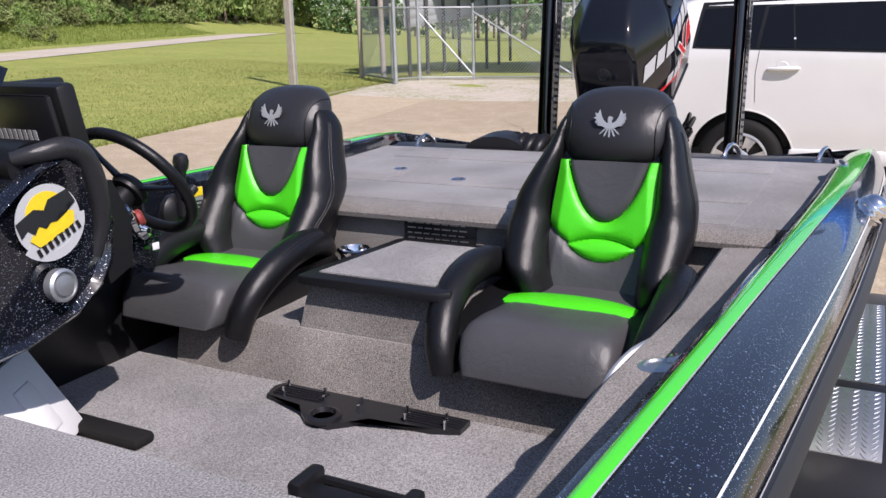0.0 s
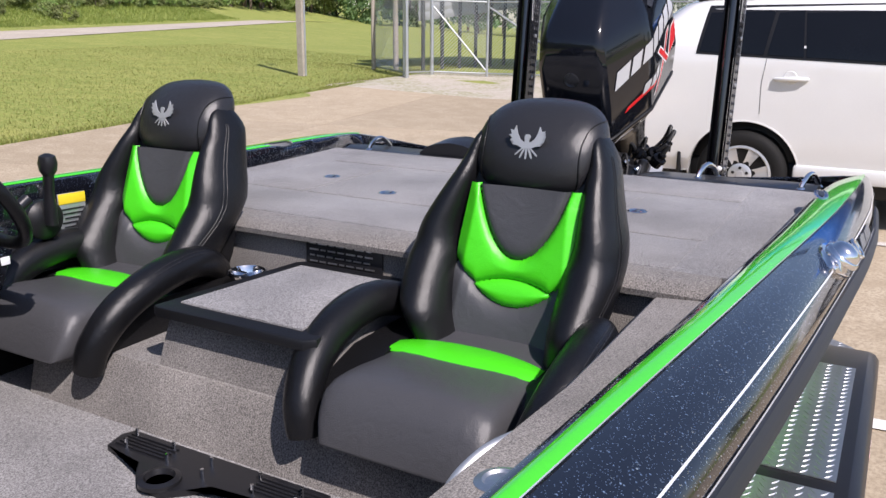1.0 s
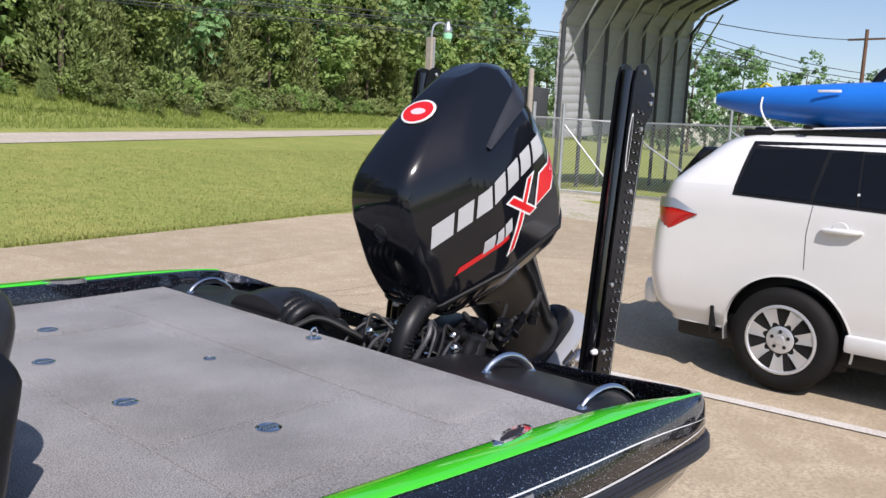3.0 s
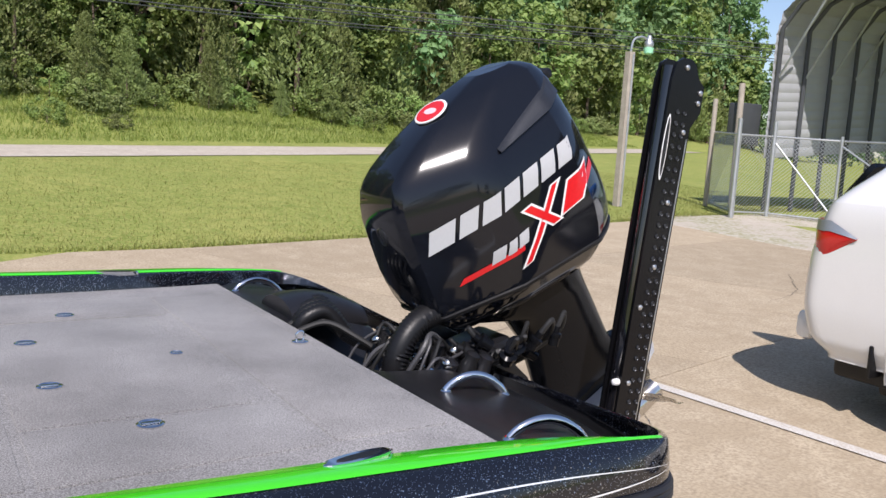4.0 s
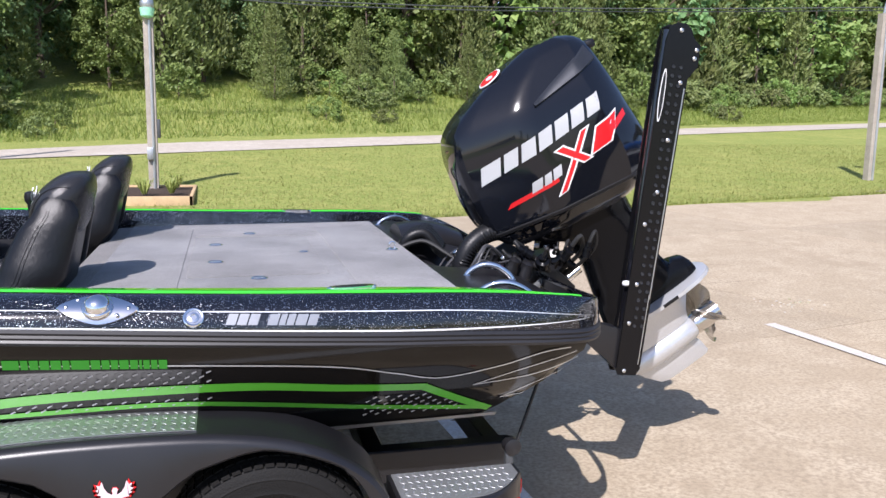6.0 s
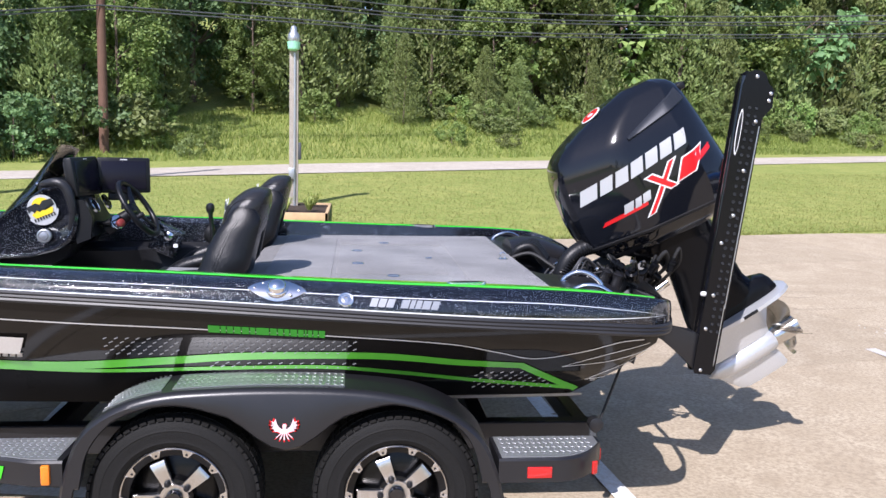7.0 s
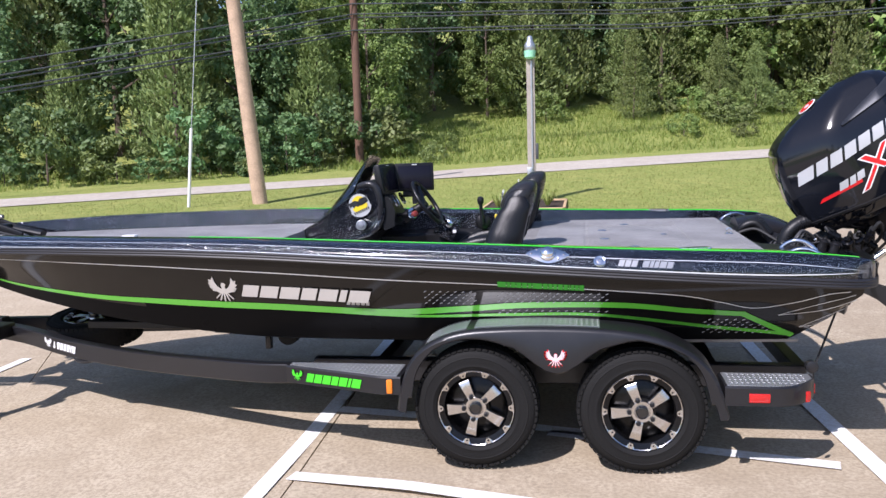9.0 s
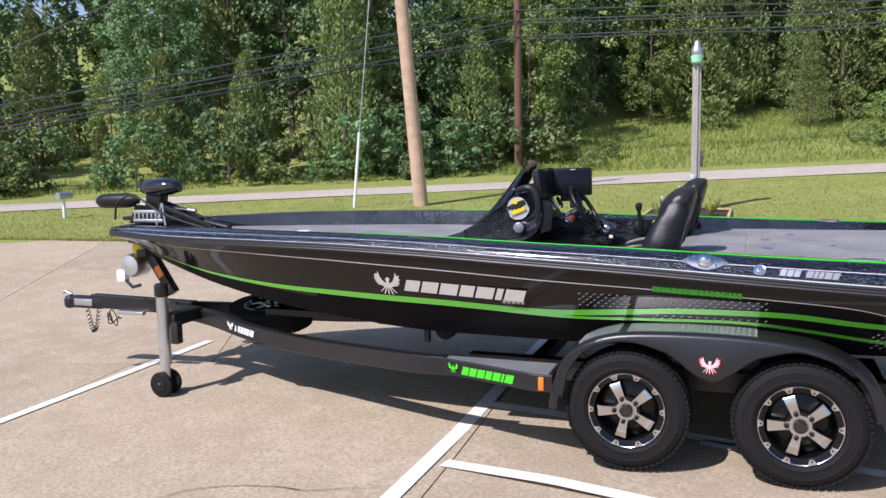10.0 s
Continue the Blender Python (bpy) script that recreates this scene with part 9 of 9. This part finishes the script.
while a < 70:
    q0 = edge_q(a)
    if rng.random() < (0.30 if -3 < a < 22 else (0.6 if a < -8 else 1.0)):
        plant("shrub", *at_road(a, q0 + rng.uniform(-0.9, 0.5)), rng.uniform(0.6, 1.25))
    a += rng.uniform(0.9, 1.7)
# thick low growth down to the road beside the tall wood
for k in range(16):
    a = rng.uniform(-34, -8)
    plant("shrub", *at_road(a, rng.uniform(5.9, 7.0)), rng.uniform(0.4, 0.85))
# low growth over the bank
for k in range(34):
    a = rng.uniform(-9, 34)
    plant("shrub", *at_road(a, 6.4 + (edge_q(a) - 6.4) * rng.random() ** 0.7), rng.uniform(0.28, 0.8))
for k in range(9):
    a = rng.uniform(-2, 24)
    plant("cedar", *at_road(a, edge_q(a) - rng.uniform(0.2, 1.6)), rng.uniform(0.22, 0.42))
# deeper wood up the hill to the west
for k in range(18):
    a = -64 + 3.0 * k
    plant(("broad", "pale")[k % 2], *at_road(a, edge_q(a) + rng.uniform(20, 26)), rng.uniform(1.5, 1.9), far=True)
# far tree line beyond the yard
for k in range(26):
    az = radians(-14 + 36 * k / 25 + rng.uniform(-0.6, 0.6))
    d = rng.uniform(95, 135)
    plant("broad", d * math.cos(az), d * math.sin(az), rng.uniform(0.75, 1.15), 0.2, True)
for k in range(16):
    az = radians(22 + 21 * k / 15 + rng.uniform(-0.5, 0.5))
    d = rng.uniform(112, 150)
    plant("broad", d * math.cos(az), d * math.sin(az), rng.uniform(1.45, 1.8), 0.2, True)
# trees added behind the viewer, out of view, seen in reflections only
for k in range(14):
    az = radians(185 + 150 * k / 13)
    plant(("broad", "cedar")[k % 2], 42 * math.cos(az), 42 * math.sin(az) - 6, rng.uniform(0.7, 1.0), 0.0, True)
far_pole = pole("utility_pole", 56.4, 13.9, 9.6 - land(56.4, 13.9), 0.15, 0.11, M_BROWNPOLE, "distant utility pole beyond the yard")
part("crossarm", box((56.4, 13.9, 9.0), (0.12, 2.2, 0.12), 0.0), M_BROWNPOLE, far_pole)
for k, h in enumerate((8.95, 6.9, 6.5, 6.2)):
    a0, b0 = Vector((56.4, 13.9, h)), Vector((33, 16, 7.6 - 0.3 * k))
    part("cable", tube([a0 + (b0 - a0) * s - Vector((0, 0, 1.2 * s * (1 - s))) for s in frange(0, 1, 10)], 0.022, 6), M_WIRE, far_pole)


def blades(name, n, place, h0, h1, w, m, label):
    """Grass blades as thin bent triangles."""
    P = np.array([place() for _ in range(n)])
    a = rng.random(n) * 6.28
    h = rng.uniform(h0, h1, n)
    S = np.stack([np.cos(a), np.sin(a), np.zeros(n)], 1) * w
    T = np.stack([np.cos(a + 1.57 + rng.normal(size=n) * 0.6) * h * 0.55, np.sin(a + 1.57) * h * 0.55, h], 1)
    V = np.empty((n, 3, 3))
    V[:, 0], V[:, 1], V[:, 2] = P - S, P + S, P + T
    me = bpy.data.meshes.new(name)
    me.vertices.add(n * 3)
    me.vertices.foreach_set("co", V.reshape(-1))
    me.loops.add(n * 3)
    me.loops.foreach_set("vertex_index", np.arange(n * 3))
    me.polygons.add(n)
    me.polygons.foreach_set("loop_start", np.arange(0, n * 3, 3))
    me.polygons.foreach_set("loop_total", np.full(n, 3))
    me.update(calc_edges=True)
    me.materials.append(m)
    return tagged(new(name, me), label, "grass", kind="stuff")


def bank_place():
    a_ = rng.uniform(-40, 60)
    if a_ < -7 and rng.random() < 0.7:
        a_ = rng.uniform(-7, 40)
    q_ = rng.uniform(5.6, edge_q(a_) + 2.0)
    x, y = at_road(a_, q_)
    return (x, y, land(x, y) - 0.02)


def lawn_place():
    while True:
        x = rng.uniform(-17, 22)
        y = slab_edge(x) + rng.random() ** 1.6 * 11
        a_, q_ = road_axes(x, y)
        if q_ < -0.3 and not (px0 < x < px1 and py0 < y < py1):
            return (x, y, land(x, y) - 0.01)


blades("tall_weeds", 95000, bank_place, 0.07, 0.27, 0.017, M_WEED, "tall unmown grass and weeds on the roadside bank")
blades("lawn_blades", 100000, lawn_place, 0.02, 0.06, 0.006, M_BLADE, "short mown grass blades of the lawn")


def verge_place():
    x = rng.uniform(-16, 13)
    return (x, slab_edge(x) + abs(rng.normal()) * 0.10 - 0.05, land(x, slab_edge(x)) - 0.01)


blades("verge_grass", 9000, verge_place, 0.025, 0.075, 0.007, M_BLADE, "ragged grass along the paving edge")
